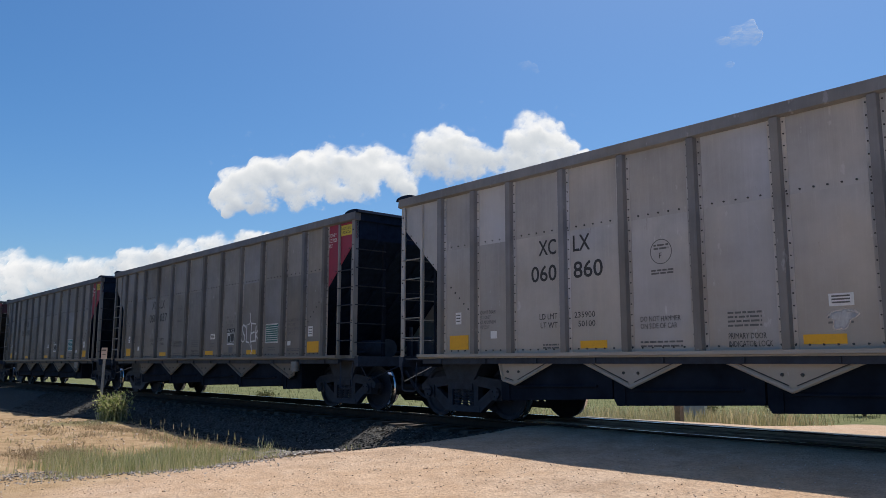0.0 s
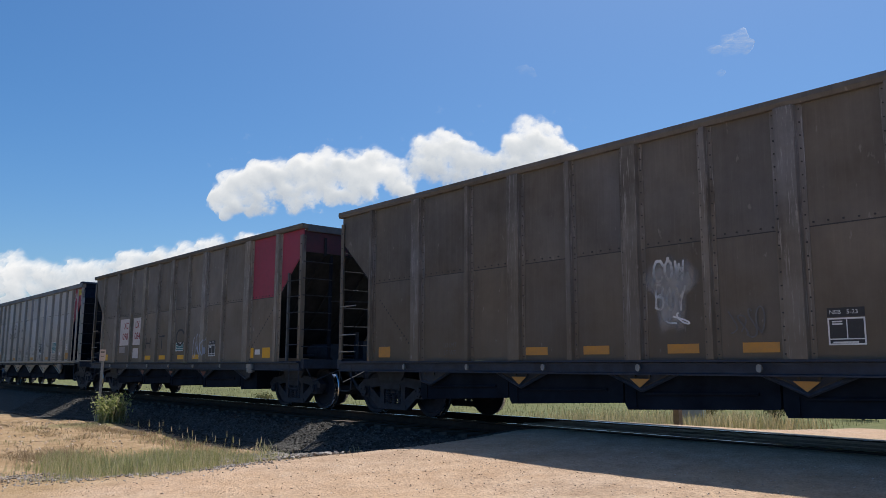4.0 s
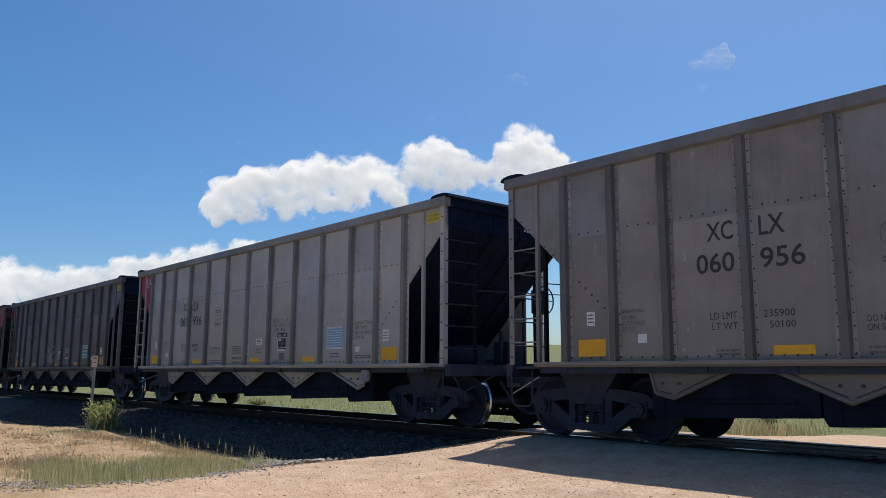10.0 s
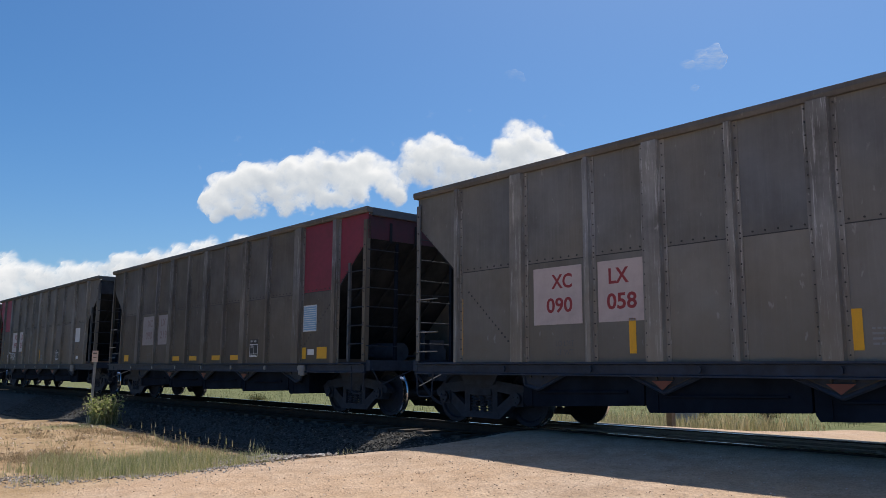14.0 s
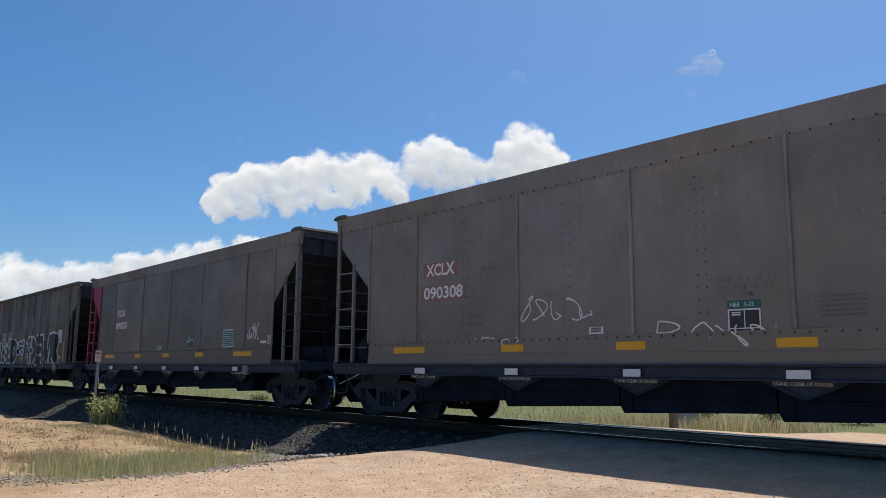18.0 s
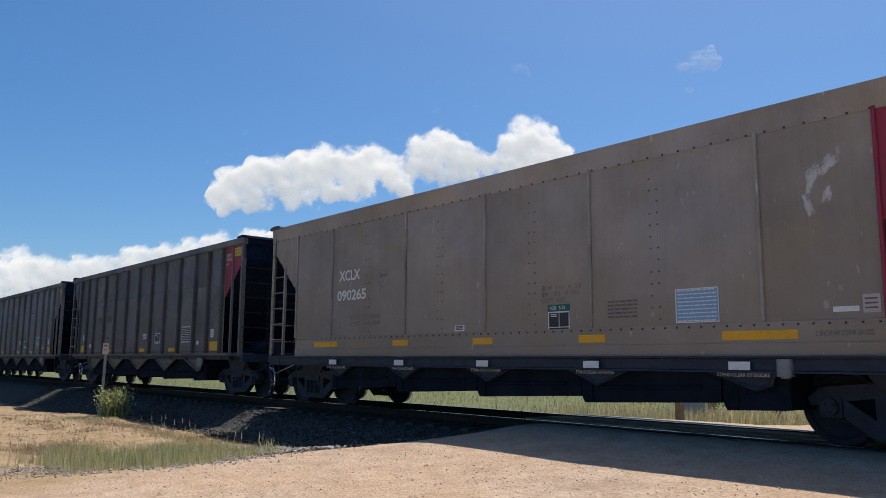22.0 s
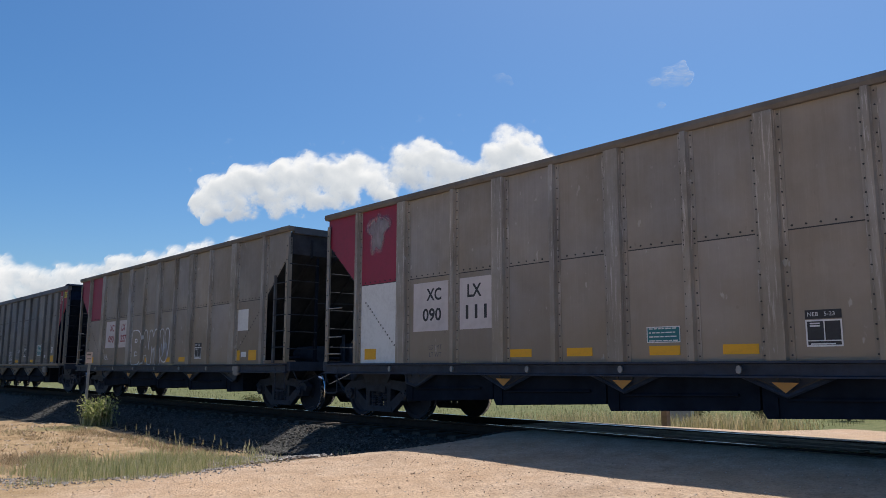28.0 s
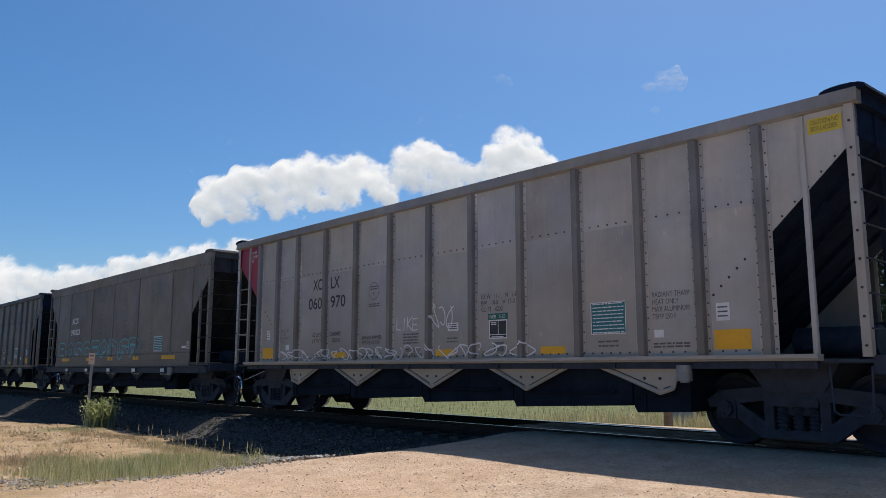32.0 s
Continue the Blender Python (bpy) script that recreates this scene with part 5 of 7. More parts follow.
        for u0, u1 in ((2.75, 3.65), (5.57, 6.05), (7.8, 8.28), (10.08, 10.56), (12.35, 13.3)):
            notice(car, "reflector", u0, u1, 1.23, 1.34, [YELLOW], y=SHEET - 0.0185)
        notice(car, "inspection_stencil", 9.48, 9.90, 1.40, 1.70, [INK, WHITE], "grid")
        notice(car, "inspection_plate", 9.47, 9.91, 1.705, 1.805, [GREEN])
        words(car, "NEB   5-23", 9.52, 1.73, 0.05, WHITE, 0.30, y=SHEET - 0.011)
        notice(car, "notice_board", 11.70, 12.32, 1.46, 1.90, board, "rows")
        notice(car, "placard", 7.33, 7.58, 1.46, 1.56, [WHITE, FADED], "slip")
        notice(car, "placard", 13.7, 13.98, 1.52, 1.58, [WHITE])
        notice(car, "placard", 14.02, 14.2, 1.50, 1.70, [PATCHPINK, FADED], "slip")
        notice(car, "small_print", 10.6, 11.1, 1.55, 1.82, [FADED], "bars")
        words(car, "EX W   11-1    H   2-8\nEW    10-8    H  13-3\nCU FT   4200", 9.36, 1.84, 0.26, FADED, 0.76)
        put("plate_circle", shared("plate_circle", lambda: ring_shape(0.17, 0.012), [FADED]), car, (5.23 - HALF, SHEET - 0.004, 2.54))
        words(car, "F", 5.205, 2.44, 0.075, FADED)
        notice(car, "small_print", 5.13, 5.33, 2.56, 2.63, [FADED], "bars")
        for u in (4.68, 6.92, 9.15, 11.4):      # where the inner frames are riveted to the sheet
            put("rivet_row", shared("rivet_row", rivet_row_shape, [STILE]), car, (u - HALF, SHEET, 0), "faint double row of rivet heads")
        words(car, "2 INCH HF COMP SHOES", 13.5, 1.26, 0.06, FADED, 0.62, y=SHEET - 0.019)
        words(car, "LD LMT", 4.1, 1.78, 0.08, FADED, 0.34)
        words(car, "236000", 4.75, 1.78, 0.08, FADED, 0.38)
        words(car, "LT WT", 4.12, 1.65, 0.08, FADED, 0.32)
        words(car, "50000", 4.82, 1.65, 0.08, FADED, 0.31)
        for c in (-4.5, -2.25, 0.0, 2.25, 4.5):
            notice(car, "placard", c + HALF - 0.14, c + HALF + 0.14, 0.87, 0.97, [WHITE, FADED], y=-1.636)
            words(car, "STAND CLEAR OF DOORS", c + HALF - 0.34, 0.79, 0.045, WHITE, 0.68, y=-1.562)
    # what has been sprayed on
    if n == 1:
        tag(car, kind, "SLEK", 10.42, 1.44, 0.98, 0.44, SPRAY, 0.035, 0.05, 1)
        scrawl(car, kind, 22, 10.72, 1.88, 0.25, 0.3, SPRAY, 0.018, 2)
        scrawl(car, kind, 25, 10.86, 1.12, 0.14, 0.4, SPRAY, 0.016, 1)
    elif n == 0:
        washes(car, kind, [(8.73, 1.45, 0.15, 0.13, 0.3)], RUBWHITE)
    elif n == 2:
        scrawl(car, kind, 31, 10.6, 1.45, 0.5, 0.4, FADED, 0.02, 3)
    elif n == 3:
        washes(car, kind, [(8.63, 1.95, 0.36, 0.52, 0.0)], RUBPALE)
        tag(car, kind, "COW", 8.38, 2.05, 0.50, 0.30, SPRAY, 0.034, 0.0, 35)
        tag(car, kind, "BOY", 8.40, 1.68, 0.48, 0.32, SPRAY, 0.034, 0.0, 36)
        scrawl(car, kind, 37, 8.45, 1.50, 0.4, 0.16, SPRAY, 0.022, 2)
        scrawl(car, kind, 33, 9.42, 1.30, 0.48, 0.36, FADED, 0.02, 4)
        scrawl(car, kind, 34, 11.9, 1.78, 0.6, 0.2, DARKSPRAY, 0.03, 3)
    elif n == 4:
        scrawl(car, kind, 41, 9.6, 1.2, 0.8, 0.6, PALEGRAFF, 0.03, 4)
    elif n == 6:
        piece = [("E", 2.12, 1.12, 0.84, 0.98, 0.05, 0.15), ("M", 2.92, 1.12, 0.86, 1.02, 0.06, 0.135), ("C", 3.84, 1.08, 0.96, 1.14, 0.05, 0.165),
                 ("L", 4.90, 1.16, 0.66, 1.06, 0.04, 0.15), ("E", 5.40, 1.16, 0.74, 1.06, 0.04, 0.145), ("B", 6.16, 1.14, 0.84, 1.06, 0.04, 0.14), ("N", 7.02, 1.12, 0.92, 1.08, 0.03, 0.135)]
        fat_letters(car, kind, piece, [(0.095, DARKSPRAY), (0.055, SPRAY), (0.02, DARKSPRAY), (0.0, FADE)])
        for k, (u, z) in enumerate(((2.32, 1.78), (4.05, 2.0), (5.0, 2.06), (6.0, 1.95), (6.8, 1.5))):
            scrawl(car, kind, 60 + k, u, z, 0.22, 0.05, SPRAY, 0.022, 1, 0.016)
        notice(car, "number_panel", 4.90, 5.44, 1.42, 1.76, [PAINT["dull"]], y=SHEET - 0.030)
        words(car, "235900", 4.95, 1.61, 0.085, INK, 0.40, y=SHEET - 0.036)
        words(car, "50100", 5.02, 1.47, 0.085, INK, 0.33, y=SHEET - 0.036)
        notice(car, "reflector", 2.14, 2.62, 1.17, 1.41, [YELLOW], y=SHEET - 0.030)
        notice(car, "reflector", 5.12, 5.62, 1.18, 1.31, [YELLOW], y=SHEET - 0.030)
    elif n == 7:
        tag(car, kind, "ORRIGHT", 10.56, 1.66, 0.92, 0.36, SPRAY, 0.032, 0.05, 71)
        tag(car, kind, "JOY", 10.78, 1.34, 0.52, 0.32, SPRAY, 0.032, 0.05, 72)
        scrawl(car, kind, 73, 11.46, 1.30, 0.10, 0.55, SPRAY, 0.024, 3)
        scrawl(car, kind, 74, 10.75, 2.03, 0.72, 0.10, HAZE, 0.05, 4)
        scrawl(car, kind, 75, 10.22, 1.35, 0.14, 0.6, HAZE, 0.04, 2)
    elif n == 9:
        washes(car, kind, [(4.45, 1.85, 0.30, 0.28, 0.2), (7.7, 1.5, 0.32, 0.30, 0.0), (8.7, 1.5, 0.3, 0.26, 0.1)], RUBPALE)
        scrawl(car, kind, 91, 6.8, 1.3, 1.4, 0.6, GHOST, 0.05, 4)
    elif n == 12:
        scrawl(car, kind, 121, 3.4, 1.24, 0.95, 0.34, SPRAY, 0.032, 6)
        scrawl(car, kind, 122, 3.0, 1.12, 0.3, 0.6, PATCH, 0.03, 3)
    elif n == 13:
        scrawl(car, kind, 131, 5.95, 1.66, 1.5, 0.42, SPRAY, 0.020, 5)
        tag(car, kind, "HE", 4.94, 1.25, 0.34, 0.20, SPRAY, 0.020, 0.1, 132)
        scrawl(car, kind, 132, 5.3, 1.25, 0.7, 0.2, SPRAY, 0.020, 3)
        tag(car, kind, "BO", 8.42, 1.24, 0.95, 0.34, SPRAY, 0.022, 0.2, 133)
        scrawl(car, kind, 133, 9.3, 1.26, 0.65, 0.24, SPRAY, 0.022, 3)
        scrawl(car, kind, 134, 11.5, 1.75, 0.9, 0.34, SPRAY, 0.024, 6)
    elif n == 14:
        scrawl(car, kind, 141, 13.0, 1.62, 0.6, 0.4, SPRAY, 0.03, 5)
    elif n == 15:
        rings = [(0.085, REDHAZE), (0.052, SPRAY), (0.0, DARKSPRAY)]
        fat_letters(car, kind, [("B", 1.87, 1.10, 0.94, 0.98, 0.0, 0.125), ("R", 2.86, 1.10, 0.96, 0.94, 0.0, 0.12), ("E", 3.86, 1.10, 0.86, 0.92, 0.0, 0.11), ("E", 4.80, 1.10, 0.80, 0.96, 0.0, 0.115), ("D", 5.64, 1.08, 1.06, 1.06, 0.0, 0.15)], rings)
        fat_letters(car, kind, [("R", 6.98, 1.46, 0.66, 0.54, 0.05, 0.06), ("G", 7.66, 1.44, 0.50, 0.62, 0.04, 0.058)], [(0.12, REDHAZE), (0.085, SPRAY), (0.0, DARKSPRAY)])
        big = [("I", 8.36, 1.78, 0.62, 0.40, 0.0, 0.16), ("D", 8.72, 1.04, 1.26, 1.14, 0.0, 0.20), ("E", 9.98, 1.04, 0.86, 1.16, 0.04, 0.16), ("W", 10.66, 1.04, 1.42, 1.20, 0.03, 0.135), ("R", 12.06, 1.04, 1.22, 1.22, 0.0, 0.20)]
        fat_letters(car, kind, big, [(0.105, REDHAZE), (0.07, SPRAY), (0.0, DARKSPRAY)])
        washes(car, kind, [(12.95, 1.12, 0.40, 0.08, 0.6)], RUBWHITE)
        sprayed(car, kind, "LUCID", 8.66, 1.86, 0.42, 0.12, SPRAY, 0.0, 0.016)
        notice(car, "reflector", 11.20, 11.31, 1.2, 1.70, [YELLOW], y=SHEET - 0.034)
        notice(car, "reflector", 5.36, 5.47, 1.22, 1.70, [YELLOW], y=SHEET - 0.034)
        notice(car, "small_print", 8.22, 8.56, 1.28, 1.50, [INK, WHITE], "rows")
        scrawl(car, kind, 151, 12.6, 1.1, 0.7, 0.25, FADED, 0.04, 3)
    elif n == 20:
        washes(car, kind, [(2.52, 3.56, 0.36, 0.42, 0.1)], RUBPALE)
    elif n == 16:
        washes(car, kind, [(13.55, 3.05, 0.07, 0.22, 0.3), (13.75, 3.2, 0.10, 0.12, 0.6), (13.5, 2.75, 0.06, 0.14, -0.3), (13.72, 2.85, 0.06, 0.10, 0.2)], RUBWHITE)
    elif n == 19:
        hase = [("H", 1.97, 1.08, 0.70, 0.82, 0.0, 0.10), ("A", 2.70, 1.08, 0.76, 0.78, 0.0, 0.105), ("S", 3.44, 1.08, 0.68, 0.78, 0.0, 0.105), ("E", 4.16, 1.08, 0.72, 0.78, 0.03, 0.10)]
        fat_letters(car, kind, hase, [(0.075, HAZE), (0.05, DARKSPRAY), (0.0, SILVER)])
        notice(car, "reflector", 2.14, 2.62, 1.18, 1.42, [YELLOW], y=SHEET - 0.026)
        words(car, "YH.", 5.0, 1.95, 0.2, FADED, 0.35)
        washes(car, kind, [(7.45, 1.75, 0.36, 0.30, 0.5), (7.85, 1.55, 0.20, 0.42, 0.2), (8.5, 1.6, 0.40, 0.62, 0.1), (9.15, 1.75, 0.34, 0.66, -0.1), (9.9, 1.55, 0.40, 0.5, 0.2), (10.75, 1.6, 0.36, 0.5, 0.0), (11.3, 1.5, 0.30, 0.40, 0.2)], RUBBLUE)
        tag(car, kind, "SOAK", 8.18, 1.22, 0.78, 0.46, SPRAY, 0.020, 0.2, 19)
        tag(car, kind, "SOAK", 9.30, 1.26, 0.72, 0.36, SPRAY, 0.018, 0.2, 20)
    elif n == 21:
        fat_letters(car, kind, [("B", 6.05, 1.06, 0.78, 1.02, 0.0, 0.12), ("A", 6.80, 1.06, 0.74, 1.0, 0.0, 0.105), ("M", 7.42, 1.06, 0.86, 1.0, 0.0, 0.10), ("U", 8.26, 1.10, 0.62, 0.96, 0.0, 0.12)], [(0.030, SPRAY), (0.0, PAINT["tan"])])
        scrawl(car, kind, 211, 8.2, 1.2, 0.6, 0.45, PALEGRAFF, 0.026, 4)
        scrawl(car, kind, 213, 8.75, 1.5, 0.25, 0.5, SPRAY, 0.028, 1)
        scrawl(car, kind, 212, 3.6, 1.2, 0.3, 0.2, SPRAY, 0.02, 3)
    elif n == 22:
        tag(car, kind, "NEVER", 2.88, 1.48, 0.52, 0.20, SPRAY, 0.022, 0.1, 22)
        scrawl(car, kind, 221, 2.95, 1.26, 0.42, 0.18, SPRAY, 0.022, 4)
        tag(car, kind, "DONE", 7.18, 1.46, 0.50, 0.20, SPRAY, 0.020, 0.1, 222)
        tag(car, kind, "OVER", 7.22, 1.24, 0.50, 0.18, SPRAY, 0.020, 0.1, 223)
        scrawl(car, kind, 226, 7.26, 1.08, 0.36, 0.14, SPRAY, 0.024, 3)
        scrawl(car, kind, 225, 6.0, 1.32, 2.8, 0.78, GHOSTDARK, 0.06, 6)
        scrawl(car, kind, 224, 2.3, 1.62, 0.16, 0.2, SPRAY, 0.02, 3)
    elif n == 23:
        scrawl(car, kind, 231, 2.9, 1.14, 4.2, 0.22, SPRAY, 0.024, 14)
        scrawl(car, kind, 232, 7.1, 1.14, 3.5, 0.24, SPRAY, 0.024, 12)
        tag(car, kind, "LIKE", 7.18, 1.64, 0.62, 0.24, SPRAY, 0.022, 0.05, 23)
        scrawl(car, kind, 233, 8.16, 1.66, 0.55, 0.40, SPRAY, 0.024, 3)
    elif n == 24:
        letters = [(g, 2.3 + 0.92 * k, 1.24, 0.88, 0.66, 0.03, 0.085) for k, g in enumerate("BOSCEODSR")]
        fat_letters(car, kind, letters, [(0.035, CYAN), (0.0, PAINT["ash"])])
        scrawl(car, kind, 241, 6.2, 1.3, 4.0, 0.5, CYAN, 0.05, 8)
    elif n == 5:
        for u0, u1, zb in ((4.05, 4.65, 1.62), (5.82, 6.86, 1.56), (7.12, 7.96, 1.64), (8.22, 9.06, 1.60), (9.34, 10.18, 1.66), (10.46, 11.30, 1.72), (11.58, 12.40, 1.80), (12.68, 13.26, 2.0)):
            soot_arc(car, kind, u0, u1, zb)


def soot_arc(car, kind, u0, u1, zb):
    """A sooty tide mark where washed-down coal dust has settled on one sheet."""
    s, n, dens = Shape(), 24, []
    rows = ((-0.05, 0.0), (0.0, 0.5), (0.05, 0.30), (0.14, 0.12), (0.32, 0.0))     # height over the mark, soot
    verts = []
    for up, much in rows:
        for i in range(n):
            q = i / (n - 1)
            verts.append((u0 + (u1 - u0) * q - HALF, SHEET - 0.005, zb + 0.50 * abs(2 * q - 1) ** 3.2 + 0.03 * math.sin(9 * q + u0) + 0.012 * math.sin(31 * q + 3 * u0) + up))
            dens.append(much * (0.25 + 0.75 * math.sin(math.pi * q)) * (0.8 + 0.35 * math.sin(17 * q + 5 * u0)))
    s.add(verts, [(j * n + i, j * n + i + 1, (j + 1) * n + i + 1, (j + 1) * n + i) for j in range(len(rows) - 1) for i in range(n - 1)])
    me = s.mesh("soot_mark", [SOOT])
    me.attributes.new("film", "FLOAT", "POINT").data.foreach_set("value", dens)
    put("soot_mark", me, car)


def end_number_shape():
    """Two short rows of small characters on the end sheet, too small to read."""
    s = Shape()
    for row, (y0, count) in enumerate(((0.55, 4), (0.42, 6))):
        for k in range(count):
            s.box(END + 0.0235, END + 0.0265, y0 + 0.08 * k, y0 + 0.08 * k + 0.05, 3.76 - 0.12 * row, 3.83 - 0.12 * row)
    return s


def rivet_row_shape():
    s = Shape()
    for k in range(13):
        for x in (-0.06, 0.06):
            if (k * 7 + (x > 0)) % 5:
                s.rod((x, 0, 1.52 + 0.16 * k), (x, -0.008, 1.52 + 0.16 * k), 0.014, 6)
    return s


def ring_shape(r, w):
    s = Shape()
    n = 28
    pts = [(k * math.cos(2 * math.pi * i / n), 0, k * math.sin(2 * math.pi * i / n)) for k in (r, r - w) for i in range(n)]
    s.add(pts, [(i, (i + 1) % n, n + (i + 1) % n, n + i) for i in range(n)])
    return s


for number, spec in PLAN.items():
    mark_car(number, build_car(number, spec), spec)

# ---- the ground: one sheet to the horizon ----
def lerp(points, q):
    for (a, va), (b, vb) in zip(points, points[1:]):
        if q <= b:
            return va + (vb - va) * max(0.0, (q - a) / (b - a))
    return points[-1][1]


def smooth(a, b, q):
    k = min(1.0, max(0.0, (q - a) / (b - a)))
    return k * k * (3 - 2 * k)


ROAD_PROFILE = [(-400, -0.6), (0, -0.55), (2, -0.50), (5.4, -0.32), (7.2, -0.19), (8.8, -0.06), (9.3, -0.018), (9.6, -0.008), (11.6, -0.03), (12.3, -0.05), (13.5, -0.14), (16, -0.34), (20, -0.58), (30, -0.72), (5000, -0.72)]
LOW_PROFILE = [(-5000, -0.9), (-60, -0.9), (-30, -0.84), (-22, -0.57), (-18, -0.60), (-13.2, -0.66), (-11, -0.62), (0, -0.6)]


def road_edge(y):
    """x of the road's edge on the side from which the train comes."""
    return -9.9 + 0.05 * max(0.0, y - 12) + 0.35 * math.sin(y * 0.9)


def ground_z(x, y):
    far = math.hypot(x, y)
    n = noise.noise((x * 0.45, y * 0.45, 0.3)) * (0.05 if y > 7 or x > -12 else 0.085) + noise.noise((x * 1.7, y * 1.7, 4.1)) * (0.018 if y > 7 or x > -12 else 0.034)
    low = lerp(LOW_PROFILE, x) if y < 10.5 else -0.72
    if y < 5:
        low = low + (-0.55 - low) * smooth(5.5, 1.5, y) * smooth(-40, -14, x)
    if y > 10.5:
        low += 0.05 * smooth(14, 30, y)
    k = smooth(road_edge(y) - 2.6, road_edge(y) + 1.2, x)
    z = low + (lerp(ROAD_PROFILE, y) - low) * k
    bank = abs(y - TRACK_Y)
    if bank < 6:
        bed = -0.24 if bank < 1.75 else -0.24 - (bank - 1.75) * 0.48
        z = max(z, bed * (1 - k) + (-0.3 if bank > 1.0 else -0.3) * k) if k < 0.98 else z
    if 9.6 < y < 11.75 and k > 0.5:
        z = min(z, -0.16)
    hills = max(0.0, far - 70) * (0.0355 + 0.004 * noise.noise((x * 0.004, y * 0.004, 2.0)))
    if y < 8:
        hills *= 0.0
    else:
        hills *= smooth(8, 60, y)
    amp = 1.0 if bank > 2.2 else 0.35
    return z + n * amp * (0.45 if k > 0.5 else 1.0) + (0.02 * noise.noise((x * 4.3, y * 4.3, 9.0)) if bank > 2.2 and k < 0.5 else 0.0) + hills


def spaced(lo, hi, step, outer):
    """Even steps from lo to hi, growing ones past them out to the given reach."""
    mid = [lo + step * i for i in range(int((hi - lo) / step) + 1)]
    left, right, s, d = [], [], step, step
    q = lo
    while q > outer[0]:
        s *= 1.22
        q -= s
        left.append(q)
    q = mid[-1]
    while q < outer[1]:
        d *= 1.22
        q += d
        right.append(q)
    return left[::-1] + mid + right


def soil_material():
    """Pink-tan dirt; the zones carry dry grass, ballast dust darkened for shade, and trodden road."""
    m, t, b = nodes_of("dirt_and_grass")
    v = coords(t)
    zone = t.nodes.new("ShaderNodeVertexColor")
    zone.layer_name = "zone"
    sep = t.nodes.new("ShaderNodeSeparateColor")
    t.links.new(zone.outputs[0], sep.inputs[0])
    big, mid, fine = noise_at(t, v, 0.35, 5.0, 0.6), noise_at(t, v, 2.6, 5.0, 0.65), noise_at(t, v, 42.0, 3.0, 0.7)
    stones = add(t, "TexVoronoi", Scale=34.0)
    t.links.new(v, stones.inputs["Vector"])
    dirt = ramp(t, mid, [(0.3, (0.335, 0.237, 0.167)), (0.5, (0.428, 0.316, 0.233)), (0.72, (0.512, 0.391, 0.298))])
    dirt = mixed(t, maths(t, "MULTIPLY", ramp(t, big, [(0.4, (0, 0, 0)), (0.65, (1, 1, 1))]), 0.45), dirt, (0.46, 0.295, 0.175))
    pebble = ramp(t, stones.outputs["Color"], [(0.0, (0.55, 0.55, 0.55)), (0.5, (1, 1, 1)), (1.0, (1.25, 1.2, 1.15))])
    dirt = mixed(t, 0.55, dirt, mixed(t, 1.0, dirt, pebble, "MULTIPLY"))
    dry = ramp(t, mid, [(0.3, (0.186, 0.126, 0.065)), (0.48, (0.307, 0.209, 0.116)), (0.7, (0.400, 0.288, 0.177))])
    dirt = mixed(t, maths(t, "MULTIPLY", sep.outputs[2], maths(t, "ADD", 0.55, maths(t, "MULTIPLY", big, 0.6)), True), dirt, dry)
    grass = ramp(t, mid, [(0.3, (0.080, 0.092, 0.038)), (0.5, (0.120, 0.130, 0.058)), (0.68, (0.20, 0.19, 0.10))])
    grass = mixed(t, maths(t, "MULTIPLY", fine, 0.5), grass, (0.17, 0.18, 0.085))
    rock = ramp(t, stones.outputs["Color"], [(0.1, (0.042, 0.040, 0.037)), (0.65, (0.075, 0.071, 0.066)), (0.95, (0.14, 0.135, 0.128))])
    edge = maths(t, "MULTIPLY", maths(t, "SUBTRACT", mid, 0.5), 1.6)
    g = maths(t, "ADD", sep.outputs[0], maths(t, "MULTIPLY", edge, maths(t, "MULTIPLY", sep.outputs[0], 1.0)), True)
    g = ramp(t, g, [(0.30, (0, 0, 0)), (0.55, (1, 1, 1))])
    r = ramp(t, maths(t, "ADD", sep.outputs[1], maths(t, "MULTIPLY", edge, 0.35)), [(0.40, (0, 0, 0)), (0.60, (1, 1, 1))])
    c = mixed(t, r, mixed(t, g, dirt, grass), rock)
    # dark tone of the unseen ground that cuts bounced light
    unseen_tone = ramp(t, mid, [(0.3, (0.075, 0.058, 0.030)), (0.5, (0.13, 0.098, 0.052)), (0.7, (0.20, 0.155, 0.085))])
    c = mixed(t, zone.outputs["Alpha"], c, unseen_tone)
    t.links.new(c, b.inputs["Base Color"])
    b.inputs["Roughness"].default_value = 0.95
    b.inputs["Specular IOR Level"].default_value = 0.1
    h = maths(t, "ADD", maths(t, "MULTIPLY", fine, 0.4), maths(t, "ADD", maths(t, "MULTIPLY", stones.outputs["Distance"], 0.8), mid))
    bumped(t, b, h, 0.6, 0.03)
    return m


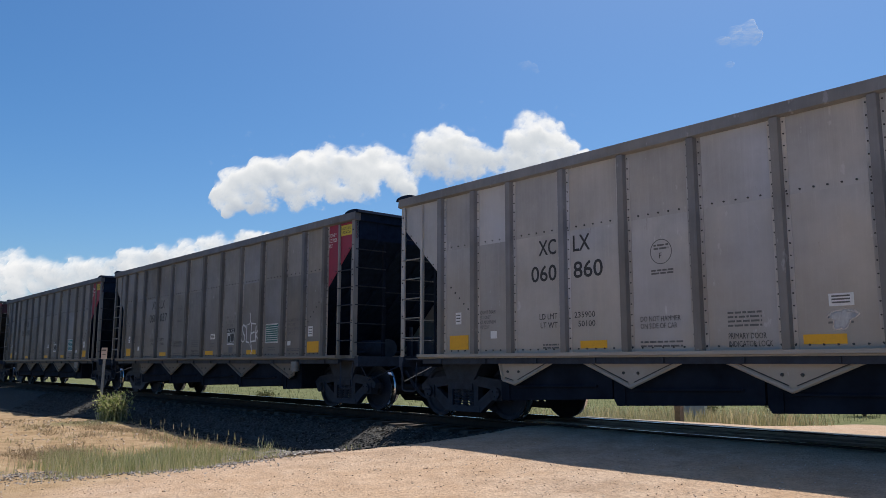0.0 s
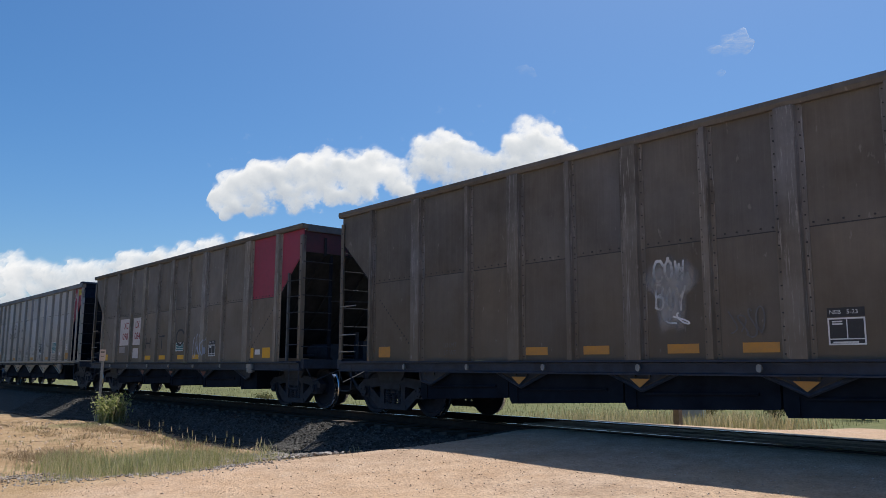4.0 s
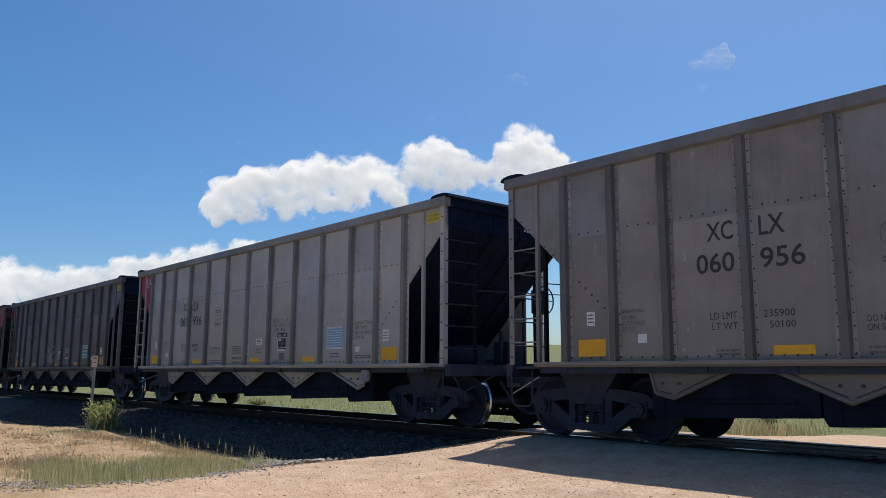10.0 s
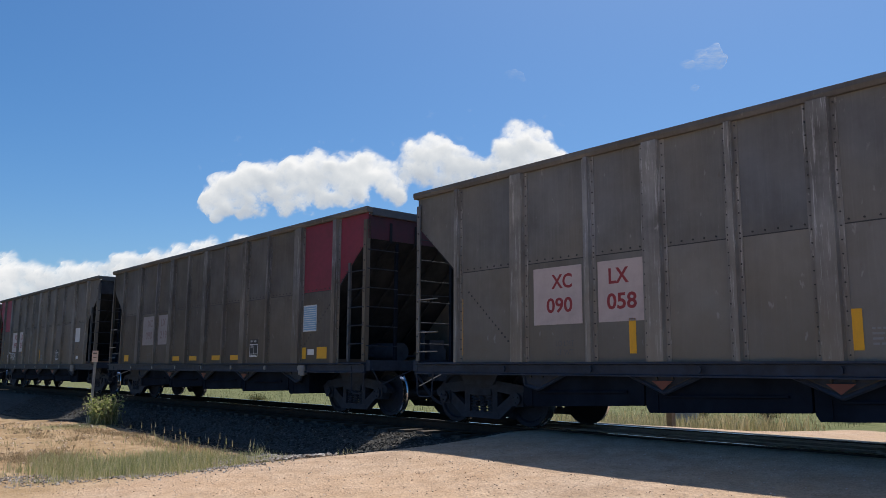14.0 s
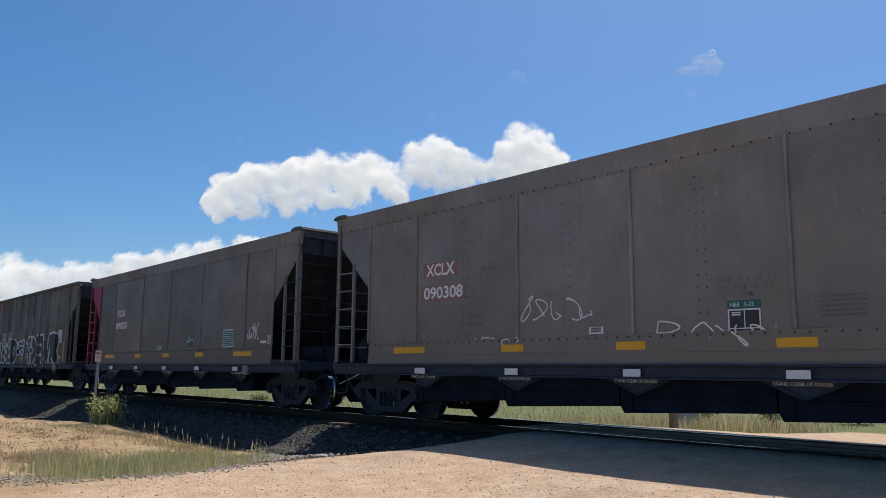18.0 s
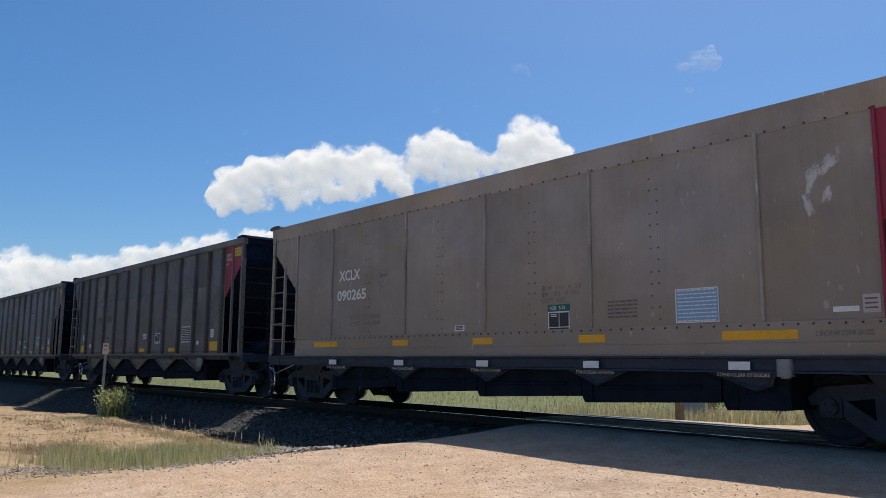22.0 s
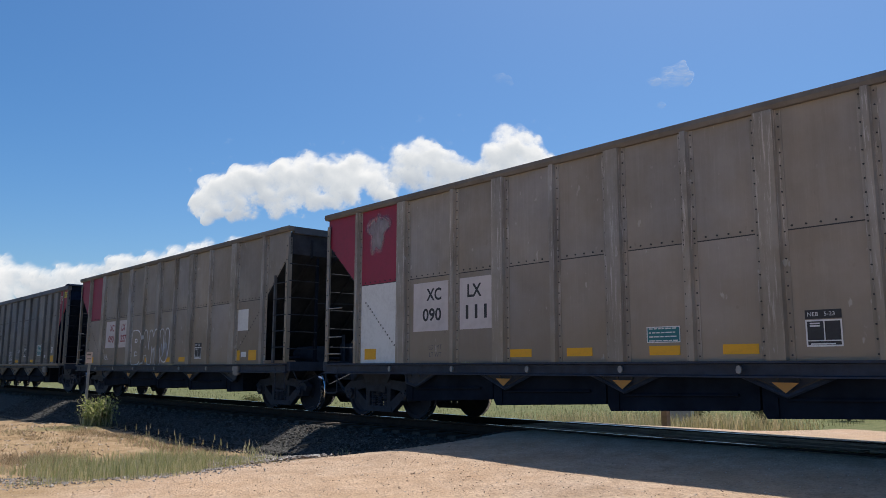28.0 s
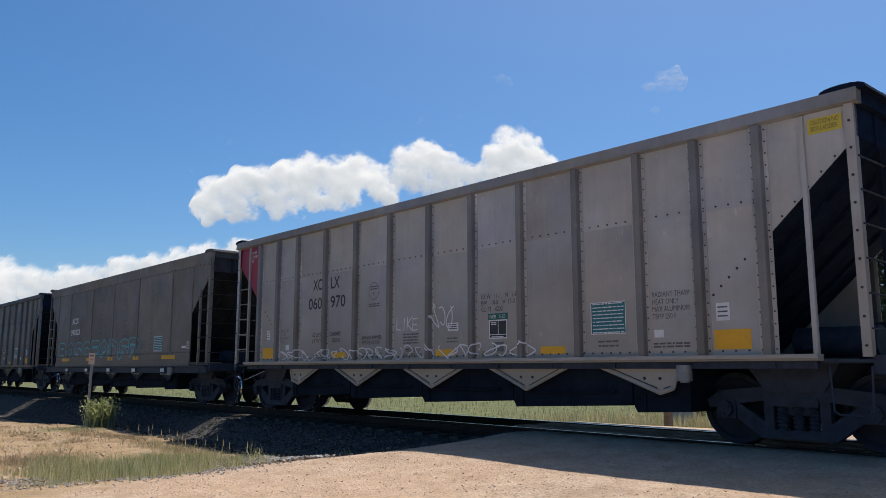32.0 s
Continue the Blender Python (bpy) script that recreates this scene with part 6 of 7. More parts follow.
def build_ground():
    xs = spaced(-42, 6, 0.26, (-3500, 3000))
    ys = spaced(-2, 26, 0.24, (-600, 4200))
    nx, ny = len(xs), len(ys)
    v = [(x, y, ground_z(x, y)) for y in ys for x in xs]
    f = [(j * nx + i, j * nx + i + 1, (j + 1) * nx + i + 1, (j + 1) * nx + i) for j in range(ny - 1) for i in range(nx - 1)]
    me = bpy.data.meshes.new("ground")
    me.from_pydata(v, [], f)
    me.shade_smooth()
    col = me.color_attributes.new("zone", "FLOAT_COLOR", "POINT")
    data = np.zeros((len(v), 4))
    for i, (x, y, z) in enumerate(v):
        e = road_edge(y)
        off = smooth(e + 0.4, e - 1.0, x)
        bank = abs(y - TRACK_Y)
        grass = 0.0
        if y > 12:
            grass = max(off * smooth(13.0, 14.6, y), smooth(21.5, 23.5, y + 0.25 * (x + 9)))
            if x > 8:
                grass = 1.0
        elif y < 7.5:
            grass = 0.5 * smooth(1.8, 0.4, math.hypot(x + 12.2, y - 4.5)) + 0.35 * smooth(-26, -34, x) + 0.5 * smooth(2.2, 0.6, math.hypot(x + 21.8, y - 6.6))
        unseen_dark = 0.0
        if x < -12 and y < 6:      # unseen dark ground, added to cut light bounced onto the far cars
            unseen_dark = smooth(0.2, -2.4, y + 0.16 * x) * smooth(-12, -18, x)
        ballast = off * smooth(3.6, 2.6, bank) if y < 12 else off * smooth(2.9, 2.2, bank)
        data[i] = (grass, ballast, off if y < 12 else 0, unseen_dark)
    col.data.foreach_set("color", data.ravel())
    me.materials.append(soil_material())
    return tagged(put("ground", me), "pink-tan dirt road and grassland reaching the horizon", "ground", kind="structure")


build_ground()

# ---- track ----
RAILSTEEL = plain("rail_side_rust", (0.036, 0.029, 0.025), 0.8, 0.0, 0.35, gloss=0.1)
RAILTOP = plain("polished_rail_head", (0.75, 0.75, 0.75), 0.24, 1.0, 0.06, 3.0, 0.0)
TIE = plain("creosoted_timber", (0.075, 0.06, 0.05), 0.85, 0.0, 0.45, 7.0, 0.5)
PLANK = plain("dusty_crossing_timber", (0.36, 0.30, 0.25), 0.85, 0.0, 0.35, 5.0, 0.5)
STONE = plain("crushed_rock", (0.25, 0.245, 0.245), 0.85, 0.0, 0.55, 9.0, 0.3)
track = thing("track", (0, TRACK_Y, 0), "single railway track of steel rails on dark timber ties", "railway track", kind="structure")
prof = [(-0.07, -0.17), (0.07, -0.17), (0.07, -0.155), (0.012, -0.135), (0.012, -0.045), (0.037, -0.03), (0.037, -0.004), (0.03, 0.0), (-0.03, 0.0), (-0.037, -0.004), (-0.037, -0.03), (-0.012, -0.045), (-0.012, -0.135), (-0.07, -0.155)]


def rail_shape():
    s = Shape().run(prof, -420, 60)
    s.m[-len(prof) + 7] = 1
    for k in (6, 8):
        s.m[-len(prof) + k] = 1
    return s


for y in (-0.755, 0.755):
    put("rail", shared("rail", rail_shape, [RAILSTEEL, RAILTOP]), track, (0, y, 0))
trng = random.Random(4)
for i in range(150):
    x = 2 - i * 0.51
    if x > -10.2:
        continue
    o = put("tie", shared("tie", lambda: Shape().box(-0.115, 0.115, -1.3, 1.3, -0.36, -0.175), [TIE]), track, (x, trng.uniform(-0.03, 0.03), trng.uniform(-0.012, 0.0)))
    o.rotation_euler = (0, 0, trng.uniform(-0.012, 0.012))
for y, w in ((-0.50, 0.24), (-0.25, 0.22), (0.0, 0.24), (0.25, 0.22), (0.50, 0.24), (0.95, 0.24), (1.22, 0.26)):
    for x0, x1 in ((-9.7, -6.9), (-6.88, -3.9), (-3.88, -0.9), (-0.88, 2.4), (2.42, 5.5)):
        put("crossing_plank", shared(("crossing_plank", round(x1 - x0, 2), w), lambda: Shape().box(0, x1 - x0, -w / 2 + 0.008, w / 2 - 0.008, -0.16, 0.0), [PLANK]), track, (x0 + trng.uniform(-0.03, 0.03), y, -0.012 + trng.uniform(-0.012, 0.004)))


def stones(name, count, place, size, mat, seed, label, category="stones", lift=0.25):
    """Many loose angular stones in one mesh."""
    r = random.Random(seed)
    base = [(0, 0, 0.8), (0.9, 0.1, 0.15), (0.2, 0.95, 0.1), (-0.85, 0.35, 0.2), (-0.5, -0.8, 0.1), (0.55, -0.75, 0.2), (0, 0, -0.6)]
    faces = [(0, 1, 2), (0, 2, 3), (0, 3, 4), (0, 4, 5), (0, 5, 1), (6, 2, 1), (6, 3, 2), (6, 4, 3), (6, 5, 4), (6, 1, 5)]
    v, f = [], []
    for i in range(count):
        x, y = place(r)
        z = ground_z(x, y)
        k = r.uniform(*size)
        m = Euler((r.uniform(-0.6, 0.6), r.uniform(-0.6, 0.6), r.uniform(0, 6.28))).to_matrix()
        n = len(v)
        sc = (k * r.uniform(0.8, 1.3), k * r.uniform(0.7, 1.1), k * r.uniform(0.5, 0.9))
        for p in base:
            q = m @ Vector((p[0] * sc[0], p[1] * sc[1], p[2] * sc[2]))
            v.append((x + q.x, y + q.y, z + q.z + k * lift))
        f += [tuple(n + j for j in t) for t in faces]
    me = bpy.data.meshes.new(name)
    me.from_pydata(v, [], f)
    me.materials.append(mat)
    return tagged(put(name, me), label, category, kind="stuff")


def island_stone(name, stops, rough=0.9):
    m, t, b = nodes_of(name)
    g = t.nodes.new("ShaderNodeNewGeometry")
    c = ramp(t, g.outputs["Random Per Island"], stops)
    n = noise_at(t, coords(t), 30.0)
    t.links.new(mixed(t, maths(t, "MULTIPLY", n, 0.5), c, tuple(k * 0.6 for k in stops[0][1])), b.inputs["Base Color"])
    b.inputs["Roughness"].default_value, b.inputs["Specular IOR Level"].default_value = rough, 0.05
    return m


# bank stones below their own tone: the train's shadow is put into the colour
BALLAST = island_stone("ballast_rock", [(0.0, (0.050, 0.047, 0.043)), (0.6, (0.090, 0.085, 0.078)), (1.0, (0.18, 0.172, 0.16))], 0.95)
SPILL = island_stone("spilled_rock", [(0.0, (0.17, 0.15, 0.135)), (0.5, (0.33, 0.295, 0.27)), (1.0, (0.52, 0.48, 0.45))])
PEBBLE = island_stone("road_pebble", [(0.0, (0.38, 0.28, 0.21)), (0.6, (0.50, 0.39, 0.30)), (1.0, (0.64, 0.54, 0.46))])


def ballast_spot(r):
    while True:
        x = -9.2 - 26 * r.random() ** 1.5
        y = r.uniform(7.15, 9.6)
        if x < road_edge(y) + 0.1 + r.uniform(-0.5, 0.4):
            return x, y


def ballast_toe(r):
    return -11.75 + r.gauss(0, 0.55), 6.48 + r.gauss(0, 0.28)


def ballast_far(r):
    return -9.9 - 40 * r.random() ** 1.3, r.uniform(11.4, 12.9)


def road_spot(r):
    return r.uniform(-14, -2.5), 2.0 + 6.8 * r.random()


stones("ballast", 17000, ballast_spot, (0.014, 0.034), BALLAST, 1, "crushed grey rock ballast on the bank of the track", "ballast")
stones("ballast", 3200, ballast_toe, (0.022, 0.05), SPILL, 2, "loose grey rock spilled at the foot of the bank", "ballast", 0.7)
# far stones take the paler rock: their sunlight is put into the colour
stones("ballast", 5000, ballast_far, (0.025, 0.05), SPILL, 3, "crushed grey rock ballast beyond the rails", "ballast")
stones("gravel", 4500, road_spot, (0.005, 0.014), PEBBLE, 5, "small pink-grey pebbles lying on the dirt road", "gravel")



def edge_pebble(r):
    q = r.random()
    return -10.6 - 1.6 * q + r.gauss(0, 0.5), 5.4 - 3.2 * q + r.gauss(0, 0.35)


def sand_stone(r):
    return r.uniform(-26, -13), r.uniform(3.4, 6.9)


stones("gravel", 2600, edge_pebble, (0.008, 0.026), SPILL, 6, "grey pebbles gathered along the edge of the dirt road", "gravel")
stones("gravel", 700, sand_stone, (0.012, 0.04), PEBBLE, 7, "scattered stones on the sandy verge", "gravel")

# ---- grass and weeds ----
def grass_material(name, stops):
    m, t, b = nodes_of(name)
    g = t.nodes.new("ShaderNodeNewGeometry")
    c = ramp(t, g.outputs["Random Per Island"], stops)
    t.links.new(c, b.inputs["Base Color"])
    b.inputs["Roughness"].default_value = 0.7
    tr = t.nodes.new("ShaderNodeBsdfTranslucent")
    t.links.new(c, tr.inputs["Color"])
    mix = t.nodes.new("ShaderNodeMixShader")
    mix.inputs[0].default_value = 0.5
    t.links.new(b.outputs[0], mix.inputs[1])
    t.links.new(tr.outputs[0], mix.inputs[2])
    t.links.new(mix.outputs[0], t.nodes["Material Output"].inputs["Surface"])
    return m


GRASS = grass_material("green_grass", [(0.0, (0.22, 0.25, 0.10)), (0.4, (0.37, 0.38, 0.17)), (0.75, (0.52, 0.47, 0.27)), (1.0, (0.64, 0.56, 0.38))])
FIELD = grass_material("meadow_grass", [(0.0, (0.066, 0.074, 0.030)), (0.5, (0.112, 0.120, 0.050)), (0.8, (0.180, 0.170, 0.080)), (1.0, (0.30, 0.26, 0.15))])
LEAF = grass_material("weed_leaves", [(0.0, (0.20, 0.22, 0.10)), (0.6, (0.36, 0.36, 0.19)), (1.0, (0.58, 0.54, 0.36))])
WEED = grass_material("leafy_weed", [(0.0, (0.16, 0.20, 0.06)), (0.6, (0.28, 0.31, 0.11)), (1.0, (0.46, 0.44, 0.22))])
LITTER = grass_material("dead_brown_grass", [(0.0, (0.16, 0.11, 0.06)), (0.5, (0.30, 0.22, 0.13)), (1.0, (0.46, 0.37, 0.24))])
STRAW = grass_material("dry_grass", [(0.0, (0.25, 0.24, 0.11)), (0.5, (0.42, 0.36, 0.20)), (1.0, (0.55, 0.45, 0.28))])


def blades(name, count, place, height, width, mat, seed, label, lean=0.35, seeds=False):
    r = random.Random(seed)
    v, f = [], []
    for i in range(count):
        spot = place(r)
        x, y = spot[0], spot[1]
        h = r.uniform(*height) * (spot[2] if len(spot) > 2 else 1)
        z = ground_z(x, y) - 0.02
        a, b = r.uniform(0, 6.28), r.uniform(0, 6.28)
        dx, dy = math.cos(a) * width * h * 4, math.sin(a) * width * h * 4
        lx, ly = math.cos(b) * lean * h * r.random(), math.sin(b) * lean * h * r.random()
        n = len(v)
        v += [(x - dx, y - dy, z), (x + dx, y + dy, z), (x + dx * 0.7 + lx * 0.4, y + dy * 0.7 + ly * 0.4, z + h * 0.55), (x - dx * 0.7 + lx * 0.4, y - dy * 0.7 + ly * 0.4, z + h * 0.55), (x + lx, y + ly, z + h)]
        f += [(n, n + 1, n + 2, n + 3), (n + 3, n + 2, n + 4)]
        if seeds:
            k, w = len(v), 0.009
            p = (x + lx, y + ly, z + h)
            v += [(p[0] - w, p[1], p[2] - 0.09), (p[0] + w, p[1] + w, p[2] - 0.09), (p[0] + w, p[1], p[2]), (p[0] + lx * 0.15, p[1], p[2] + 0.03), (p[0] - w, p[1], p[2])]
            f += [(k, k + 1, k + 2, k + 3), (k, k + 3, k + 4)]
    me = bpy.data.meshes.new(name)
    me.from_pydata(v, [], f)
    me.materials.append(mat)
    return tagged(put(name, me), label, "grass", kind="stuff")


def verge(r):
    while True:
        a, b = r.uniform(-1.25, 1.35), r.uniform(-1.2, 1.2)
        x, y = -12.7 + 0.62 * a - 1.9 * b, 4.65 + 1.55 * a + 0.75 * b
        d = math.hypot(a / 1.3, b / 1.15)
        if noise.noise((x * 1.1, y * 1.1, 7.7)) + 0.6 * noise.noise((x * 3.1, y * 3.1, 2.2)) + 0.5 * (r.random() - 0.5) > -0.55 + 0.85 * d * d:
            return x, y, 1.1 - 0.5 * d


def shade_edge(r):
    x = -17.8 + 6.0 * r.random()
    return x, 6.55 + 0.25 * r.gauss(0, 1) - 0.03 * (x + 15)


def post_clump(r):
    a, d = r.uniform(0, 6.28), abs(r.gauss(0, 0.20))
    return -21.75 + d * 1.3 * math.cos(a), 7.12 + 1.0 * d * math.sin(a), 1.15 - 0.8 * min(d, 1)


def sand_tuft(r):
    k = int(r.random() * 26)
    q = random.Random(k * 7 + 3)
    cx, cy = q.uniform(-24, -13.5), q.uniform(3.2, 6.6)
    return cx + r.gauss(0, 0.22), cy + r.gauss(0, 0.16)


def far_field(r):
    y = 14 + 26 * r.random() ** 1.6
    return road_edge(y) - 0.4 - 55 * r.random() ** 1.2, y


def far_verge(r):
    y = 15.5 + 6 * r.random()
    return road_edge(y) - 0.1 - 6.5 * r.random() ** 1.3, y


blades("grass", 11000, verge, (0.07, 0.34), 0.0045, GRASS, 1, "patch of short green grass beside the dirt road")


def litter_spot(r):
    k = r.random()
    if k < 0.35:      # left of the green patch
        return -15.2 + r.gauss(0, 0.55), 3.9 + r.gauss(0, 0.4)
    if k < 0.75:      # along the foot of the bank
        q = r.random()
        return -21.0 + 6.6 * q + r.gauss(0, 0.25), 6.35 + 0.35 * q + r.gauss(0, 0.2)
    q = int(r.random() * 14)
    c = random.Random(q * 13 + 5)
    return c.uniform(-26, -14) + r.gauss(0, 0.3), c.uniform(3.4, 6.4) + r.gauss(0, 0.14)


blades("grass", 11000, litter_spot, (0.03, 0.11), 0.012, LITTER, 11, "matted dead brown grass on the sandy verge", 1.6)
blades("grass", 34, shade_edge, (0.2, 0.40), 0.002, STRAW, 2, "tall dry grass stalks with pale seed heads", 0.3, True)
blades("grass", 700, shade_edge, (0.05, 0.15), 0.012, GRASS, 8, "short grass along the foot of the bank")
blades("weeds", 420, post_clump, (0.25, 0.78), 0.0045, LEAF, 3, "clump of tall green weeds round the marker post", 0.6)
blades("grass", 900, sand_tuft, (0.04, 0.12), 0.014, STRAW, 4, "sparse dry tufts on bare sand")
blades("grass", 20000, far_field, (0.06, 0.22), 0.010, FIELD, 5, "green meadow grass beyond the track")
blades("grass", 4200, far_verge, (0.15, 0.55), 0.006, STRAW, 6, "tall tawny grass beside the road beyond the track", 0.5)
for k, (x, y, h) in enumerate(((-12.9, 6.9, 0.26), (-11.2, 7.6, 0.22), (-13.9, 7.4, 0.26))):
    blades("weeds", 22, lambda r: (x + r.gauss(0, 0.08), y + r.gauss(0, 0.08)), (h * 0.4, h), 0.008, GRASS, 40 + k, "lone weed on the ballast", 0.7)

# ---- signs ----
SIGNFACE = worn("sun_bleached_orange_sign", (0.66, 0.44, 0.32), (0.66, 0.58, 0.52), 0.7, 0.6, 10.0)
marker = thing("marker_post", (-22.2, 6.9, ground_z(-22.2, 6.9) - 0.05), "leaning grey steel marker post with a small faded orange sign", "sign")
marker.rotation_euler = (0, radians(-1.5), 0)
put("post", Shape().box(-0.03, 0.03, -0.02, 0.02, 0, 1.75).mesh("post", [GREYSTEEL]), marker)
put("sign_plate", Shape().box(-0.075, 0.075, -0.055, -0.035, 1.66, 1.96).mesh("sign_plate", [SIGNFACE]), marker)
put("sign_bar", Shape().box(-0.05, 0.05, -0.061, -0.0575, 1.87, 1.91).box(-0.045, 0.045, -0.061, -0.0575, 1.77, 1.79).mesh("sign_bar", [WEATHERED]), marker)
marker.rotation_euler = (0, radians(1.2), radians(52))

sx, sy = -13.05, 20.1
stop = thing("stop_sign", (sx, sy, ground_z(sx, sy) - 0.05), "octagonal road sign seen from its bare grey back", "road sign")
stop.rotation_euler = (0, 0, radians(24))
put("post", Shape().box(-0.05, 0.05, -0.05, 0.05, 0, 2.75).mesh("post", [WEATHERED]), stop)
octo = [(0.40 * math.cos(math.pi / 8 + k * math.pi / 4), 3.10 + 0.40 * math.sin(math.pi / 8 + k * math.pi / 4)) for k in range(8)]
put("sign_plate", Shape().prism(octo, 0.052, 0.058).mesh("sign_plate", [plain("bare_aluminium", (0.6, 0.6, 0.6), 0.4, 0.3, 0.1)]), stop)

hut = thing("signal_cabinet", (sx - 0.15, sy + 0.9, ground_z(sx, sy + 0.9) - 0.05), "tall pale grey metal signal cabinet behind the road sign", "cabinet")
hut.rotation_euler = (0, 0, radians(24))
HUT = plain("pale_cabinet_paint", (0.50, 0.50, 0.49), 0.5, 0.0, 0.12, 3.0, 0.1)
put("body", Shape().box(-0.34, 0.34, -0.3, 0.3, 0.08, 2.40).mesh("body", [HUT]), hut)
put("roof", Shape().prism([(-0.38, 2.404), (0.38, 2.404), (0.36, 2.47), (-0.36, 2.47)], -0.34, 0.34).mesh("roof", [HUT]), hut)
put("door", Shape().box(-0.29, 0.29, -0.325, -0.303, 0.2, 2.28).mesh("door", [HUT]), hut)
put("handle", Shape().box(0.2, 0.23, -0.36, -0.327, 1.2, 1.4).mesh("handle", [GREYSTEEL]), hut)
put("plinth", Shape().box(-0.4, 0.4, -0.36, 0.36, 0.0, 0.078).mesh("plinth", [STONE]), hut)

# ---- pines and shrubs beyond the crossing ----
NEEDLE = grass_material("pine_needles", [(0.0, (0.018, 0.035, 0.014)), (0.5, (0.035, 0.06, 0.022)), (1.0, (0.075, 0.10, 0.035))])
BARK = plain("pine_bark", (0.10, 0.075, 0.055), 0.9, 0.0, 0.4, 8.0, 0.6)


def pine(x, y, height, spread, seed, label):
    r = random.Random(seed)
    z = ground_z(x, y) - 0.1
    tree = thing("pine_tree", (x, y, z), label, "tree")
    trunk, needles_v, needles_f = Shape(), [], []
    seg = 9
    axis = [Vector((0.10 * math.sin(k * 0.9 + seed), 0.10 * math.cos(k * 1.1), height * k / seg)) for k in range(seg + 1)]
    for k in range(seg):
        r0, r1 = 0.028 * height * (1 - k / seg) * 0.55 + 0.03, 0.028 * height * (1 - (k + 1) / seg) * 0.55 + 0.03
        trunk.rod(axis[k], axis[k + 1], r0, 9, 0, r1)

    def tuft(p, d, size):
        for i in range(20):
            w = (d + Vector((r.gauss(0, 0.75), r.gauss(0, 0.75), r.gauss(0.25, 0.6)))).normalized()
            q = w.orthogonal().normalized() * size * 0.055
            s = size * r.uniform(0.6, 1.15)
            n = len(needles_v)
            needles_v.extend([p - q, p + q, p + w * s])
            needles_f.append((n, n + 1, n + 2))

    zz = height * 0.05
    while zz < height * 0.985:
        t = zz / height
        reach = spread * (0.62 + 0.38 * math.sin(t * 7 + seed)) * (1 - t) ** 0.62 * (0.75 if t < 0.2 else 1.0) + 0.35
        for b in range(r.choice((3, 4, 4, 5))):
            a = r.uniform(0, 6.28)
            d = Vector((math.cos(a), math.sin(a), r.uniform(-0.12, 0.42)))
            length = reach * r.uniform(0.5, 1.15)
            base = Vector((0, 0, zz))
            mid = base + d * length * 0.55 + Vector((0, 0, -0.06 * length))
            tip = base + d * length + Vector((0, 0, 0.10 * length))
            trunk.rod(base, mid, 0.035 * (1 - t) + 0.014, 5, 0, 0.02)
            trunk.rod(mid, tip, 0.02, 4, 0, 0.008)
            for i in range(int(10 + length * 11)):
                q = r.uniform(0.32, 1.02)
                p = base.lerp(mid, q / 0.55) if q < 0.55 else mid.lerp(tip, (q - 0.55) / 0.45)
                p = p + Vector((r.gauss(0, 0.30), r.gauss(0, 0.30), r.gauss(0.03, 0.17)))
                tuft(p, d, r.uniform(0.20, 0.38))
        zz += r.uniform(0.22, 0.42) * (0.6 + 0.5 * height / 12)
    tuft(Vector((0, 0, height)), Vector((0, 0, 1)), 0.5)
    put("trunk", trunk.mesh("trunk", [BARK], True), tree)
    me = bpy.data.meshes.new("crown")
    me.from_pydata([tuple(p) for p in needles_v], [], needles_f)
    me.materials.append(NEEDLE)
    put("crown", me, tree)


pine(-19.2, 41.0, 10.6, 6.0, 3, "dark green pine with open ragged crown beyond the crossing")
pine(-13.6, 42.0, 15.2, 6.4, 8, "tall dark green pine with open ragged crown")
pine(-23.5, 50.0, 8.5, 5.0, 21, "bushy dark green pine at the edge of the meadow")
pine(-16.4, 44.5, 11.8, 5.2, 31, "dark green pine closing the gap between two others")
pine(-19.6, 48.0, 8.4, 5.0, 35, "low bushy dark green pine in the meadow")
pine(-12.2, 49.0, 10.5, 5.6, 41, "broad dark green pine behind the tallest one")
pine(-7.5, 46.0, 14.0, 5.5, 12, "dark green pine standing behind a taller one")


def shrub(x, y, height, width, seed, label, foliage=None):
    foliage = foliage or FIELD
    r = random.Random(seed)
    z = ground_z(x, y) - 0.03
    bush = thing("shrub", (x, y, z), label, "shrub")
    stems, v, f = Shape(), [], []
    for k in range(16):
        a, q = r.uniform(0, 6.28), r.uniform(0.3, 1)
        tip = Vector((math.cos(a) * width * q * 0.5, math.sin(a) * width * q * 0.5, height * r.uniform(0.6, 1.0)))
        stems.rod((0, 0, 0), tip, 0.015, 4, 0, 0.005)
        for i in range(60):
            p = tip * r.uniform(0.35, 1.05) + Vector((r.gauss(0, 0.12), r.gauss(0, 0.12), r.gauss(0, 0.09)))
            w = Vector((r.gauss(0, 1), r.gauss(0, 1), r.gauss(0.3, 1))).normalized()
            u = w.orthogonal().normalized() * 0.022
            n = len(v)
            v.extend([p - u, p + u, p + u * 0.6 + w * 0.07, p - u * 0.6 + w * 0.07])
            f.append((n, n + 1, n + 2, n + 3))
    put("stems", stems.mesh("stems", [BARK]), bush)
    me = bpy.data.meshes.new("leaves")
    me.from_pydata([tuple(p) for p in v], [], f)
    me.materials.append(foliage)
    put("leaves", me, bush)


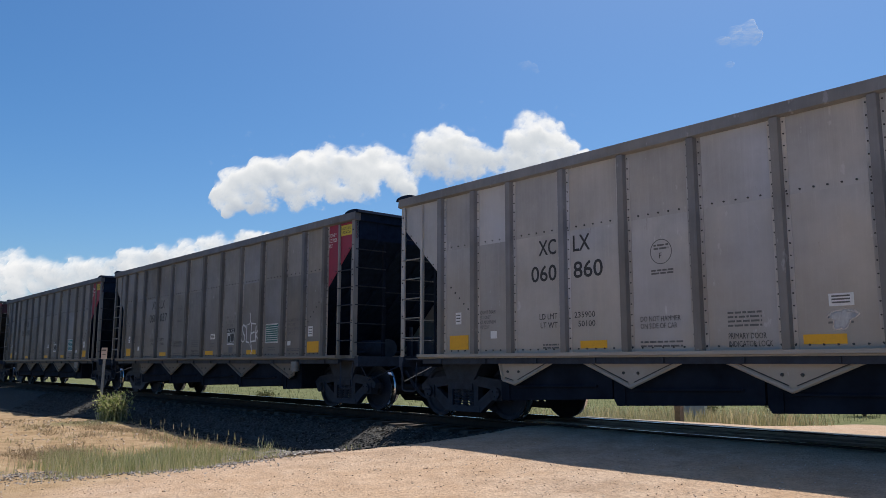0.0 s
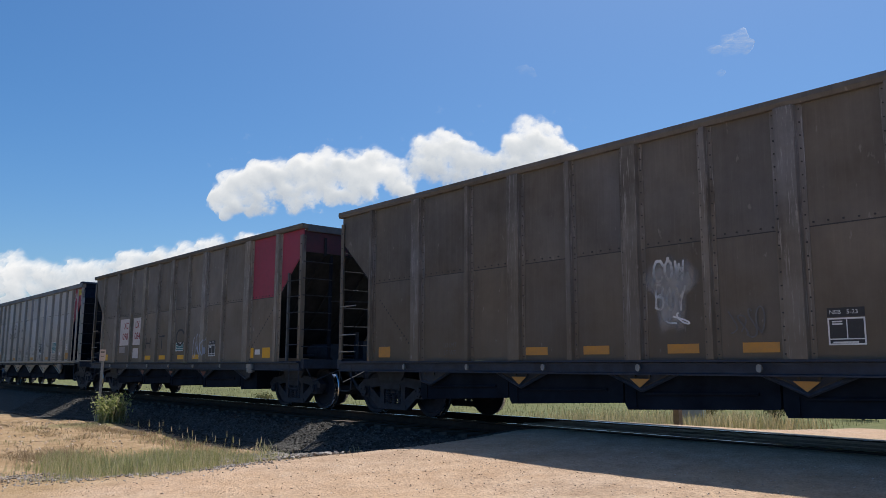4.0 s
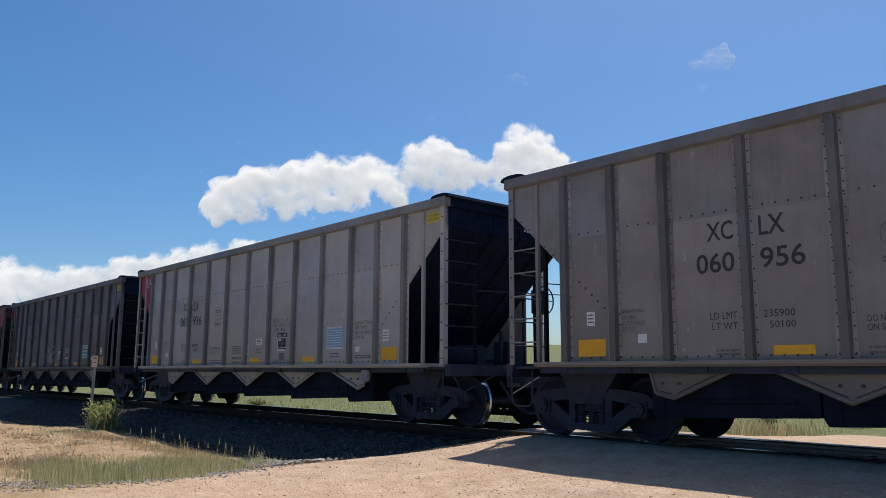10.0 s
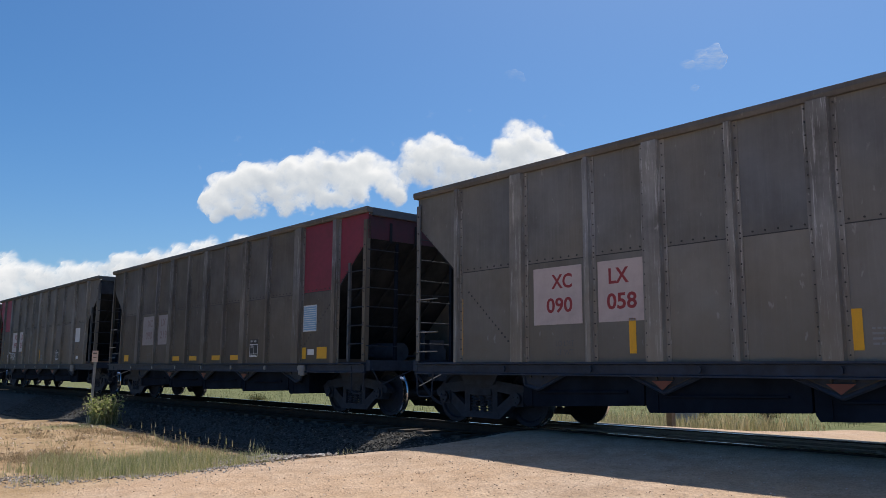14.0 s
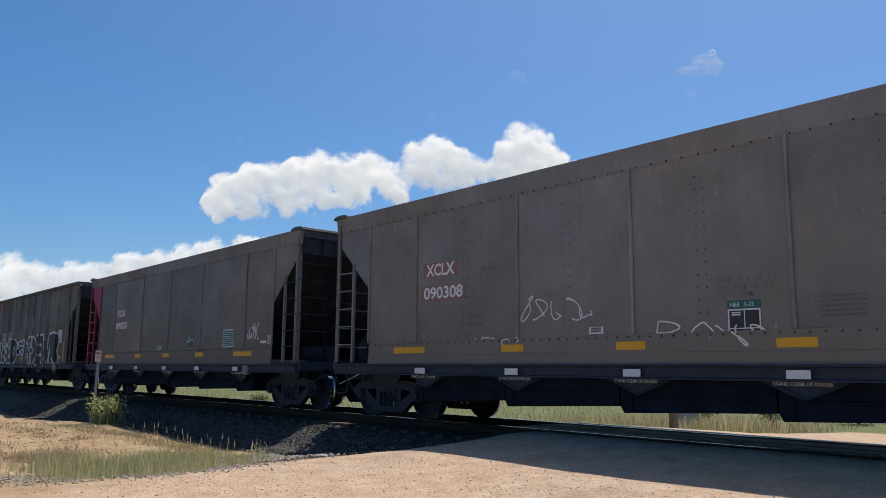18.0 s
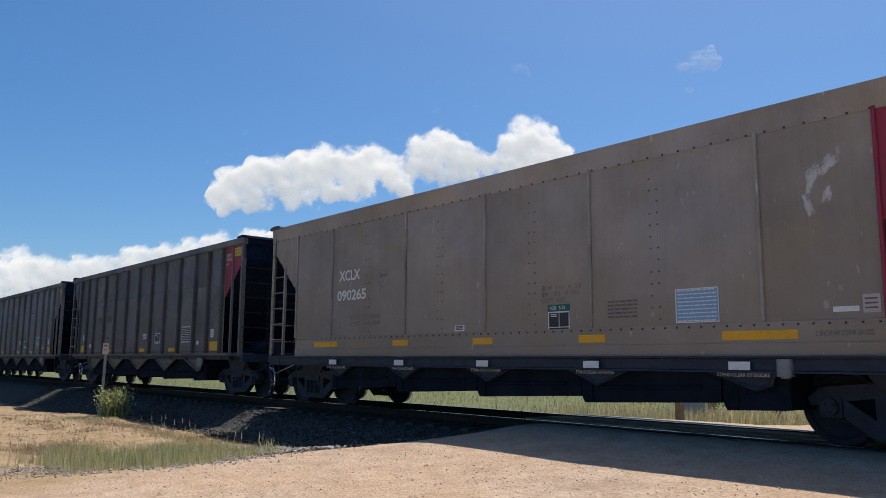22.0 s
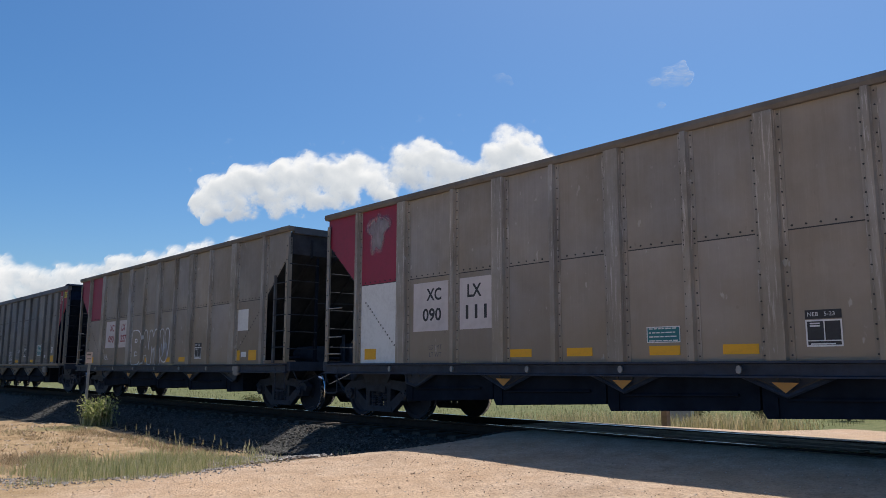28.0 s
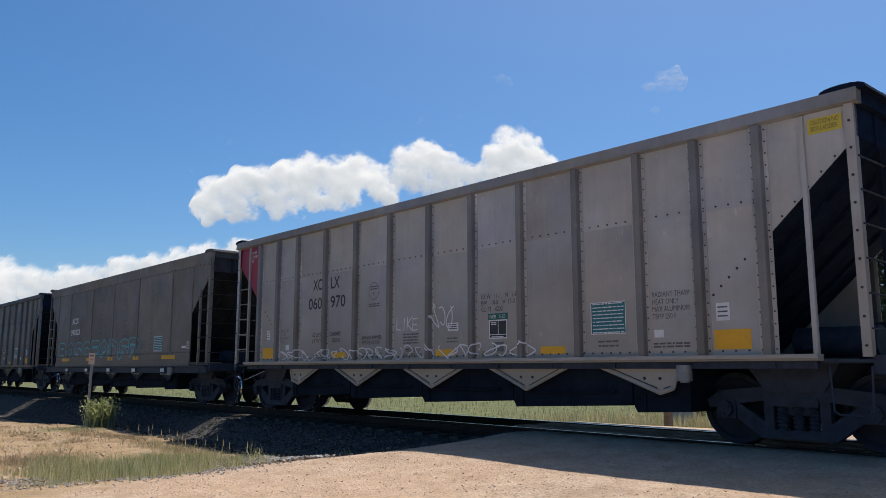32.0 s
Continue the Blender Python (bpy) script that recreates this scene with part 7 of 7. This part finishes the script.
STUMP_X, STUMP_Y = -10.05, 15.4
stump = thing("timber_post", (STUMP_X, STUMP_Y, ground_z(STUMP_X, STUMP_Y) - 0.05), "short weathered timber post beside the road beyond the track", "post")
put("post", Shape().box(-0.07, 0.07, -0.07, 0.07, 0, 0.95).mesh("post", [WEATHERED]), stump)
put("cap", Shape().prism([(-0.07, 0.952), (0.07, 0.952), (0.0, 0.99)], -0.07, 0.07).mesh("cap", [WEATHERED]), stump)
shrub(-12.2, 24.0, 1.3, 1.5, 1, "leafy green shrub beside the road beyond the track")
shrub(-13.8, 22.6, 0.8, 1.2, 2, "low green shrub in tall grass")
shrub(-10.6, 26.5, 1.1, 1.6, 3, "leafy green shrub at the edge of the road")
shrub(-27.0, 49.0, 1.9, 2.6, 4, "rounded shrub in the meadow")
shrub(-21.75, 7.1, 0.72, 0.85, 9, "leafy green weed grown up round the marker post", WEED)
shrub(-33.0, 17.5, 0.35, 0.5, 5, "small dark shrub in the meadow")

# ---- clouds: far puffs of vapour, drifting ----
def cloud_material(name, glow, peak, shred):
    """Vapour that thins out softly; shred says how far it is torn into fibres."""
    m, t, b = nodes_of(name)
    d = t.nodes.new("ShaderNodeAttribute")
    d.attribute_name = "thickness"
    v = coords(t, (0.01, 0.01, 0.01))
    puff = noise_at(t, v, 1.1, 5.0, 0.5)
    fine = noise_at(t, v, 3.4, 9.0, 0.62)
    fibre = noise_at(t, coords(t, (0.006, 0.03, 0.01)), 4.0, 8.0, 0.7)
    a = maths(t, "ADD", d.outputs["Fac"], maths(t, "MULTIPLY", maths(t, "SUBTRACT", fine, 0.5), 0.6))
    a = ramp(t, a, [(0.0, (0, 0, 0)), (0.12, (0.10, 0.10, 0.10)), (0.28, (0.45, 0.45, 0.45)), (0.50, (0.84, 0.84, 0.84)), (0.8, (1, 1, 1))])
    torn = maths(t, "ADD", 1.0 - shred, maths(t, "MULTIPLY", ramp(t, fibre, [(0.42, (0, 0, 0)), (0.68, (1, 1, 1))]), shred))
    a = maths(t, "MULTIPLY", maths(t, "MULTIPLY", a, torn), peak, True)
    # sunlit tops and grey undersides are painted into the glow
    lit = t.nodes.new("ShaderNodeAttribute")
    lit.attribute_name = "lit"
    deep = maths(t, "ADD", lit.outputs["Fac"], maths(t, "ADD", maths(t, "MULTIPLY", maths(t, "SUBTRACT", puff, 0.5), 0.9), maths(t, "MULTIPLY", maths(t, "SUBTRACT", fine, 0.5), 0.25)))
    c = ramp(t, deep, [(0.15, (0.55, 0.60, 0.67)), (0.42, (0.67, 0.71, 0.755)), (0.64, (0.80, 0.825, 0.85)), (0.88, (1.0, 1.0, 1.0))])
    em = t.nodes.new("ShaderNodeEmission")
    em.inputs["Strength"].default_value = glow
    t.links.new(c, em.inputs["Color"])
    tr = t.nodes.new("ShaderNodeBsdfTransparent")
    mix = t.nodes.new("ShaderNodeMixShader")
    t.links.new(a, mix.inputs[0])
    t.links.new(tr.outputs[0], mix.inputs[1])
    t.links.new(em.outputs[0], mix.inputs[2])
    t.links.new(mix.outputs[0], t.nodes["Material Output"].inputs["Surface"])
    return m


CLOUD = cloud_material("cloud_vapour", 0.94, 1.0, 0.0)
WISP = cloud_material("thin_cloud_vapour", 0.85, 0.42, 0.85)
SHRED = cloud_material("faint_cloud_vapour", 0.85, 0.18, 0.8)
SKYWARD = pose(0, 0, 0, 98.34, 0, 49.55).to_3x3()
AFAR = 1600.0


def cloud(lumps, mat, seed, label, thin=0.06):
    """Lumps of (across, up, size) in hundredths of the distance make a ragged puffy body."""
    cx = sum(l[0] for l in lumps) / len(lumps)
    cz = sum(l[1] for l in lumps) / len(lumps)
    x0, x1 = min(l[0] - l[2] * 1.6 for l in lumps), max(l[0] + l[2] * 1.6 for l in lumps)
    z0, z1 = min(l[1] - l[2] * 1.6 for l in lumps), max(l[1] + l[2] * 1.6 for l in lumps)
    step = 0.17
    nx, nz = int((x1 - x0) / step) + 1, int((z1 - z0) / step) + 1
    dens, lift = np.zeros((nz, nx)), np.zeros((nz, nx))
    for j in range(nz):
        for i in range(nx):
            x, z = x0 + i * step, z0 + j * step
            n = noise.fractal((x * 0.55, z * 0.62, seed), 0.62, 2.1, 8)
            wx, wz = x + 1.1 * noise.noise((x * 0.45, z * 0.45, seed + 3)), z + 0.9 * noise.noise((x * 0.45, z * 0.45, seed + 8))
            q = sum(max(0.0, 1 - ((wx - l[0]) / (l[2] * 1.35)) ** 2 - ((wz - l[1]) / (l[2] * 1.15)) ** 2) ** 3 for l in lumps) ** (1 / 3)
            share = [math.exp(-((x - l[0]) / 3.2) ** 2) for l in lumps]
            lift[j, i] = (z - sum(a * l[1] for a, l in zip(share, lumps)) / (sum(share) + 1e-9)) / 3.0
            ragged = 0.30 + 0.22 * min(1.0, max(0.0, 0.3 - lift[j, i]))
            dens[j, i] = q * 0.95 + ragged * n * min(1.0, 2.5 * q) - thin - 0.13 * min(1.2, max(0.0, -lift[j, i] - 0.15))
    # high sun painted in: what faces up is bright, hollows and undersides are greyer
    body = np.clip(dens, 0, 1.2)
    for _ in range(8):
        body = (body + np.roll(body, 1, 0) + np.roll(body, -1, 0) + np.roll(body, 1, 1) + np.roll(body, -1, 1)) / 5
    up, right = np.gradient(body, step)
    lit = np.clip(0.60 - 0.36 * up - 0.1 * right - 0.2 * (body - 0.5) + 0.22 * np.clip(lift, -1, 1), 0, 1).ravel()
    unit = AFAR / 100
    v = [((x0 + i * step - cx) * unit, (z0 + j * step - cz) * unit, 6.0 * max(0.0, dens[j, i]) * unit * 0.4) for j in range(nz) for i in range(nx)]
    f = [(j * nx + i, j * nx + i + 1, (j + 1) * nx + i + 1, (j + 1) * nx + i) for j in range(nz - 1) for i in range(nx - 1) if max(dens[j, i], dens[j + 1, i], dens[j, i + 1], dens[j + 1, i + 1]) > -0.40]
    used = sorted({k for q in f for k in q})
    back = {k: n for n, k in enumerate(used)}
    me = bpy.data.meshes.new("cloud")
    me.from_pydata([v[k] for k in used], [], [tuple(back[k] for k in q) for q in f])
    me.shade_smooth()
    at = me.attributes.new("thickness", "FLOAT", "POINT")
    flat = dens.ravel()
    at.data.foreach_set("value", [float(flat[k]) for k in used])
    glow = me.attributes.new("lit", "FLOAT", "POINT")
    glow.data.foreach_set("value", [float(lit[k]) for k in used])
    me.materials.append(mat)
    ob = put("cloud", me)
    ob.visible_shadow = False
    tagged(ob, label, "cloud", "clouds", "structure")
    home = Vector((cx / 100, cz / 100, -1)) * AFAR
    return ob, home


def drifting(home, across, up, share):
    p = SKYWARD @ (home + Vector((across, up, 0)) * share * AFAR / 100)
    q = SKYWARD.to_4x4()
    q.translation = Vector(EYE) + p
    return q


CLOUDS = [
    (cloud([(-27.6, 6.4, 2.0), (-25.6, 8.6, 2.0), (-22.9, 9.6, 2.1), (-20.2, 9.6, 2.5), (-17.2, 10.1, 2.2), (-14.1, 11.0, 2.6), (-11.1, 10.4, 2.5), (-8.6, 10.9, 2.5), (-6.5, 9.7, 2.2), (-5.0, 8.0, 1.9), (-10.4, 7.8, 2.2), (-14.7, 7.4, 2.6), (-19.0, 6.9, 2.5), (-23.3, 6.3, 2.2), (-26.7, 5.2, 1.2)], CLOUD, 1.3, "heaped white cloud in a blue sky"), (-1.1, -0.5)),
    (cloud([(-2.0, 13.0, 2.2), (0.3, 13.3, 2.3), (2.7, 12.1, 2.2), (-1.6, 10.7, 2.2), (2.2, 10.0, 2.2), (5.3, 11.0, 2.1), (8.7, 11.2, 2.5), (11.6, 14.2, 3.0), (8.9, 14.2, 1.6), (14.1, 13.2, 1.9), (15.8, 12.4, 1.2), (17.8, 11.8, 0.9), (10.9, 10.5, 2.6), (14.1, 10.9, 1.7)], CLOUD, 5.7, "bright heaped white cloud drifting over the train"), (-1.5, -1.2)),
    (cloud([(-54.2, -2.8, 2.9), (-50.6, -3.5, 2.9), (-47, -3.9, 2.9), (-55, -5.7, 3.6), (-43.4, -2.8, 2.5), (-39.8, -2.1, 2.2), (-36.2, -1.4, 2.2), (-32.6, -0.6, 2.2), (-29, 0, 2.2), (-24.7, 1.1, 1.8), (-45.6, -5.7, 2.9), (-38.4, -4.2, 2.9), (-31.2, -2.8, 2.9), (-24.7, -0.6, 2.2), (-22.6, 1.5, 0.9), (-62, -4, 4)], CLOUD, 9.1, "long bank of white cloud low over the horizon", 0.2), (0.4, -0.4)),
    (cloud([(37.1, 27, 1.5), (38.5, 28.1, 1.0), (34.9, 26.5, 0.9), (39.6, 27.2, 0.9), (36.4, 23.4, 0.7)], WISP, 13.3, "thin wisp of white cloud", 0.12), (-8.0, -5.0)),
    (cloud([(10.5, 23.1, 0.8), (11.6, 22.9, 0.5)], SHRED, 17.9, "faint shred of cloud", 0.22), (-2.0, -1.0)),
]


# ---- what moves: the train rolls, its wheels turn, the clouds drift ----
def motions():
    for n, car in CARS:
        walk(car, [(k * 0.5, pose(train_at(k * 0.5) - n * CAR + HALF, TRACK_Y, 0)) for k in range(65)])
    for dx, sets in WHEELS.items():
        first = sets[0]
        walk(first, [(k / FPS, pose(dx, 0, 0.457, 0, math.degrees(train_at(k / FPS) / 0.457) % 360, 0)) for k in range(32 * FPS + 1)])
        act, slot = first.animation_data.action, first.animation_data.action_slot
        for ob in sets[1:]:
            ob.rotation_mode = "QUATERNION"
            ob.animation_data_create()
            ob.animation_data.action = act
            ob.animation_data.action_slot = slot
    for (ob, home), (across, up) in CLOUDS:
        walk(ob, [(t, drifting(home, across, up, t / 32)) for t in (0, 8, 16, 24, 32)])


motions()
